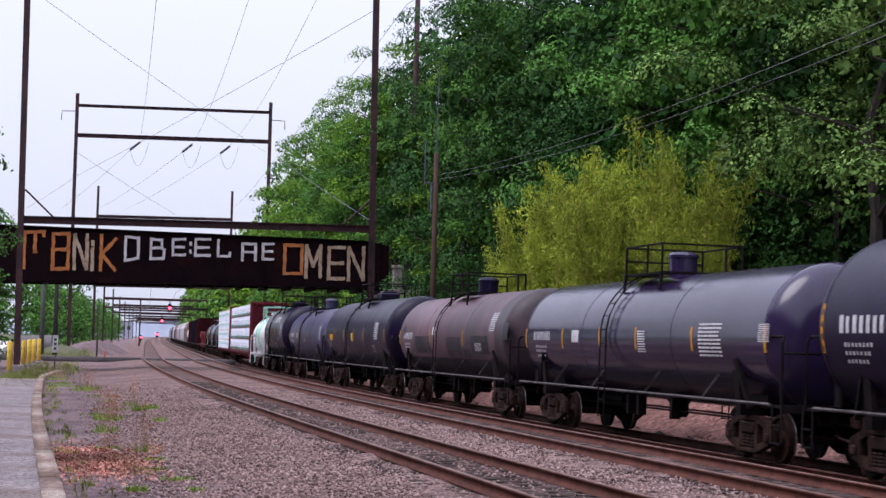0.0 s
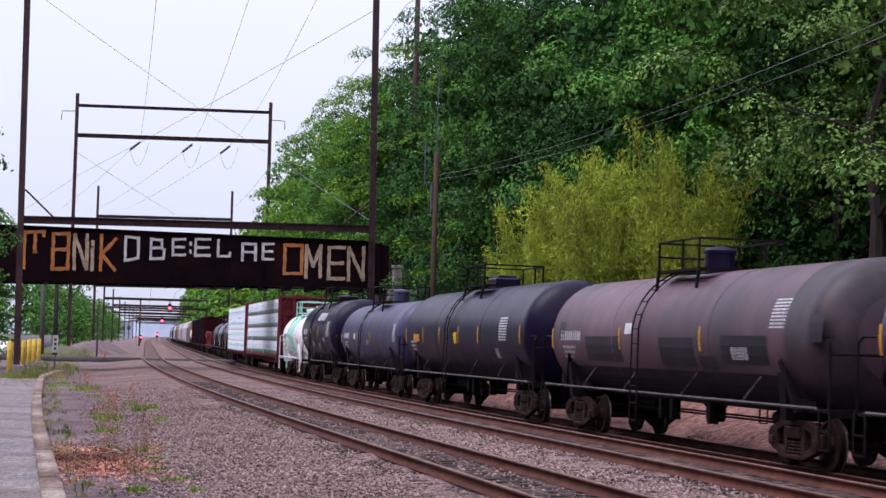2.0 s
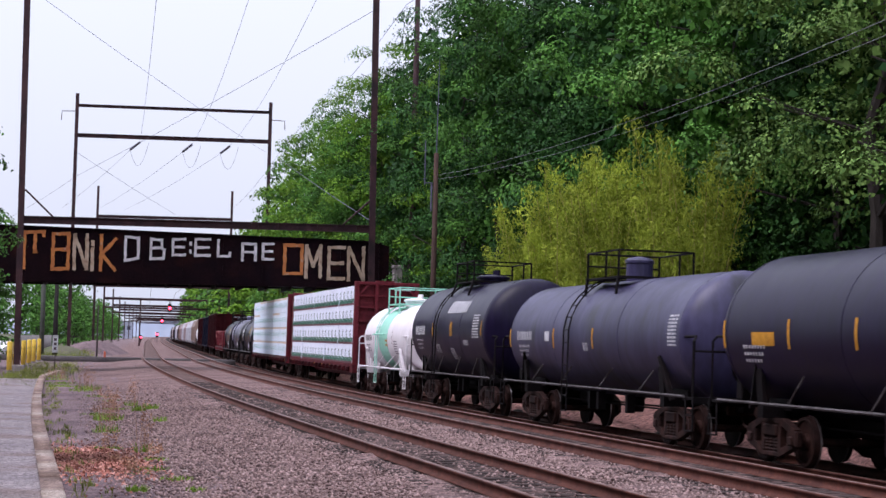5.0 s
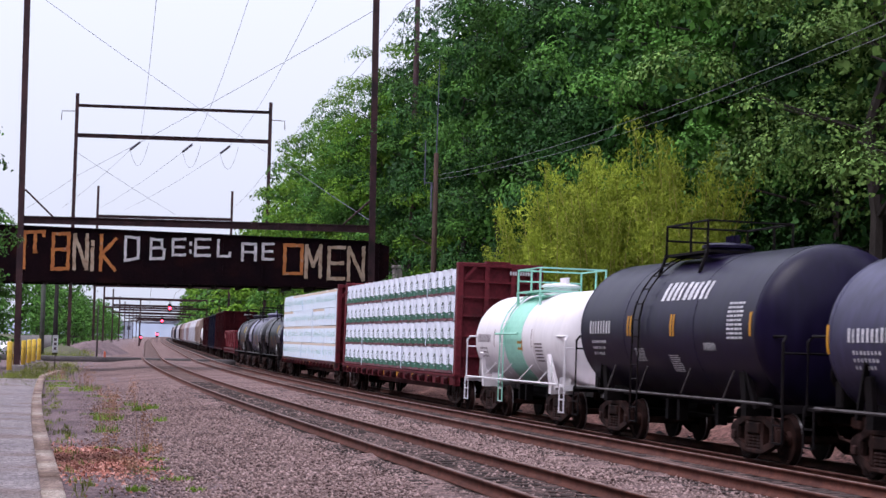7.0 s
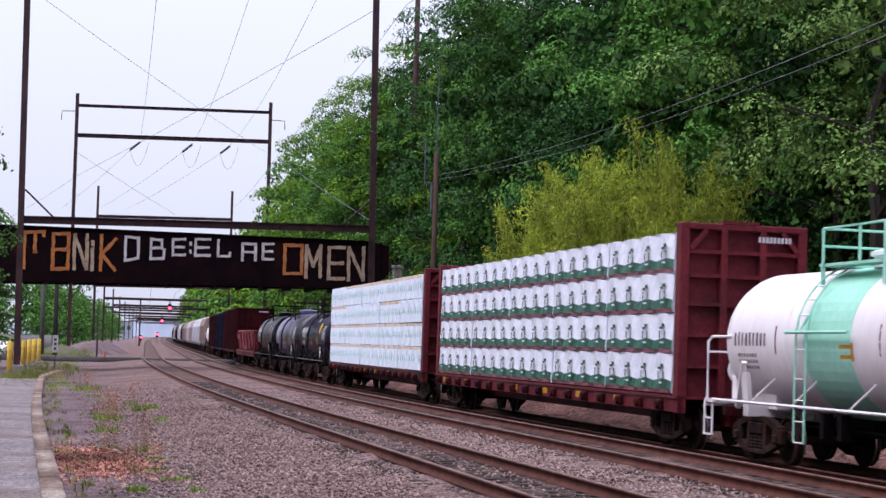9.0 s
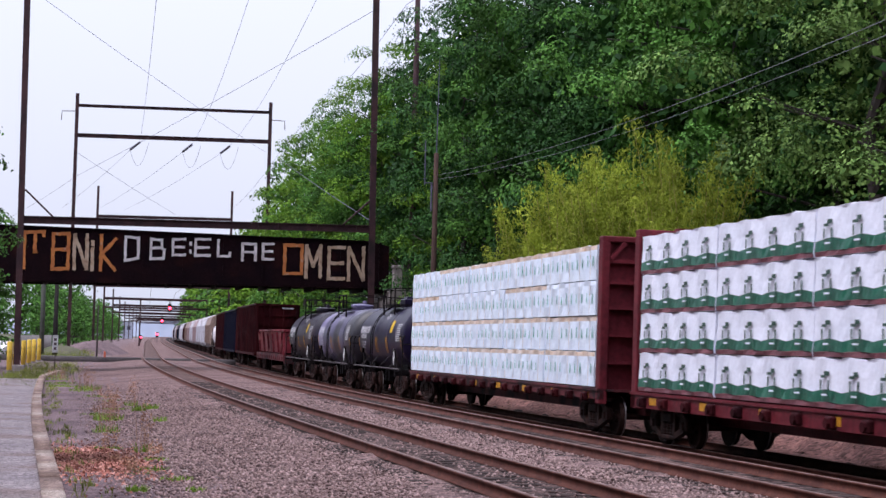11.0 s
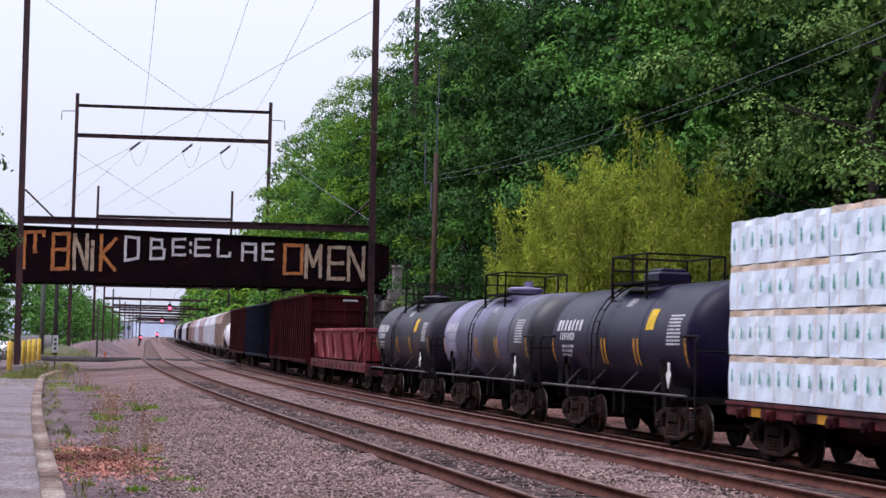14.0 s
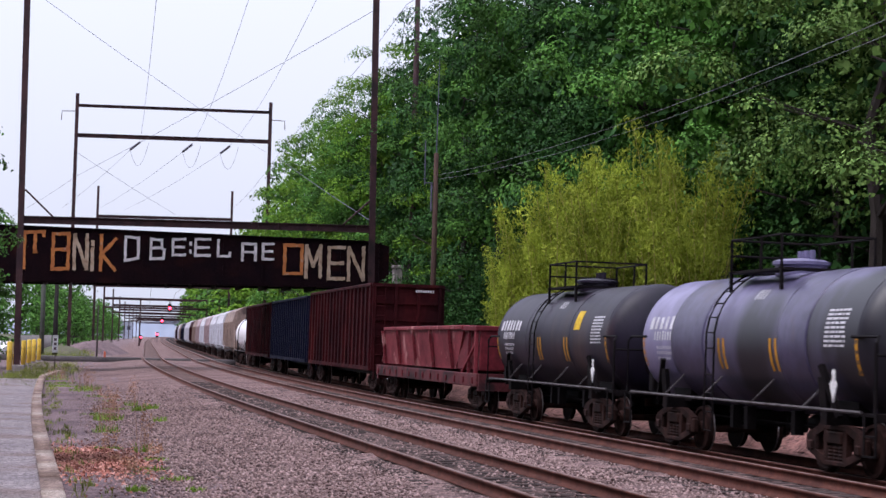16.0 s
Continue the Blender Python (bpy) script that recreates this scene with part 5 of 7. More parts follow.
def make_bridge():
    br = thing("plate_girder_bridge", spot(BRIDGE_S, 0), "blackened rusty plate girder bridge covered in graffiti letters", "bridge", kind="structure")
    y0 = -2.4
    z0 = 4.85
    for y, nm in ((y0, "girder"), (2.4, "girder")):
        bm = B()
        vs = [bm.verts.new(c) for c in ((BR_L, y, z0), (BR_R, y, z0 + 0.36), (BR_R, y, bridge_top(BR_R) - 0.25), (BR_R - 1.2, y, bridge_top(BR_R - 1.2)), (BR_L, y, bridge_top(BR_L)))]
        f = bm.faces.new(vs)
        r = bmesh.ops.extrude_face_region(bm, geom=[f])
        bmesh.ops.translate(bm, verts=[v for v in r["geom"] if isinstance(v, bmesh.types.BMVert)], vec=(0, 0.06, 0))
        bmesh.ops.recalc_face_normals(bm, faces=bm.faces[:])
        bar(bm, (BR_L, y + 0.03, bridge_top(BR_L)), (BR_R - 1.2, y + 0.03, bridge_top(BR_R - 1.2)), 0.42, 0.06)
        bar(bm, (BR_L, y + 0.03, z0), (BR_R, y + 0.03, z0 + 0.36), 0.42, 0.07)
        bar(bm, (BR_L, y - 0.02, z0 + 0.2), (BR_R, y - 0.02, z0 + 0.56), 0.05, 0.3)
        part(nm, bm, GIRDER, br)
    for x in np.arange(BR_L + 0.7, BR_R, 2.45):
        bm = B()
        box(bm, x - 0.05, x + 0.05, y0 - 0.06, y0 - 0.002, z0 + 0.36, bridge_top(x) - 0.04)
        part("stiffener", bm, GIRDER, br)
    bm = B()
    box(bm, BR_L, BR_R, -2.3, 2.3, z0 + 0.35, z0 + 0.6)
    for x in np.arange(BR_L + 0.5, BR_R, 1.5):
        box(bm, x - 0.1, x + 0.1, -2.34, 2.34, z0 + 0.05, z0 + 0.4)
    part("deck", bm, GIRDER, br)
    # painted letters
    bm = B()
    brush = random.Random(21)

    def X(u):
        v = (u - 301.9) / 29.0
        return v * (1 + 0.0019 * v)

    def Z(u, v):
        return bridge_top(X(u)) - (v - (402 + (u - 50) * 0.0415)) * 0.0362
    chart = [("P", 44, 78, 412, 472, 1), ("8", 95, 122, 415, 474, 1), ("N", 133, 155, 417, 474, 2), ("i", 160, 170, 417, 476, 2), ("K", 180, 205, 418, 476, 1),
             ("D", 223, 247, 420, 460, 0), ("B", 268, 292, 424, 457, 0), ("E", 307, 328, 424, 451, 0), (":", 334, 342, 424, 452, 0), ("E", 347, 372, 424, 452, 0), ("L", 387, 408, 426, 453, 0),
             ("A", 430, 453, 432, 460, 0), ("E", 466, 484, 432, 458, 0), ("O", 505, 535, 434, 483, 1), ("M", 543, 568, 435, 489, 2), ("E", 583, 610, 438, 492, 2), ("N", 618, 644, 438, 494, 2)]
    for ch, u0, u1, v0, v1, mm in chart:
        for st in GLYPH[ch]:
            pts = [(X(u0 + (u1 - u0) * px), Z(u0 + (u1 - u0) * px, v1 + (v0 - v1) * pz)) for px, pz in st]
            stroke_paint(bm, pts, 0.185 if mm == 0 else 0.235, y0 - 0.068 - 0.0015 * mm, mm, brush)
    part("graffiti", bm, [PAINT_WHITE, PAINT_ORANGE, PAINT_CREAM], br, "white, orange and cream hand-painted graffiti letters")
    # abutment beyond the far track
    ab = thing("bridge_abutment", spot(BRIDGE_S, 0), "weathered stone block bridge abutment", "abutment", kind="structure")
    rng = random.Random(4)
    for r in range(8):
        x = 13.3
        z = -0.6 + r * 0.72
        xi = x + (0.35 if r % 2 else 0.0)
        while xi < 17.5:
            w = rng.uniform(0.9, 1.4)
            bm = B()
            box(bm, xi, xi + w - 0.03, -3.0 - rng.uniform(0, 0.05), 3.0, z, z + 0.69, bevel=0.03)
            part("stone_block", bm, CONCRETE, ab)
            xi += w
    bm = B()
    box(bm, 13.95, 14.5, -2.9, -2.2, 5.1, 6.5, bevel=0.04)
    box(bm, 13.88, 14.57, -2.97, -2.1, 6.45, 6.65, bevel=0.04)
    part("pier_cap", bm, CONCRETE, ab)



# ---- trees ----
LEAF = leaf_mat("broad_leaves", (0.034, 0.096, 0.018), (0.088, 0.205, 0.038), 0.06, 0.5, 0.55)
# deep green leaf colour; on the back rows it paints in the shade
LEAF_D = leaf_mat("deep_shade_leaves", (0.013, 0.044, 0.013), (0.042, 0.108, 0.026), 0.04, 0.5, 0.5)
LEAF_B = leaf_mat("bright_leaves", (0.064, 0.155, 0.014), (0.170, 0.305, 0.036), 0.08, 0.5, 0.5)
LEAF_M = leaf_mat("maple_leaves", (0.056, 0.115, 0.026), (0.160, 0.262, 0.066), 0.06, 0.5, 0.45)
BAMBOO = leaf_mat("bamboo_leaves", (0.175, 0.235, 0.022), (0.345, 0.395, 0.055), 0.25, 0.7, 0.35)
BARK = mat("grey_bark", (0.055, 0.045, 0.042), (0.035, 0.028, 0.027), 2, 0.9, bump=0.02, bscale=8, stretch=(2, 2, 0.4))


def leaf_quads(pts, size, rng, up=0.55, aspect=0.7, out=0.0):
    """A diamond leaf at each point, mostly facing up and outwards."""
    n = len(pts)
    nrm = rng.normal(0, 1, (n, 3))
    nrm[:, 2] = np.abs(nrm[:, 2]) + up
    if out:
        away = pts[:, :2] / (np.linalg.norm(pts[:, :2], axis=1)[:, None] + 1e-6)
        nrm[:, :2] += away * out
    nrm /= np.linalg.norm(nrm, axis=1)[:, None]
    a = rng.normal(0, 1, (n, 3))
    a -= nrm * (a * nrm).sum(1)[:, None]
    a /= np.linalg.norm(a, axis=1)[:, None]
    b = np.cross(nrm, a)
    sz = size * rng.uniform(0.6, 1.3, n)[:, None]
    droop = np.array([0, 0, -0.25]) * sz
    V = np.stack([pts - a * sz * 0.5, pts + b * sz * aspect * 0.5, pts + a * sz * 0.5 + droop, pts - b * sz * aspect * 0.5], 1)
    return V.reshape(-1, 3), np.arange(4 * n).reshape(n, 4)


def leaf_cards(pts, nrm, size, rng, aspect=0.72):
    """A diamond leaf at each point, lying along its bough's surface."""
    n = len(pts)
    nrm = nrm / np.linalg.norm(nrm, axis=1)[:, None]
    a = rng.normal(0, 1, (n, 3))
    a -= nrm * (a * nrm).sum(1)[:, None]
    a /= np.linalg.norm(a, axis=1)[:, None]
    b = np.cross(nrm, a)
    sz = size * rng.uniform(0.6, 1.3, n)[:, None]
    droop = np.array([0, 0, -0.2]) * sz
    V = np.stack([pts - a * sz * 0.5, pts + b * sz * aspect * 0.5, pts + a * sz * 0.5 + droop, pts - b * sz * aspect * 0.5], 1)
    return V.reshape(-1, 3), np.arange(4 * n).reshape(n, 4)


def crown_points(rng, h, r, base, tiers, per, flat=0.5):
    """Boughs in tiers round the stem, each ending in a few domed sprays of leaves; returns places and normals."""
    P, N = [], []
    turn = rng.uniform(0, 6.28)
    lobe = rng.uniform(0, 6.28, 3)
    for i in range(tiers):
        f = (i + rng.uniform(0.1, 0.9)) / tiers
        z = base + (h - base) * f
        rad = r * math.sqrt(max(0.05, 1 - ((f - 0.40) / 0.63) ** 2))
        boughs = max(3, int(round(5.6 * rad / r)))
        for k in range(boughs):
            turn += 2.399
            az = turn + rng.normal(0, 0.2)
            reach = rad * rng.uniform(0.66, 1.08) * (1 + 0.20 * math.sin(2 * az + lobe[i % 3]))
            for q in range(1 + (rng.uniform() < 0.4)):
                d = reach * (1.0 if q == 0 else rng.uniform(0.42, 0.62))
                aq = az + (0 if q == 0 else rng.choice((-0.4, 0.4)))
                c = np.array([math.cos(aq) * d, math.sin(aq) * d, z + rng.normal(0, 0.35) - 0.10 * d + (0.25 if q else 0)])
                ca = rng.uniform(0.17, 0.40) * r * (0.8 + 0.25 * (rad / r))
                cz = ca * flat * rng.uniform(0.75, 1.3)
                m = int(per * (ca / (0.28 * r)) ** 2)
                v = rng.normal(0, 1, (m, 3))
                v /= np.linalg.norm(v, axis=1)[:, None]
                v[:, 2] = np.where(v[:, 2] < -0.12, -v[:, 2], v[:, 2])
                # ragged rim: the spray runs out in leafy fingers
                ang = np.arctan2(v[:, 1], v[:, 0])
                rim = 1 + 0.28 * np.sin(ang * 5 + rng.uniform(0, 6.28)) * (1 - np.abs(v[:, 2]))
                w = v * np.array([ca, ca, cz]) * (rim * rng.uniform(0.72, 1.1, m))[:, None]
                w[:, 2] -= 0.30 * (w[:, 0] ** 2 + w[:, 1] ** 2) / ca
                P.append(c + w)
                N.append(v * np.array([1, 1, ca / cz * 0.8]) + rng.normal(0, 0.42, (m, 3)))
    return np.concatenate(P), np.concatenate(N)


def core_points(rng, h, r, base, n, wide=0.62):
    v = rng.normal(0, 1, (n, 3))
    v /= np.linalg.norm(v, axis=1)[:, None]
    f = rng.uniform(0.1, 1.0, (n, 1)) ** 0.4 * 0.66
    return v * f * np.array([r * wide, r * wide, (h - base) / 2]) + np.array([0, 0, (h + base) / 2])


def tree(seed, h, r, base, material, tiers, per, leaf, label, trunk_r=0.22, core=2400, flat=0.5, wide=0.62, fill=0.36):
    rng = np.random.default_rng(seed)
    t = thing("tree", pose(0, 0, -200), label, "tree", "wood beside the line")
    bm = B()
    last = Vector((0, 0, -0.5))
    nseg = 7
    for i in range(1, nseg + 1):
        p = Vector((rng.normal(0, 0.12) * i * 0.5, rng.normal(0, 0.12) * i * 0.5, h * 0.85 * i / nseg))
        rod(bm, last, p, trunk_r * (1 - 0.12 * (i - 1)), 8, trunk_r * (1 - 0.12 * i))
        if p.z > base * 0.7:
            for _ in range(4):
                a = rng.uniform(0, 6.28)
                ln = r * rng.uniform(0.6, 0.95) * (1 - 0.5 * i / nseg)
                e = p + Vector((math.cos(a) * ln, math.sin(a) * ln, ln * rng.uniform(0.1, 0.5)))
                rod(bm, p, e, trunk_r * 0.35 * (1 - 0.09 * i), 5, 0.03)
        last = p
    part("trunk", bm, BARK, t)
    P, N = crown_points(rng, h, r, base, tiers, per, flat)
    V, F = leaf_cards(P, N, leaf, rng)
    V2, F2 = leaf_quads(core_points(rng, h, r, base, core, wide), max(fill, leaf), rng, 0.2, 0.8)
    V, F = np.concatenate([V, V2]), np.concatenate([F, F2 + len(V)])
    ob = new("crown", arrays("crown", V, F, material))
    ob.parent = t
    return t


def bamboo_clump(seed, h, label):
    """Upright canes with drooping plumes of narrow leaves at every joint."""
    rng = np.random.default_rng(seed)
    t = thing("bamboo", pose(0, 0, -200), label, "bamboo", "bamboo thicket")
    pts, away = [], []
    for _ in range(15):
        a, d = rng.uniform(0, 6.28), rng.uniform(0.1, 1.0)
        hh = h * rng.uniform(0.55, 1.06)
        lean = rng.uniform(0.04, 0.20) * hh
        b = Vector((math.cos(a) * d, math.sin(a) * d, -0.3))
        stem = [b]
        bm = B()
        for i in range(1, 15):
            f = i / 14
            p = Vector((b.x + math.cos(a) * lean * f ** 2.2, b.y + math.sin(a) * lean * f ** 2.2, hh * f - 0.25 * lean * f ** 4))
            stem.append(p)
            if f > 0.2:
                for _k in range(3):
                    ba, bl = rng.uniform(0, 6.28), rng.uniform(0.3, 1.0) * (1.15 - 0.7 * f)
                    m = int(rng.uniform(16, 28))
                    u = rng.uniform(0.15, 1.0, m)[:, None]
                    q = np.array(p[:]) + u * np.array([math.cos(ba) * bl, math.sin(ba) * bl, 0.45 * bl]) - np.array([0, 0, 0.25 * bl]) * u ** 2 + rng.normal(0, 1, (m, 3)) * np.array([0.11, 0.11, 0.17])
                    pts.append(q)
        pipe(bm, stem[::2], [0.035 * (1.05 - 0.8 * j / 7) for j in range(8)], 5)
        part("cane", bm, CANE, t)
    P = np.concatenate(pts)
    n = len(P)
    # narrow leaves hang outwards and down
    a = rng.normal(0, 0.45, (n, 3)) + np.array([0, 0, 0.6]) * rng.choice((-1, 1, 1), (n, 1))
    a /= np.linalg.norm(a, axis=1)[:, None]
    b = np.cross(a, rng.normal(0, 1, (n, 3)))
    b /= np.linalg.norm(b, axis=1)[:, None]
    sz = (0.21 * rng.uniform(0.6, 1.3, n))[:, None]
    V = np.stack([P, P + a * sz * 0.4 + b * sz * 0.12, P + a * sz, P + a * sz * 0.4 - b * sz * 0.12], 1).reshape(-1, 3)
    ob = new("foliage", arrays("foliage", V, np.arange(4 * n).reshape(n, 4), BAMBOO))
    ob.parent = t
    return t


CANE = mat("bamboo_cane", (0.36, 0.30, 0.10), (0.26, 0.22, 0.08), 3, 0.6)


def make_wood():
    near = [tree(11, 21, 4.4, 2.5, LEAF, 10, 295, 0.165, "tall broadleaf tree with dense dark green crown"),
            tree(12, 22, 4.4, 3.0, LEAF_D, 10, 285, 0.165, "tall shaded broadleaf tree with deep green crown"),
            tree(13, 21, 3.9, 2.5, LEAF_B, 11, 228, 0.175, "tall broadleaf tree with fresh bright green crown"),
            tree(14, 21, 3.9, 2.5, LEAF, 11, 228, 0.175, "slender broadleaf tree with layered green sprays"),
            tree(15, 21, 5.0, 5.6, LEAF_M, 8, 420, 0.145, "tall maple-like tree with bare lower trunk and bright sprays", 0.34, 700, 0.42)]
    far = [tree(21, 21, 3.9, 1.5, LEAF_B, 11, 80, 0.30, "distant broadleaf tree with bright green crown", 0.22, 600),
           tree(22, 21, 3.9, 1.5, LEAF, 11, 80, 0.30, "distant broadleaf tree with green crown", 0.22, 600)]
    hazy = [tree(25, 20, 4.6, 1.0, LEAF_B, 9, 14, 0.8, "small far-off tree with bright green crown", 0.22, 250),
            tree(26, 20, 4.6, 1.0, LEAF, 9, 14, 0.8, "small far-off tree with green crown", 0.22, 250)]
    deep = [tree(24, 21, 5.0, 0.5, LEAF_D, 11, 40, 0.45, "broadleaf tree with deep green crown darkened to paint in shade", 0.22, 2900, 0.5, 1.2, 0.40)]
    coarse = [tree(23, 21, 5.2, 1.0, LEAF_D, 9, 14, 1.1, "rough broadleaf tree added around the line to block sky light", 0.22, 300)]
    rng = random.Random(9)
    used = set()

    def put(lst, s, off, scale=1.0, pick=None, tall=1.0):
        o = rng.choice(lst) if pick is None else lst[pick]
        z = ground_z(s, off) - rise(s)
        m = spot(s, off, float(z), rng.uniform(0, 360)) 
        m = m @ Matrix.Diagonal((scale, scale, scale * tall * rng.uniform(0.97, 1.03), 1))
        if o in used:
            c = copy_thing(o, m)
            c.scale = m.to_scale()
        else:
            used.add(o)
            o.matrix_basis = m
    # front row along the line: place, spread, height and which tree
    for s, off, sc, tall, k in ((22, 18.5, 1.0, 1.0, 4), (29.5, 18.6, 1.0, 1.0, 4), (37, 21.0, 0.95, 1.1, 1), (43, 19.0, 1.0, 1.05, 0), (50, 18.4, 1.0, 1.08, 0), (57.5, 18.8, 1.0, 1.1, 1), (65, 18.4, 1.0, 1.1, 1), (72, 17.0, 0.95, 1.12, 3), (79, 16.6, 0.95, 1.10, 1),
                               (84.5, 18.0, 0.9, 0.96, 2), (89.5, 20.0, 1.0, 1.12, 1), (97, 17.2, 0.95, 1.04, 3), (102.5, 17.6, 0.92, 1.06, 1), (108, 16.0, 0.9, 1.12, 2), (113, 15.6, 0.92, 1.06, 3), (119.5, 15.4, 0.92, 1.04, 0), (126, 15.2, 0.92, 1.03, 2), (133.5, 14.9, 0.92, 1.03, 3)):
        put(near, s, off, sc, k, tall / sc)
    # back rows in the darkened leaf colour make the shaded gaps between crowns
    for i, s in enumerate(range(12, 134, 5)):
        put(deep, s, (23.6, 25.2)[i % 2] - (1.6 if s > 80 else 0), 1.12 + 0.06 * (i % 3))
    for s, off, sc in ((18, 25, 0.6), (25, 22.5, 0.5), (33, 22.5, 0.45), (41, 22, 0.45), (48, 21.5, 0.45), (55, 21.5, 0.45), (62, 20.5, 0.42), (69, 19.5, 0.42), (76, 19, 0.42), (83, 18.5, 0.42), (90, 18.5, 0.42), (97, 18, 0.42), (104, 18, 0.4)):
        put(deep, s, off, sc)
    # rough trees added behind the wood to keep sky light out of it
    for s in range(16, 116, 11):
        put(coarse, s, 32, 1.15)
    # further down the line the crowns stand back from it
    for i, (s, off, sc, tall) in enumerate(((141, 14.8, 0.92, 1.02), (149, 14.5, 0.9, 1.04), (157, 14.3, 0.88, 1.06), (165.5, 14.0, 0.86, 1.08), (175, 14.6, 0.86, 1.0), (186, 15.2, 0.88, 0.98), (199, 16.0, 0.9, 0.97), (214, 16.8, 0.95, 0.98), (231, 17.4, 1.0, 0.98),
                                            (139, 20.5, 1.1, 1.05), (153, 20.5, 1.1, 1.05), (168, 20, 1.1, 1.0), (184, 20.5, 1.1, 1.0), (204, 21.5, 1.1, 1.0), (226, 22.5, 1.1, 1.0))):
        put(far, s, off, sc, (0, 0, 1, 0, 1, 0)[i % 6], tall / sc)
    s = 246
    while s < 700:
        put(hazy, s, 16.0 - 0.012 * min(s - 246, 120) + rng.uniform(-0.5, 0.8), rng.uniform(0.85, 1.05))
        s += 11 if s < 400 else 22
    s = 140
    while s < 640:
        put(hazy, s, -13.4 - rng.uniform(0, 2.5) - (4 if s < 190 else 0) + (2 if s > 260 else 0), rng.uniform(0.42, 0.62), 1)
        s += 7 if s < 300 else 16
    for s, off, sc in ((150, -22, 0.5), (160, -24, 0.55), (172, -22, 0.5), (184, -25, 0.6), (144, -26, 0.5)):
        put(hazy, s, off, sc, 1)
    # more added back trees that block light from behind the crowns
    for s in range(2, 66, 6):
        put(coarse, s, 27.5 + 2 * rng.random(), 0.42)
        put(coarse, s + 3, 36 + 4 * rng.random(), 0.8)
    for s, off, sc in ((118, -19, 0.55), (128, -24, 0.6), (110, -22, 0.45)):
        put(far, s, off, sc)
    # unseen trees added beside and behind the camera to darken the car sides
    for i, s in enumerate(range(-72, 46, 6)):
        put(coarse, s, -20.5 - 1.5 * (i % 2), 1.05)
    for s, off, sc in ((-95, -24, 1.1), (-80, -30, 1.1), (-66, -24, 1.05), (-52, -27, 1.1), (-38, -23, 1.0), (-24, -26, 1.1), (-10, -24, 1.05), (4, -27, 1.1), (18, -25, 1.0), (32, -28, 1.1), (46, -27, 1.0), (-100, -8, 1.1), (-105, 18, 1.1), (-88, 24, 1.1), (-70, 20, 1.1), (-52, 22, 1.05), (-34, 20, 1.1), (-18, 22, 1.0), (-3, 20, 1.05)):
        put(coarse, s, off, sc)
    for s, off in ((57, 16), (61, 15.2), (65, 14.8), (69, 14.6), (73, 14.4), (77, 14.2), (101, 13.9), (109, 13.9)):
        put(deep, s, off, 0.22 + 0.05 * rng.random())
    put(far, 75, -12.3, 0.76)
    put(far, 93, -11.3, 0.48)
    put(far, 90, -11.0, 0.25)
    clumps = [bamboo_clump(31, 8.4, "yellow-green bamboo clump with arching canes"), bamboo_clump(32, 7.6, "yellow-green bamboo clump with thin canes")]
    first = set()
    for i, (s, off, sc) in enumerate(((34.5, 14.8, 0.9), (37, 14.6, 0.95), (38.5, 15.5, 1.05), (40, 13.2, 0.92), (41.5, 14.4, 1.0), (43.5, 13.6, 1.02), (45, 14.8, 1.05), (46.5, 13.4, 1.0), (48.5, 14.2, 0.98), (50.5, 13.4, 0.9), (52.5, 13.8, 0.8), (55, 13.4, 0.72), (57, 13.8, 0.66), (44, 16, 1.05), (48, 16, 1.02))):
        o = clumps[i % 2]
        m = spot(s, off, float(ground_z(s, off) - rise(s)), i * 67) @ Matrix.Diagonal((sc, sc, sc, 1))
        if o in first:
            c = copy_thing(o, m)
            c.scale = m.to_scale()
        else:
            first.add(o)
            o.matrix_basis = m




# ---- platform side: pavement, kerb, bollards, posts, weeds ----
def strip(ss, o0, o1, z0, z1, material, name, lift=None):
    """A slab along the line between two offsets (numbers or functions of s)."""
    V, F = [], []
    f0 = o0 if callable(o0) else (lambda s: o0)
    f1 = o1 if callable(o1) else (lambda s: o1)
    for s in ss:
        for o, z in ((f0(s), z0), (f0(s), z1), (f1(s), z1), (f1(s), z0)):
            x, y = on_line(s, o)
            V.append((float(x), float(y), z + float(rise(s))))
    n = len(ss)
    for i in range(n - 1):
        for j in range(4):
            a, b = i * 4 + j, i * 4 + (j + 1) % 4
            F.append((a, a + 4, b + 4, b))
    F += [(0, 1, 2, 3), ((n - 1) * 4 + 3, (n - 1) * 4 + 2, (n - 1) * 4 + 1, (n - 1) * 4)]
    return arrays(name, V, F, material)


def kerb_line(s):
    return -6.03 - 0.010 * s + (0.0 if s < 70 else 0.055 * (s - 70))


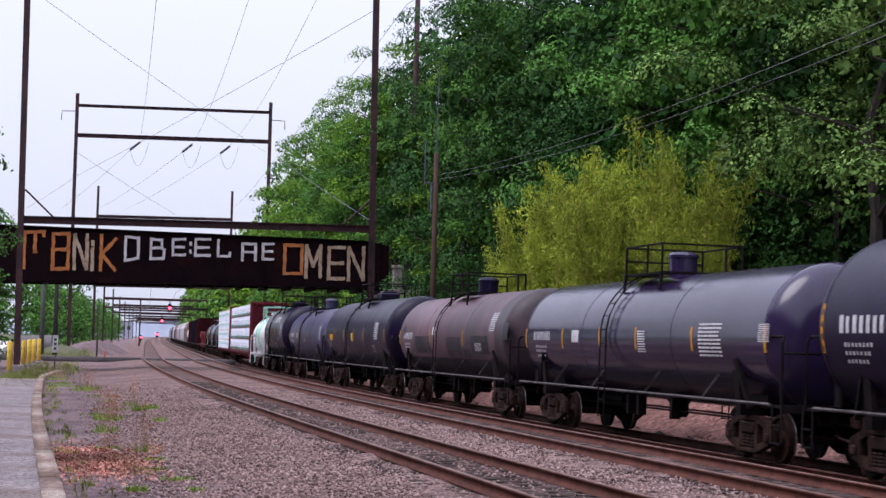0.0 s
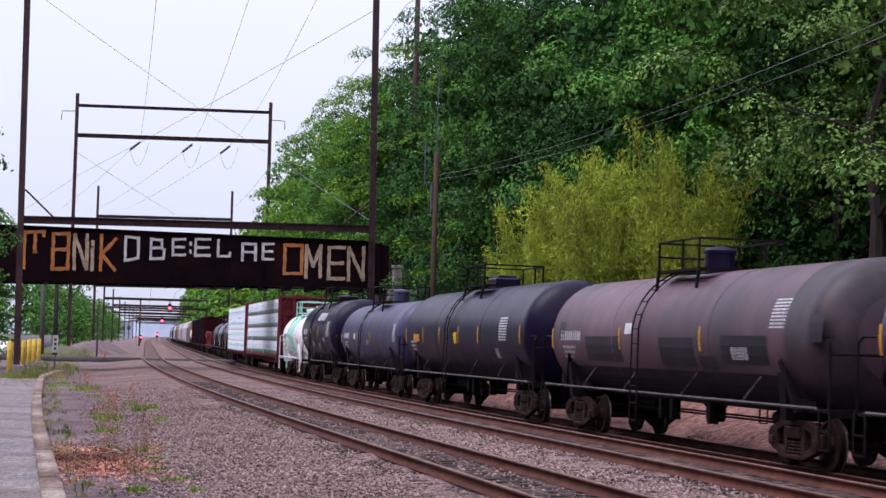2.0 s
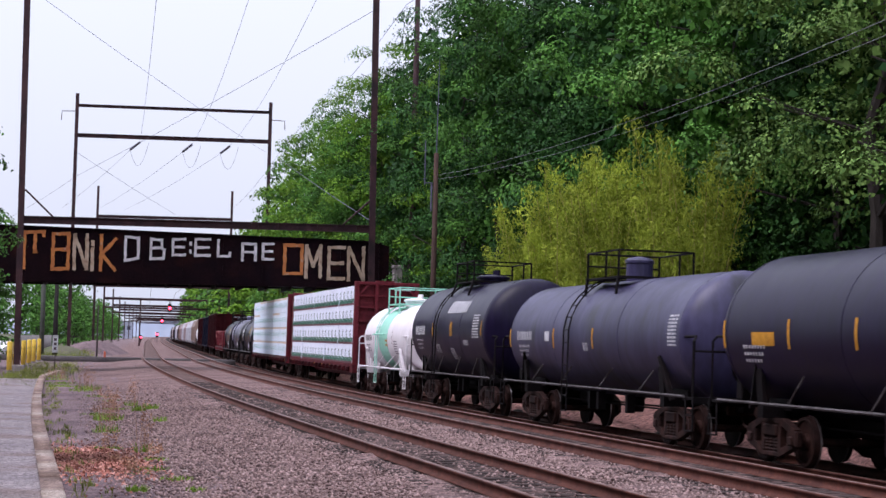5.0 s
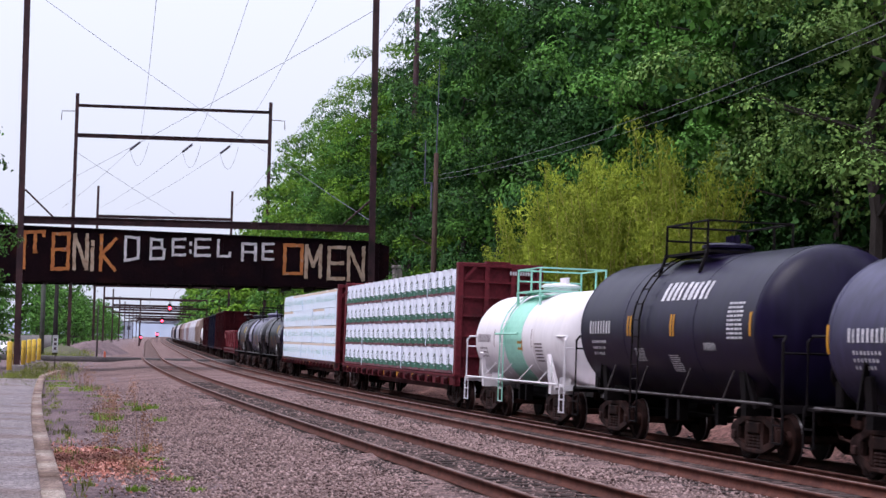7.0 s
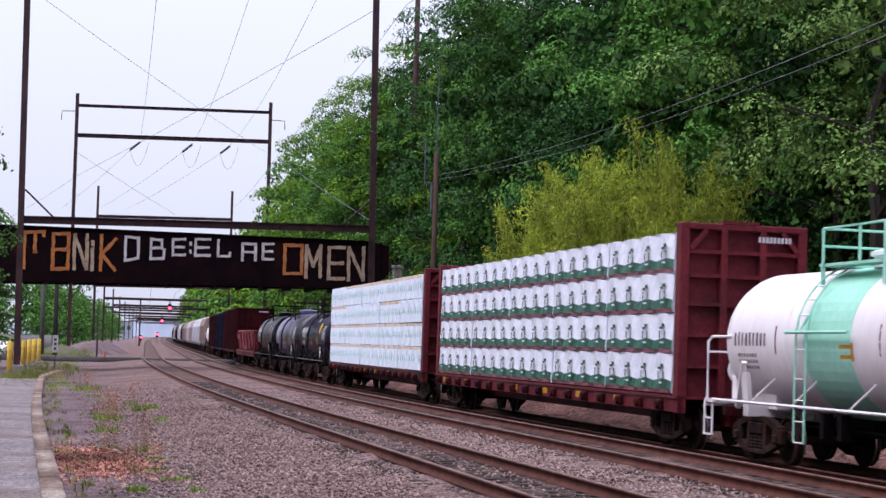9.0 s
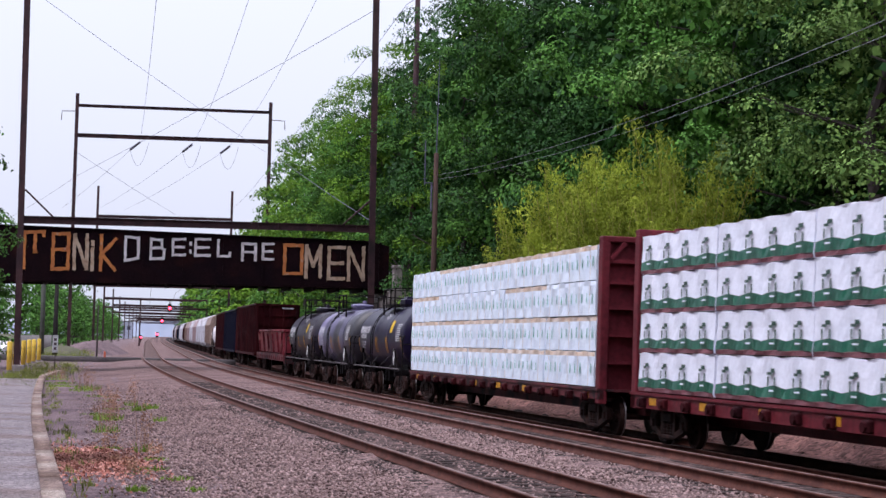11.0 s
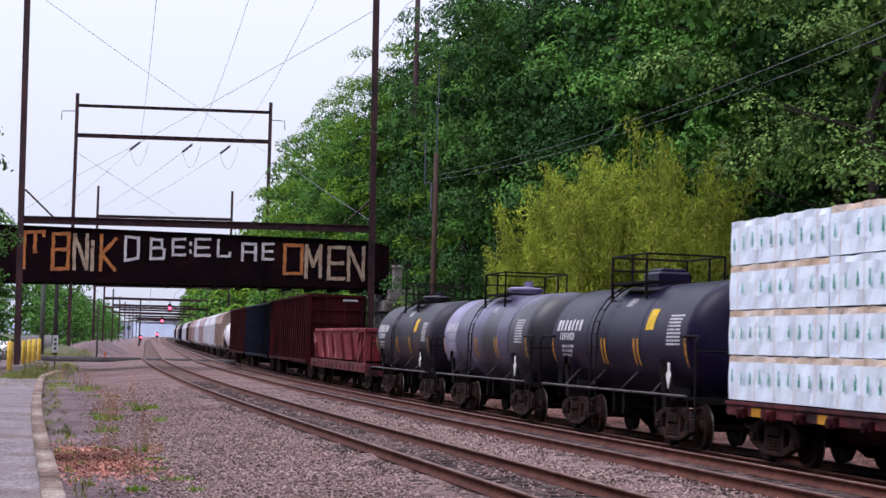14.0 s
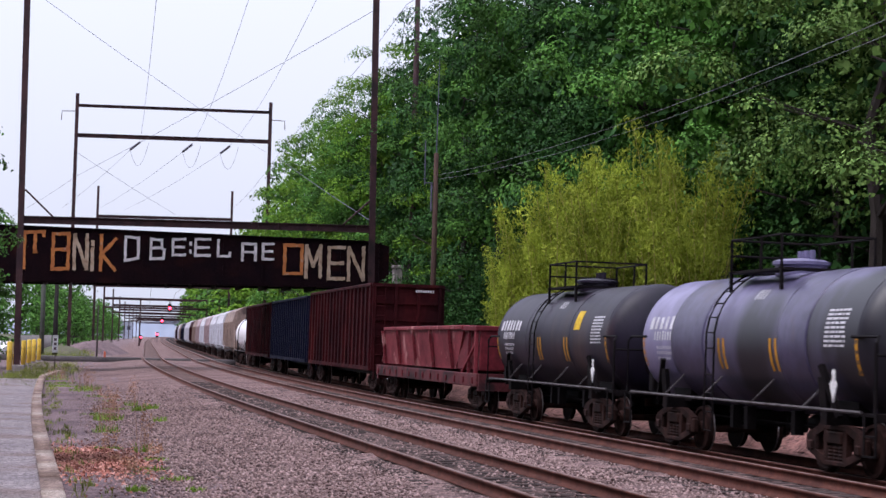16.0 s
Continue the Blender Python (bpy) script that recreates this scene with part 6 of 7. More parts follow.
def make_platform_side():
    pv = new("pavement", strip(np.arange(-40, 66, 2.0), -40.0, lambda s: kerb_line(s) - 0.30, -0.5, -0.31, ASPHALT, "pavement"))
    tagged(pv, "worn grey asphalt pavement with rusty stains", "pavement", kind="structure")
    kb = thing("kerb", Matrix(), "low pinkish concrete kerb with worn edge", "kerb", kind="structure")
    rng = random.Random(12)
    s = -24.0
    while s < 79:
        n = 6.0
        me = strip(np.linspace(s, s + n - 0.01, 5), lambda q: kerb_line(q) - 0.30, lambda q: kerb_line(q), -0.55, -0.285 + rng.uniform(-0.006, 0.006), KERB, "kerb_stone")
        ob = new("kerb_stone", me)
        ob.parent = kb
        s += n
    # yellow bollards in a row beside the column
    for i, (s, off, h) in enumerate(((82.5, -9.1, 1.72), (90.0, -9.1, 1.7), (100.0, -9.05, 1.72), (107.0, -9.0, 1.74), (114.0, -9.0, 1.74), (121.0, -8.95, 1.76))):
        b = thing("bollard", spot(s, off, -0.42), "yellow painted steel bollard with domed top", "bollard", "yellow bollards")
        bm = B()
        lathe(bm, [(-0.1, 0.155), (h - 0.06, 0.155), (h - 0.02, 0.13), (h, 0.07), (h + 0.01, 0.01)], 16, "z")
        part("post", bm, YELLOW, b, smooth=True)
        bm = B()
        lathe(bm, [(-0.1, 0.3), (0.06, 0.3), (0.08, 0.26)], 16, "z")
        part("footing", bm, CONCRETE, b)
    # mile marker
    g = thing("mile_marker", spot(90.5, -6.75, -0.45), "white rectangular trackside marker board on a thin post", "sign")
    bm = B()
    box(bm, -0.17, 0.17, -0.02, 0.02, 1.08, 2.16, bevel=0.01)
    board = part("board", bm, WHITE, g)
    for i in range(3):
        bm = B()
        box(bm, -0.08, 0.08, -0.026, -0.022, 1.25 + i * 0.28, 1.42 + i * 0.28)
        part("lettering", bm, LETTER_DARK, board)
    bm = B()
    bar(bm, (0, 0.03, -0.2), (0, 0.03, 2.1), 0.06, 0.03)
    part("post", bm, POLE_GREY, g)
    # posts and poles
    for s, off, z0, z1, r, m, nm, lab in ((134, -9.45, -0.6, 10.2, 0.2, POSTGREEN, "steel_post", "plain grey-green steel post"),
                                          (133.5, -8.3, -0.6, 6.6, 0.2, POLE_DARK, "utility_pole", "dark creosoted wooden pole"),
                                          (128, -4.6, -0.5, 4.25, 0.06, POLE_GREY, "marker_post", "thin grey trackside marker post"),
                                          (122.5, -3.85, -0.5, 0.45, 0.09, ORANGE, "marker_stake", "short orange marker stake"),
                                          (63.5, 11.75, -0.3, 11.2, 0.14, POLE_BROWN, "utility_pole", "weathered brown wooden utility pole with antennas"),
                                          (96.5, 16.6, 0.0, 26.0, 0.22, RUST, "steel_column", "tall rust-red steel column among the trees")):
        t = thing(nm, spot(s, off), lab, "pole")
        bm = B()
        lathe(bm, [(z0, r * 1.1), (z0 + (z1 - z0) * 0.5, r), (z1 - 0.02, r * 0.8), (z1, r * 0.6)], 12, "z")
        part("shaft", bm, m, t, smooth=True)
        if nm == "utility_pole" and r == 0.14 and off > 0:
            bm = B()
            rod(bm, (0, 0, z1 - 0.4), (0.05, 0, 16.0), 0.035, 6, 0.015)
            part("whip_antenna", bm, WIRE, t)
            bm = B()
            rod(bm, (-0.55, 0, 9.6), (-0.55, 0, 11.8), 0.03, 6)
            for z in (9.9, 10.6, 11.3):
                rod(bm, (-0.65, 0, z), (-0.45, 0, z), 0.02, 5)
            rod(bm, (-0.55, 0, 9.7), (0, 0, 9.7), 0.025, 5)
            rod(bm, (-0.2, 0, 8.3), (-0.2, 0, 9.7), 0.05, 6)
            part("side_antenna", bm, WIRE, t)
    # crossing: a low asphalt hump over the tracks
    cr = thing("track_crossing", Matrix(), "low dark asphalt hump crossing the tracks", "crossing", kind="structure")
    for o0, o1 in ((-13.0, -0.95), (-0.6, 0.6), (0.95, 3.0), (3.3, 4.5), (4.85, 6.6)):
        ob = new("slab", strip(np.linspace(121.5, 126.0, 4), o0, o1, -0.6, -0.03, CROSS, "slab"))
        ob.parent = cr
    # low wall and grey bank behind the bollards
    w = new("low_wall", strip(np.arange(140, 200, 5.0), -12.2, -11.8, -0.6, 1.5, WALLGREY, "low_wall"))
    tagged(w, "low grey-beige concrete wall beside the road", "wall", kind="structure")
    pile = mound(spot(176, -6.2, -0.45), 4.2, 14, 1.5, DIRT, "gravel_mound", "low heap of dark grey gravel")
    pile = mound(spot(150, -8.6, -0.45), 3.0, 12, 1.1, GRASS_SOIL, "grassy_mound", "low mound of dry grass and weeds")


POSTGREEN = mat("grey_green_post", (0.10, 0.105, 0.09), (0.075, 0.08, 0.07), 2, 0.7)
POLE_DARK = mat("creosoted_pole", (0.022, 0.019, 0.02), (0.032, 0.026, 0.026), 2, 0.85, stretch=(4, 4, 0.5))
POLE_BROWN = mat("brown_pole", (0.085, 0.05, 0.04), (0.055, 0.034, 0.03), 2, 0.85, stretch=(4, 4, 0.5))
ORANGE = mat("orange_marker_paint", (0.45, 0.09, 0.04), (0.35, 0.08, 0.05), 4, 0.6)
CROSS = mat("dark_crossing_asphalt", (0.09, 0.075, 0.077), (0.06, 0.052, 0.054), 1, 0.9, bump=0.01, bscale=20)
WALLGREY = mat("pale_concrete_wall", (0.27, 0.245, 0.235), (0.21, 0.19, 0.185), 0.8, 0.9)
HAZEWALL = mat("grey_cladding", (0.085, 0.095, 0.085), (0.06, 0.068, 0.06), 0.6, 0.8, stretch=(3, 3, 0.3))
WEED_GREEN = leaf_mat("weed_leaves", (0.10, 0.19, 0.02), (0.24, 0.34, 0.055), 0.25)
WEED_DRY = leaf_mat("dry_weed", (0.34, 0.17, 0.11), (0.50, 0.30, 0.20), 0.2)
LITTER = leaf_mat("dead_leaves", (0.25, 0.08, 0.058), (0.56, 0.28, 0.22), 0.1)
GRASS = leaf_mat("short_grass", (0.10, 0.13, 0.025), (0.22, 0.24, 0.06), 0.2)


def mound(m, rx, ry, h, material, name, label):
    V, F = [], []
    nx = 18
    rng = np.random.default_rng(len(name))
    for i in range(nx + 1):
        for j in range(nx + 1):
            u, v = i / nx * 2 - 1, j / nx * 2 - 1
            d = math.hypot(u, v)
            z = h * max(0.0, 1 - d * d) ** 1.2 + rng.normal(0, 0.04) * (d < 0.95) - (0.08 if d >= 0.95 else 0)
            V.append((u * rx, v * ry, z))
    for i in range(nx):
        for j in range(nx):
            a = i * (nx + 1) + j
            F.append((a, a + nx + 1, a + nx + 2, a + 1))
    ob = new(name, arrays(name, V, F, material, True))
    ob.matrix_basis = m
    return tagged(ob, label, "heap")


def blades(rng, n, r, h, w, spread=0.5):
    """Grass blades as thin bent triangles-with-tip quads round a root."""
    V = []
    for _ in range(n):
        a, d = rng.uniform(0, 6.28), r * math.sqrt(rng.uniform(0, 1))
        b = np.array([math.cos(a) * d, math.sin(a) * d, -0.02])
        hh = h * rng.uniform(0.45, 1.1)
        la, ll = rng.uniform(0, 6.28), hh * rng.uniform(0.1, spread)
        tip = b + np.array([math.cos(la) * ll, math.sin(la) * ll, hh])
        side = np.array([-math.sin(la), math.cos(la), 0]) * w
        mid = (b + tip) / 2 + np.array([0, 0, hh * 0.12])
        V += [b - side, b + side, mid + side * 0.8, mid - side * 0.8, mid - side * 0.8, mid + side * 0.8, tip + side * 0.1, tip - side * 0.1]
    return np.array(V), np.arange(len(V)).reshape(-1, 4)


def weed(s, off, h, r, n, dry, seed, label):
    rng = np.random.default_rng(seed)
    t = thing("weed", spot(s, off, float(ground_z(s, off) - rise(s))), label, "weed", "trackside weeds")
    V, F = blades(rng, n, r, h * (0.2 if dry else 0.5), 0.011, 1.1)
    ob = new("leaves", arrays("leaves", V, F, WEED_GREEN))
    ob.parent = t
    if dry:
        h *= 0.8
        V, F = blades(rng, dry, r * 0.75, h, 0.0035, 0.3)
        q = np.concatenate([rng.normal(0, 1, (40, 3)) * np.array([0.05, 0.05, h * 0.2]) + np.array([rng.normal(0, r * 0.4), rng.normal(0, r * 0.4), h * rng.uniform(0.4, 0.8)]) for _ in range(max(3, dry // 6))])
        V2, F2 = leaf_quads(q, 0.05, rng, 0.1, 0.6)
        ob = new("seed_head", arrays("seed_head", np.concatenate([V, V2]), np.concatenate([F, F2 + len(V)]), WEED_DRY))
        ob.parent = t
        tagged(ob, "dry reddish-brown seed stalks", kind="stuff")


def make_weeds():
    rng = random.Random(3)
    for s, off, h, r, n, dry in ((14.2, -5.1, 0.42, 0.32, 150, 4), (26.0, -4.65, 1.05, 0.4, 130, 66), (20.0, -4.9, 1.15, 0.3, 70, 72), (35.5, -3.65, 1.0, 0.25, 60, 54), (11.2, -4.4, 0.42, 0.24, 150, 6), (13.2, -4.5, 1.15, 0.16, 30, 60), (31.5, -3.6, 0.4, 0.22, 110, 0), (32.5, -3.2, 0.4, 0.22, 110, 0), (25.0, -3.4, 0.32, 0.2, 70, 0),
                                 (29.0, -4.8, 0.5, 0.5, 150, 6), (33.0, -4.2, 0.45, 0.4, 120, 6), (52.2, -4.75, 1.35, 0.55, 120, 96), (50.0, -5.0, 1.1, 0.5, 90, 60), (67, -6.15, 0.6, 0.6, 160, 15), (55.8, -5.7, 0.7, 0.7, 170, 30), (44.0, -4.5, 0.5, 0.5, 110, 8), (40.0, -4.2, 0.4, 0.5, 110, 3),
                                 (8.2, -4.9, 0.26, 0.3, 110, 3), (5.0, -5.05, 0.24, 0.16, 90, 0), (5.0, -4.25, 0.2, 0.14, 70, 0), (7.0, -4.35, 0.18, 0.28, 90, 0), (9.5, -5.1, 0.25, 0.35, 110, 6), (8.8, -4.6, 0.2, 0.3, 90, 0), (60, -5.9, 0.8, 0.8, 160, 24), (72, -6.4, 0.7, 0.8, 160, 20)):
        weed(s, off, h, r, n, dry // 3, int(s * 10), "tuft of green weed with dry reddish stalks" if dry else "low tuft of fresh green weed")
    # grass verge past the end of the asphalt, and along the kerb
    R = np.random.default_rng(8)
    Vs, Fs, base = [], [], 0

    def add(s, off, n, r, h):
        nonlocal base
        V, F = blades(R, n, r, h, 0.01, 0.8)
        x, y = on_line(s, off)
        Vs.append(V + np.array([float(x), float(y), ground_z(s, off) + 0.01]))
        Fs.append(F + base)
        base += len(V)
    for _ in range(200):
        s = R.uniform(52, 78)
        add(s, -R.uniform(6.9, 10.5), 14, 0.35, 0.2)
    for _ in range(130):
        s = R.uniform(66, 110)
        add(s, -R.uniform(5.4, 8.5), 14, 0.5, 0.3)
    for _ in range(90):
        s = R.uniform(3, 60)
        add(s, kerb_line(s) + R.uniform(0.02, 0.6), 8, 0.12, 0.14)
    for _ in range(70):
        s = R.uniform(130, 170)
        add(s, -R.uniform(6, 10), 40, 0.9, 0.7)
    tagged(new("grass", arrays("grass", np.concatenate(Vs), np.concatenate(Fs), GRASS)), "patchy short green grass along the verge", "grass", kind="stuff")
    # dead leaves blown against the kerb
    n = 5200
    s = R.normal(11.0, 2.0, n)
    off = np.where(R.uniform(0, 1, n) < 0.6, R.uniform(-6.15, -5.0, n), -5.0 + R.normal(0, 0.5, n))
    ok = (off < -4.3) & (off > -6.15) & (s > -1)
    s, off = s[ok], off[ok]
    x, y = on_line(s, off)
    z = np.array([ground_z(a, b) for a, b in zip(s, off)]) + R.uniform(0.005, 0.05, len(s))
    V, F = leaf_quads(np.stack([x, y, z], -1), 0.062, R, 1.2, 0.7)
    tagged(new("leaf_litter", arrays("leaf_litter", V, F, LITTER)), "reddish-brown dead leaves drifted along the kerb", "leaves", kind="stuff")


def make_stones():
    """Loose crushed stone on the shoulder near the camera."""
    R = np.random.default_rng(5)
    n = 46000
    s = R.uniform(-1.5, 1, n) * 0 + np.abs(R.normal(0, 22, n)) - 1.0
    off = np.where(R.uniform(0, 1, n) < 0.62, R.uniform(-5.4, -0.9, n), np.where(R.uniform(0, 1, n) < 0.9, R.uniform(0.85, 3.1, n), R.uniform(-0.65, 0.65, n)))
    edge = (off < -4.2) & (R.uniform(0, 1, n) < (-4.2 - off) / 1.3)
    keep = ~edge & (s < 60) & ~(((np.abs(off) > 0.85) & (np.abs(off) < 1.4) | (np.abs(off - 3.9) > 0.85) & (np.abs(off - 3.9) < 1.4)) & (R.uniform(0, 1, n) < 0.4))
    s, off = s[keep], off[keep]
    n = len(s)
    x, y = on_line(s, off)
    z = np.interp(off, _po, _pz) + rise(s) - np.where(np.abs(off) < 0.7, 0.010, 0.0)
    sz = R.uniform(0.014, 0.036, n) * (1 + 0.5 * (R.uniform(0, 1, n) < 0.08))
    # a rough six-cornered lump: an octahedron pulled about
    o = np.array([(1, 0, 0), (-1, 0, 0), (0, 1, 0), (0, -1, 0), (0, 0, 1), (0, 0, -1)], float)
    V = o[None] * R.uniform(0.6, 1.25, (n, 6, 1)) + R.normal(0, 0.18, (n, 6, 3))
    a = R.uniform(0, 6.28, n)
    ca, sa = np.cos(a)[:, None], np.sin(a)[:, None]
    V = np.stack([V[..., 0] * ca - V[..., 1] * sa, V[..., 0] * sa + V[..., 1] * ca, V[..., 2] * 0.75], -1) * sz[:, None, None]
    V += np.stack([x, y, z + sz * 0.3], -1)[:, None, :]
    f = np.array([(0, 2, 4), (2, 1, 4), (1, 3, 4), (3, 0, 4), (2, 0, 5), (1, 2, 5), (3, 1, 5), (0, 3, 5)])
    F = (f[None] + 6 * np.arange(n)[:, None, None]).reshape(-1, 3)
    tagged(new("crushed_stone", arrays("crushed_stone", V.reshape(-1, 3), F, STONE_VAR)), "loose pinkish-grey crushed stone ballast", "ballast", kind="stuff")
    # a few larger stones and scraps
    for s, off, r in ((39.5, 3.55, 0.11), (8.5, -4.1, 0.06), (6.8, -4.7, 0.08), (13.5, -5.0, 0.08), (11.2, -4.2, 0.06), (5.5, -5.2, 0.07), (17.5, -5.4, 0.07), (43, 2.6, 0.06)):
        bm = B()
        bmesh.ops.create_icosphere(bm, subdivisions=1, radius=r)
        for v in bm.verts:
            v.co *= R.uniform(0.75, 1.2)
            v.co.z *= 0.5
        x, y = on_line(s, off)
        ob = part("stone", bm, PALE_STONE)
        ob.matrix_basis = pose(float(x), float(y), ground_z(s, off) + r * 0.2)
        tagged(ob, "pale flat stone lying on the ballast", "stone", "loose stones")


STONE_VAR = leaf_mat("crushed_stone_mix", (0.075, 0.049, 0.047), (0.345, 0.238, 0.224), 0.0, 0.5, 0.12)
PALE_STONE = mat("pale_stone", (0.36, 0.29, 0.28), (0.27, 0.21, 0.2), 4, 0.9)


# ---- overhead wires ----
def wire(name, pts, r=0.018, sag=0.0, label="thin grey overhead line wire", mt=None):
    cu = bpy.data.curves.new(name, "CURVE")
    cu.dimensions, cu.bevel_depth, cu.bevel_resolution = "3D", r, 1
    out = []
    for a, b in zip(pts, pts[1:]):
        a, b = Vector(a), Vector(b)
        for i in range(12):
            f = i / 12
            p = a.lerp(b, f)
            p.z -= sag * 4 * f * (1 - f)
            out.append(p)
    out.append(Vector(pts[-1]))
    sp = cu.splines.new("POLY")
    sp.points.add(len(out) - 1)
    for q, p in zip(sp.points, out):
        q.co = (*p, 1)
    cu.materials.append(mt or WIRE)
    return tagged(new(name, cu), label, "wire", "overhead wires")


def L3(s, off, z):
    x, y = on_line(s, off)
    return (float(x), float(y), z + float(rise(s)))


def make_wires():
    for o0, o1, zt in ((-1.4, -1.9, 22.35), (4.2, 3.6, 22.65), (8.4, 7.6, 22.95)):
        wire("feeder_wire", [L3(-10, o0, 23.2), L3(86.5, o0, zt), L3(166, o1, 22.3)], 0.014, 0.9)
        # strain insulator and the slack jumper under it
        ins = thing("strain_insulator", Matrix(), "dark brown strain insulator on the feeder wire", "insulator", "strain insulators")
        bm = B()
        a, b = Vector(L3(166, o1, 22.25)), Vector(L3(166.6, o1 - 1.0, 21.45))
        rod(bm, a, b, 0.07, 8)
        for i in range(9):
            p = a.lerp(b, (i + 0.5) / 9)
            d = (b - a).normalized() * 0.03
            rod(bm, p - d, p + d, 0.14, 10)
        part("discs", bm, INSUL, ins)
        wire("jumper_wire", [L3(166.6, o1 - 1.0, 21.4), L3(166.2, o1 + 0.9, 22.2)], 0.016, 2.0, "slack jumper wire under the gantry beam")
        wire("feeder_wire", [L3(166.6, o1 - 1.0, 21.45), L3(252, o1 - 12.0, 21.0)], 0.014, 0.3)
    wire("span_wire", [L3(87, -8.0, 22.0), L3(164.5, 11.3, 21.6)], 0.014, 0.2)
    wire("span_wire", [L3(87, 12.1, 22.6), L3(167, -8.2, 18.6), L3(252, -22, 19.0)], 0.016, 0.2)
    wire("signal_wire", [L3(60, 14.6, 24.6), L3(90.5, 14.8, 23.8), L3(162, 13.6, 23.0), L3(250, 11.9, 21.6)], 0.017, 0.8)
    wire("span_wire", [L3(167, -8.5, 21.0), L3(248, 3.3, 20.3)], 0.018, 0.1)
    wire("span_wire", [L3(130.5, 10.6, 17.3), L3(87, 12.2, 9.4)], 0.025, 0.1)
    wire("telephone_wire", [L3(63.5, 11.8, 10.1), L3(10, 10.5, 8.85)], 0.007, 0.5, mt=WIRE_PALE)
    wire("telephone_wire", [L3(63.5, 11.8, 9.9), L3(10, 10.8, 8.65)], 0.006, 0.55, mt=WIRE_PALE)
    for o in (0.0, 3.9, 7.9):
        wire("contact_wire", [L3(168, o, 8.5), L3(255, o, 8.5), L3(340, o, 8.2), L3(425, o, 8.0)], 0.018, 0.4)
    wire("knee_brace", [L3(85.5, -8.7, 10.3), L3(85.5, -6.9, 8.6)], 0.06, 0.0, "steel knee brace between column and beam", mt=RUST)
    wire("knee_brace", [L3(85.5, 12.1, 10.6), L3(85.5, 10.2, 8.8)], 0.06, 0.0, "steel knee brace between column and beam", mt=RUST)


# ---- the far end of the line ----
def make_distance():
    red = glow("red_signal_lamp", (1.0, 0.03, 0.06), 12.0)
    for s, off, z, r in ((283.5, 3.4, 6.45, 0.25), (385, 2.9, 5.0, 0.28), (406.5, -1.9, 1.1, 0.26), (405.5, 2.0, 1.9, 0.26)):
        t = thing("signal_light", spot(s, off), "lit red railway signal lamp on a dark mast", "signal", "red signals")
        bm = B()
        bmesh.ops.create_uvsphere(bm, u_segments=12, v_segments=8, radius=r, matrix=pose(0, -0.35, z))
        part("lamp", bm, red, t)
        bm = B()
        box(bm, -0.3, 0.3, -0.2, 0.1, z - 0.7, z + 0.5 + 0.3 * (z > 3), bevel=0.05)
        part("housing", bm, UNDER, t)
        bm = B()
        if z > 3:
            bar(bm, (0, 0, z + 0.8), (0, 0, z + 1.6), 0.12, 0.12)
            bar(bm, (-5.0, 0, z + 1.5), (8.5, 0, z + 1.5), 0.25, 0.25)
            for x in (-5.0, 8.5):
                bar(bm, (x, 0, -0.4), (x, 0, z + 1.5), 0.25, 0.25)
        else:
            bar(bm, (0, 0, -0.4), (0, 0, z - 0.7), 0.14, 0.14)
        part("mast", bm, RUST, t)
    # hazy ridge and town blocks at the end of the line
    rng = random.Random(2)
    V, F = [], []
    n = 90
    for i in range(n + 1):
        x = -900 + i * 20.0
        z = 12 + 3 * math.sin(i * 0.21) + 2 * math.sin(i * 0.53 + 1) + rng.uniform(-1, 1)
        V += [(x, 1330 + rng.uniform(-8, 8), -2), (x, 1345, z)]
    for i in range(n):
        F.append((2 * i, 2 * i + 2, 2 * i + 3, 2 * i + 1))
    tagged(new("backdrop", arrays("backdrop", V, F, HAZE, True)), "blue-grey hazy wooded ridge on the horizon", "hills", kind="structure")
    for s, off, w, h in ((760, -13, 7, 7),):
        b = thing("distant_building", spot(s, off), "pale hazy flat-roofed building far down the line", "building", "distant buildings")
        bm = B()
        box(bm, -w / 2, w / 2, -6, 6, -0.6, h)
        wl_ = part("wall", bm, HAZEWALL2, b)
        bm = B()
        box(bm, -w / 2 - 0.2, w / 2 + 0.2, -6.2, 6.2, h, h + 0.4)
        part("roof", bm, HAZEWALL, b)
        for k in range(3):
            bm = B()
            x = -w / 2 + w * (k + 0.5) / 3
            box(bm, x - 0.7, x + 0.7, -6.03, -6.005, h * 0.5, h * 0.5 + 1.6)
            part("window", bm, GLASSY, b)


HAZE = mat("hazy_ridge", (0.29, 0.32, 0.40), (0.22, 0.25, 0.32), 0.02, 1.0, fine=0.05)
HAZEWALL2 = mat("pale_hazy_wall", (0.36, 0.38, 0.46), (0.3, 0.32, 0.4), 0.2, 0.9)
GLASSY = mat("dark_glazing", (0.05, 0.06, 0.09), None, 1, 0.2)


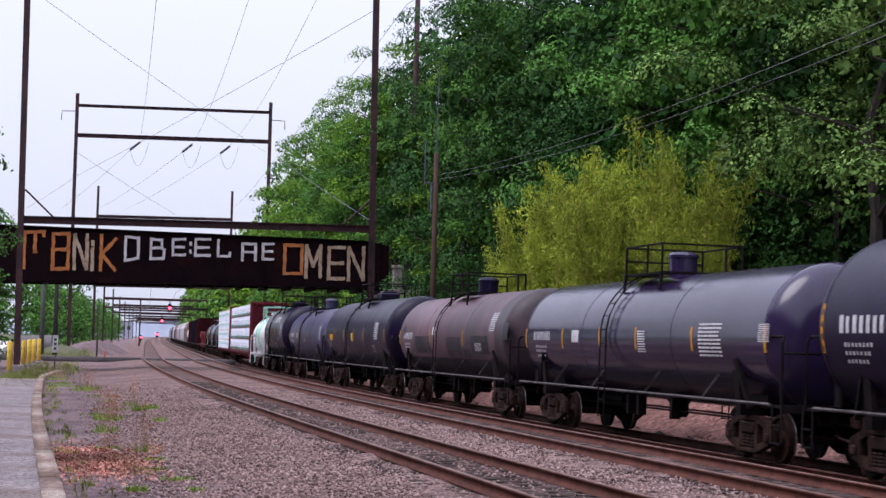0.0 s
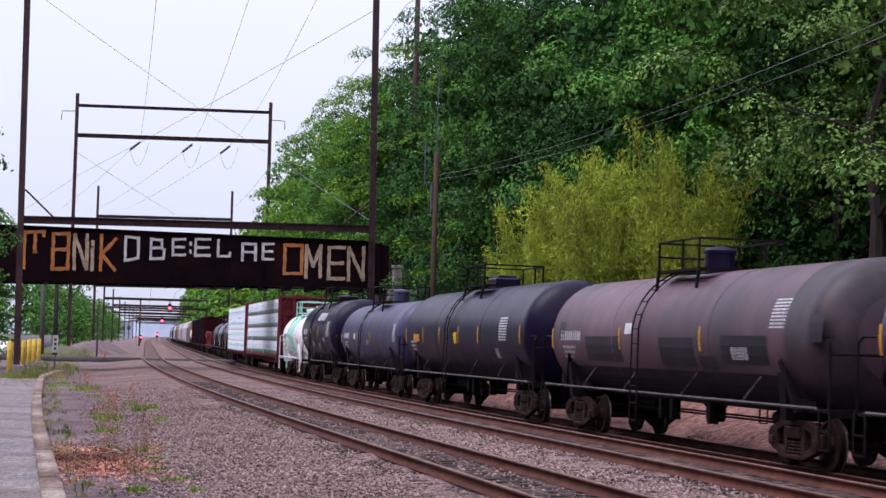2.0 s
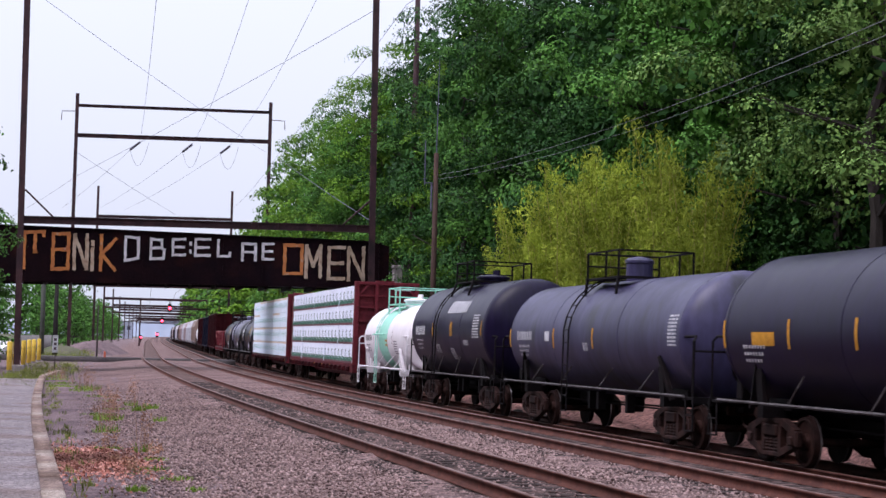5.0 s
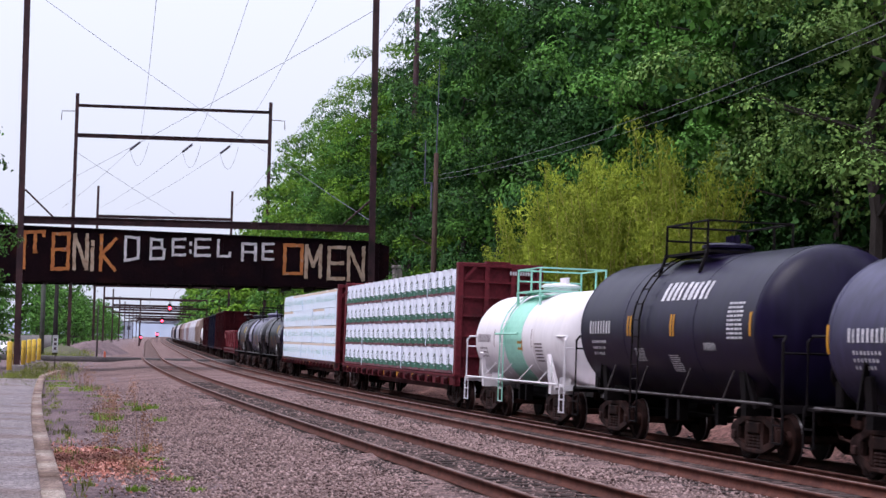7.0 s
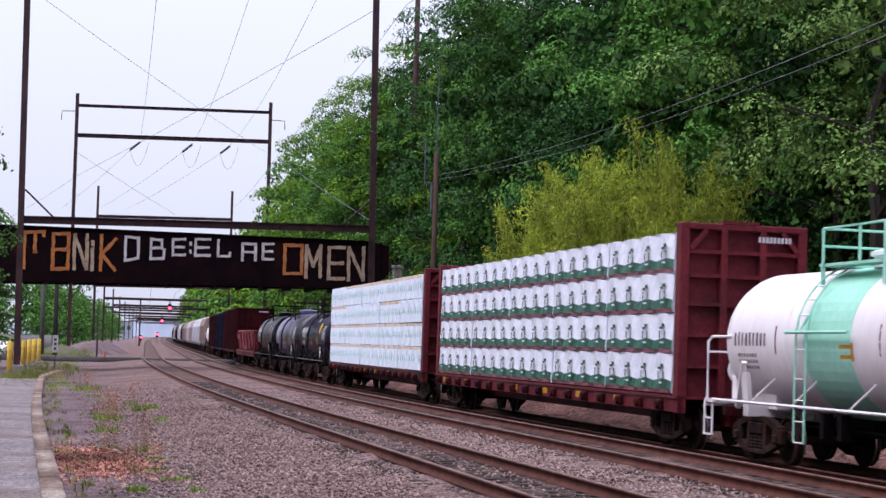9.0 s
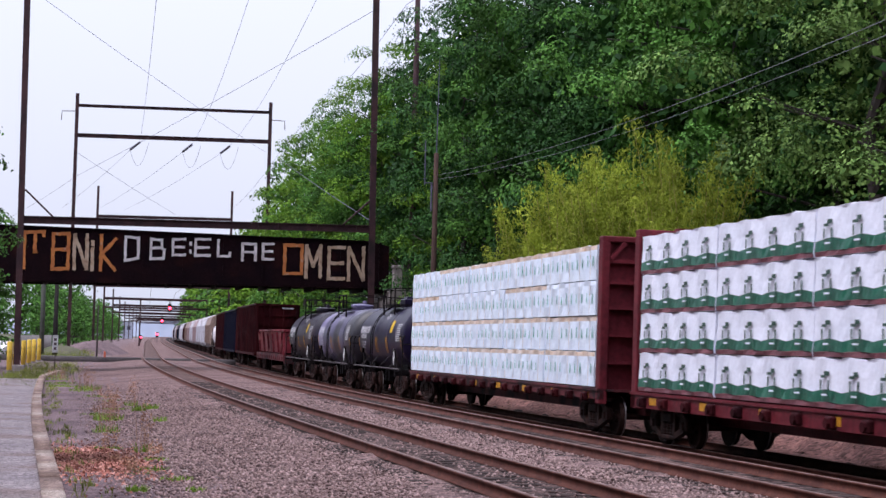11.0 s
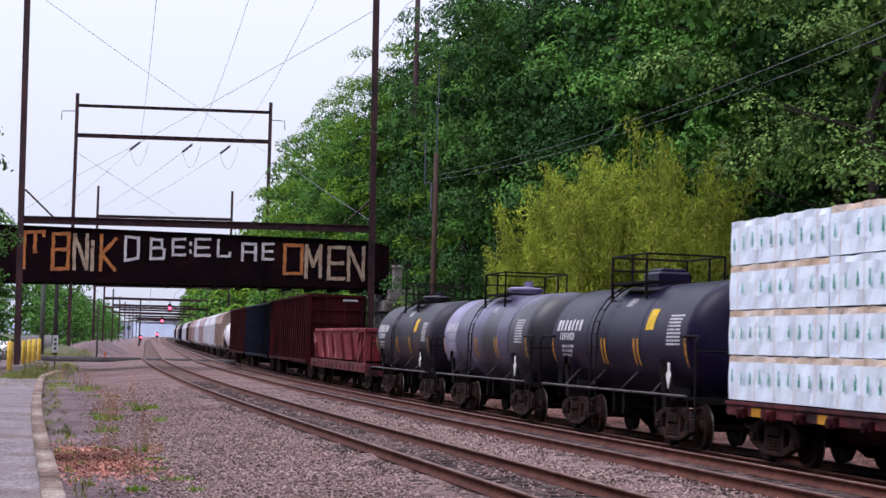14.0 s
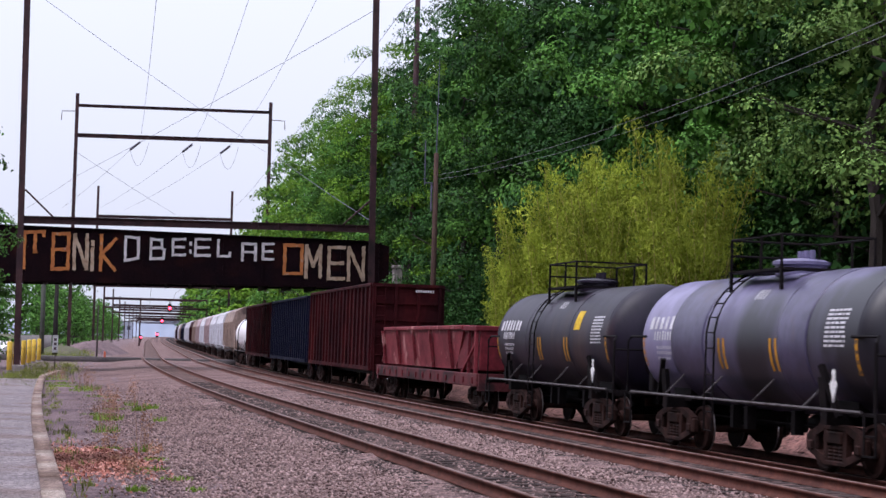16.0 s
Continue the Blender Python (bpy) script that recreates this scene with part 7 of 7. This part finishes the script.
def make_parked_car():
    car = thing("parked_car", spot(134.5, -12.9, -0.42, 80), "white parked car seen in part behind the bollards", "car")
    bm = B()
    prof = [(-2.2, 0.35), (-2.25, 0.75), (-2.1, 0.95), (-1.4, 1.0), (-0.75, 1.42), (0.7, 1.45), (1.4, 1.02), (2.15, 0.92), (2.25, 0.6), (2.2, 0.35)]
    L_, R_ = [], []
    for x, z in prof:
        k = 0.86 if z < 1.2 else 0.68
        L_.append(bm.verts.new((x, -k, z)))
        R_.append(bm.verts.new((x, k, z)))
    n = len(prof)
    for i in range(n):
        bm.faces.new((L_[i], L_[(i + 1) % n], R_[(i + 1) % n], R_[i]))
    bm.faces.new(L_)
    bm.faces.new(R_[::-1])
    bmesh.ops.recalc_face_normals(bm, faces=bm.faces[:])
    body = part("body", bm, WHITE, car)
    for sy in (-1, 1):
        bm = B()
        vs = [bm.verts.new((x, sy * y, z)) for x, y, z in ((-1.25, 0.83, 1.04), (1.2, 0.83, 1.05), (0.62, 0.715, 1.39), (-0.7, 0.715, 1.37))]
        bm.faces.new(vs)
        part("side_window", bm, GLASSY, car)
        for x in (-1.35, 1.35):
            bm = B()
            lathe(bm, [(sy * 0.70, 0.2), (sy * 0.70, 0.32), (sy * 0.88, 0.32), (sy * 0.89, 0.2)], 18, "y")
            bmesh.ops.translate(bm, verts=bm.verts[:], vec=(x, 0, 0.32))
            part("wheel", bm, UNDER, car)


make_platform_side()
make_parked_car()
make_wires()
make_distance()
make_weeds()
make_stones()
make_bridge()
gantry(85.5, -8.82, 12.24, 24.5, ((8.52, 0.44),), True, tilt=0.22)
gantry(168, -8.65, 11.95, 27.4, ((26.12, 0.30), (22.92, 0.42)), tilt=0.2)
gantry(255, -8.6, 12.2, 24.8, ((20.1, 0.45), (9.3, 0.45)), tilt=0.2)
for i, s in enumerate((340, 425, 510, 595, 680, 765, 850)):
    gantry(s, -9.2, 11.7, 13.0 - 0.0 * i, ((9.0, 0.5), (7.2, 0.4)))
make_wood()
for k in range(3):
    make_track(k)
make_train()
motions()
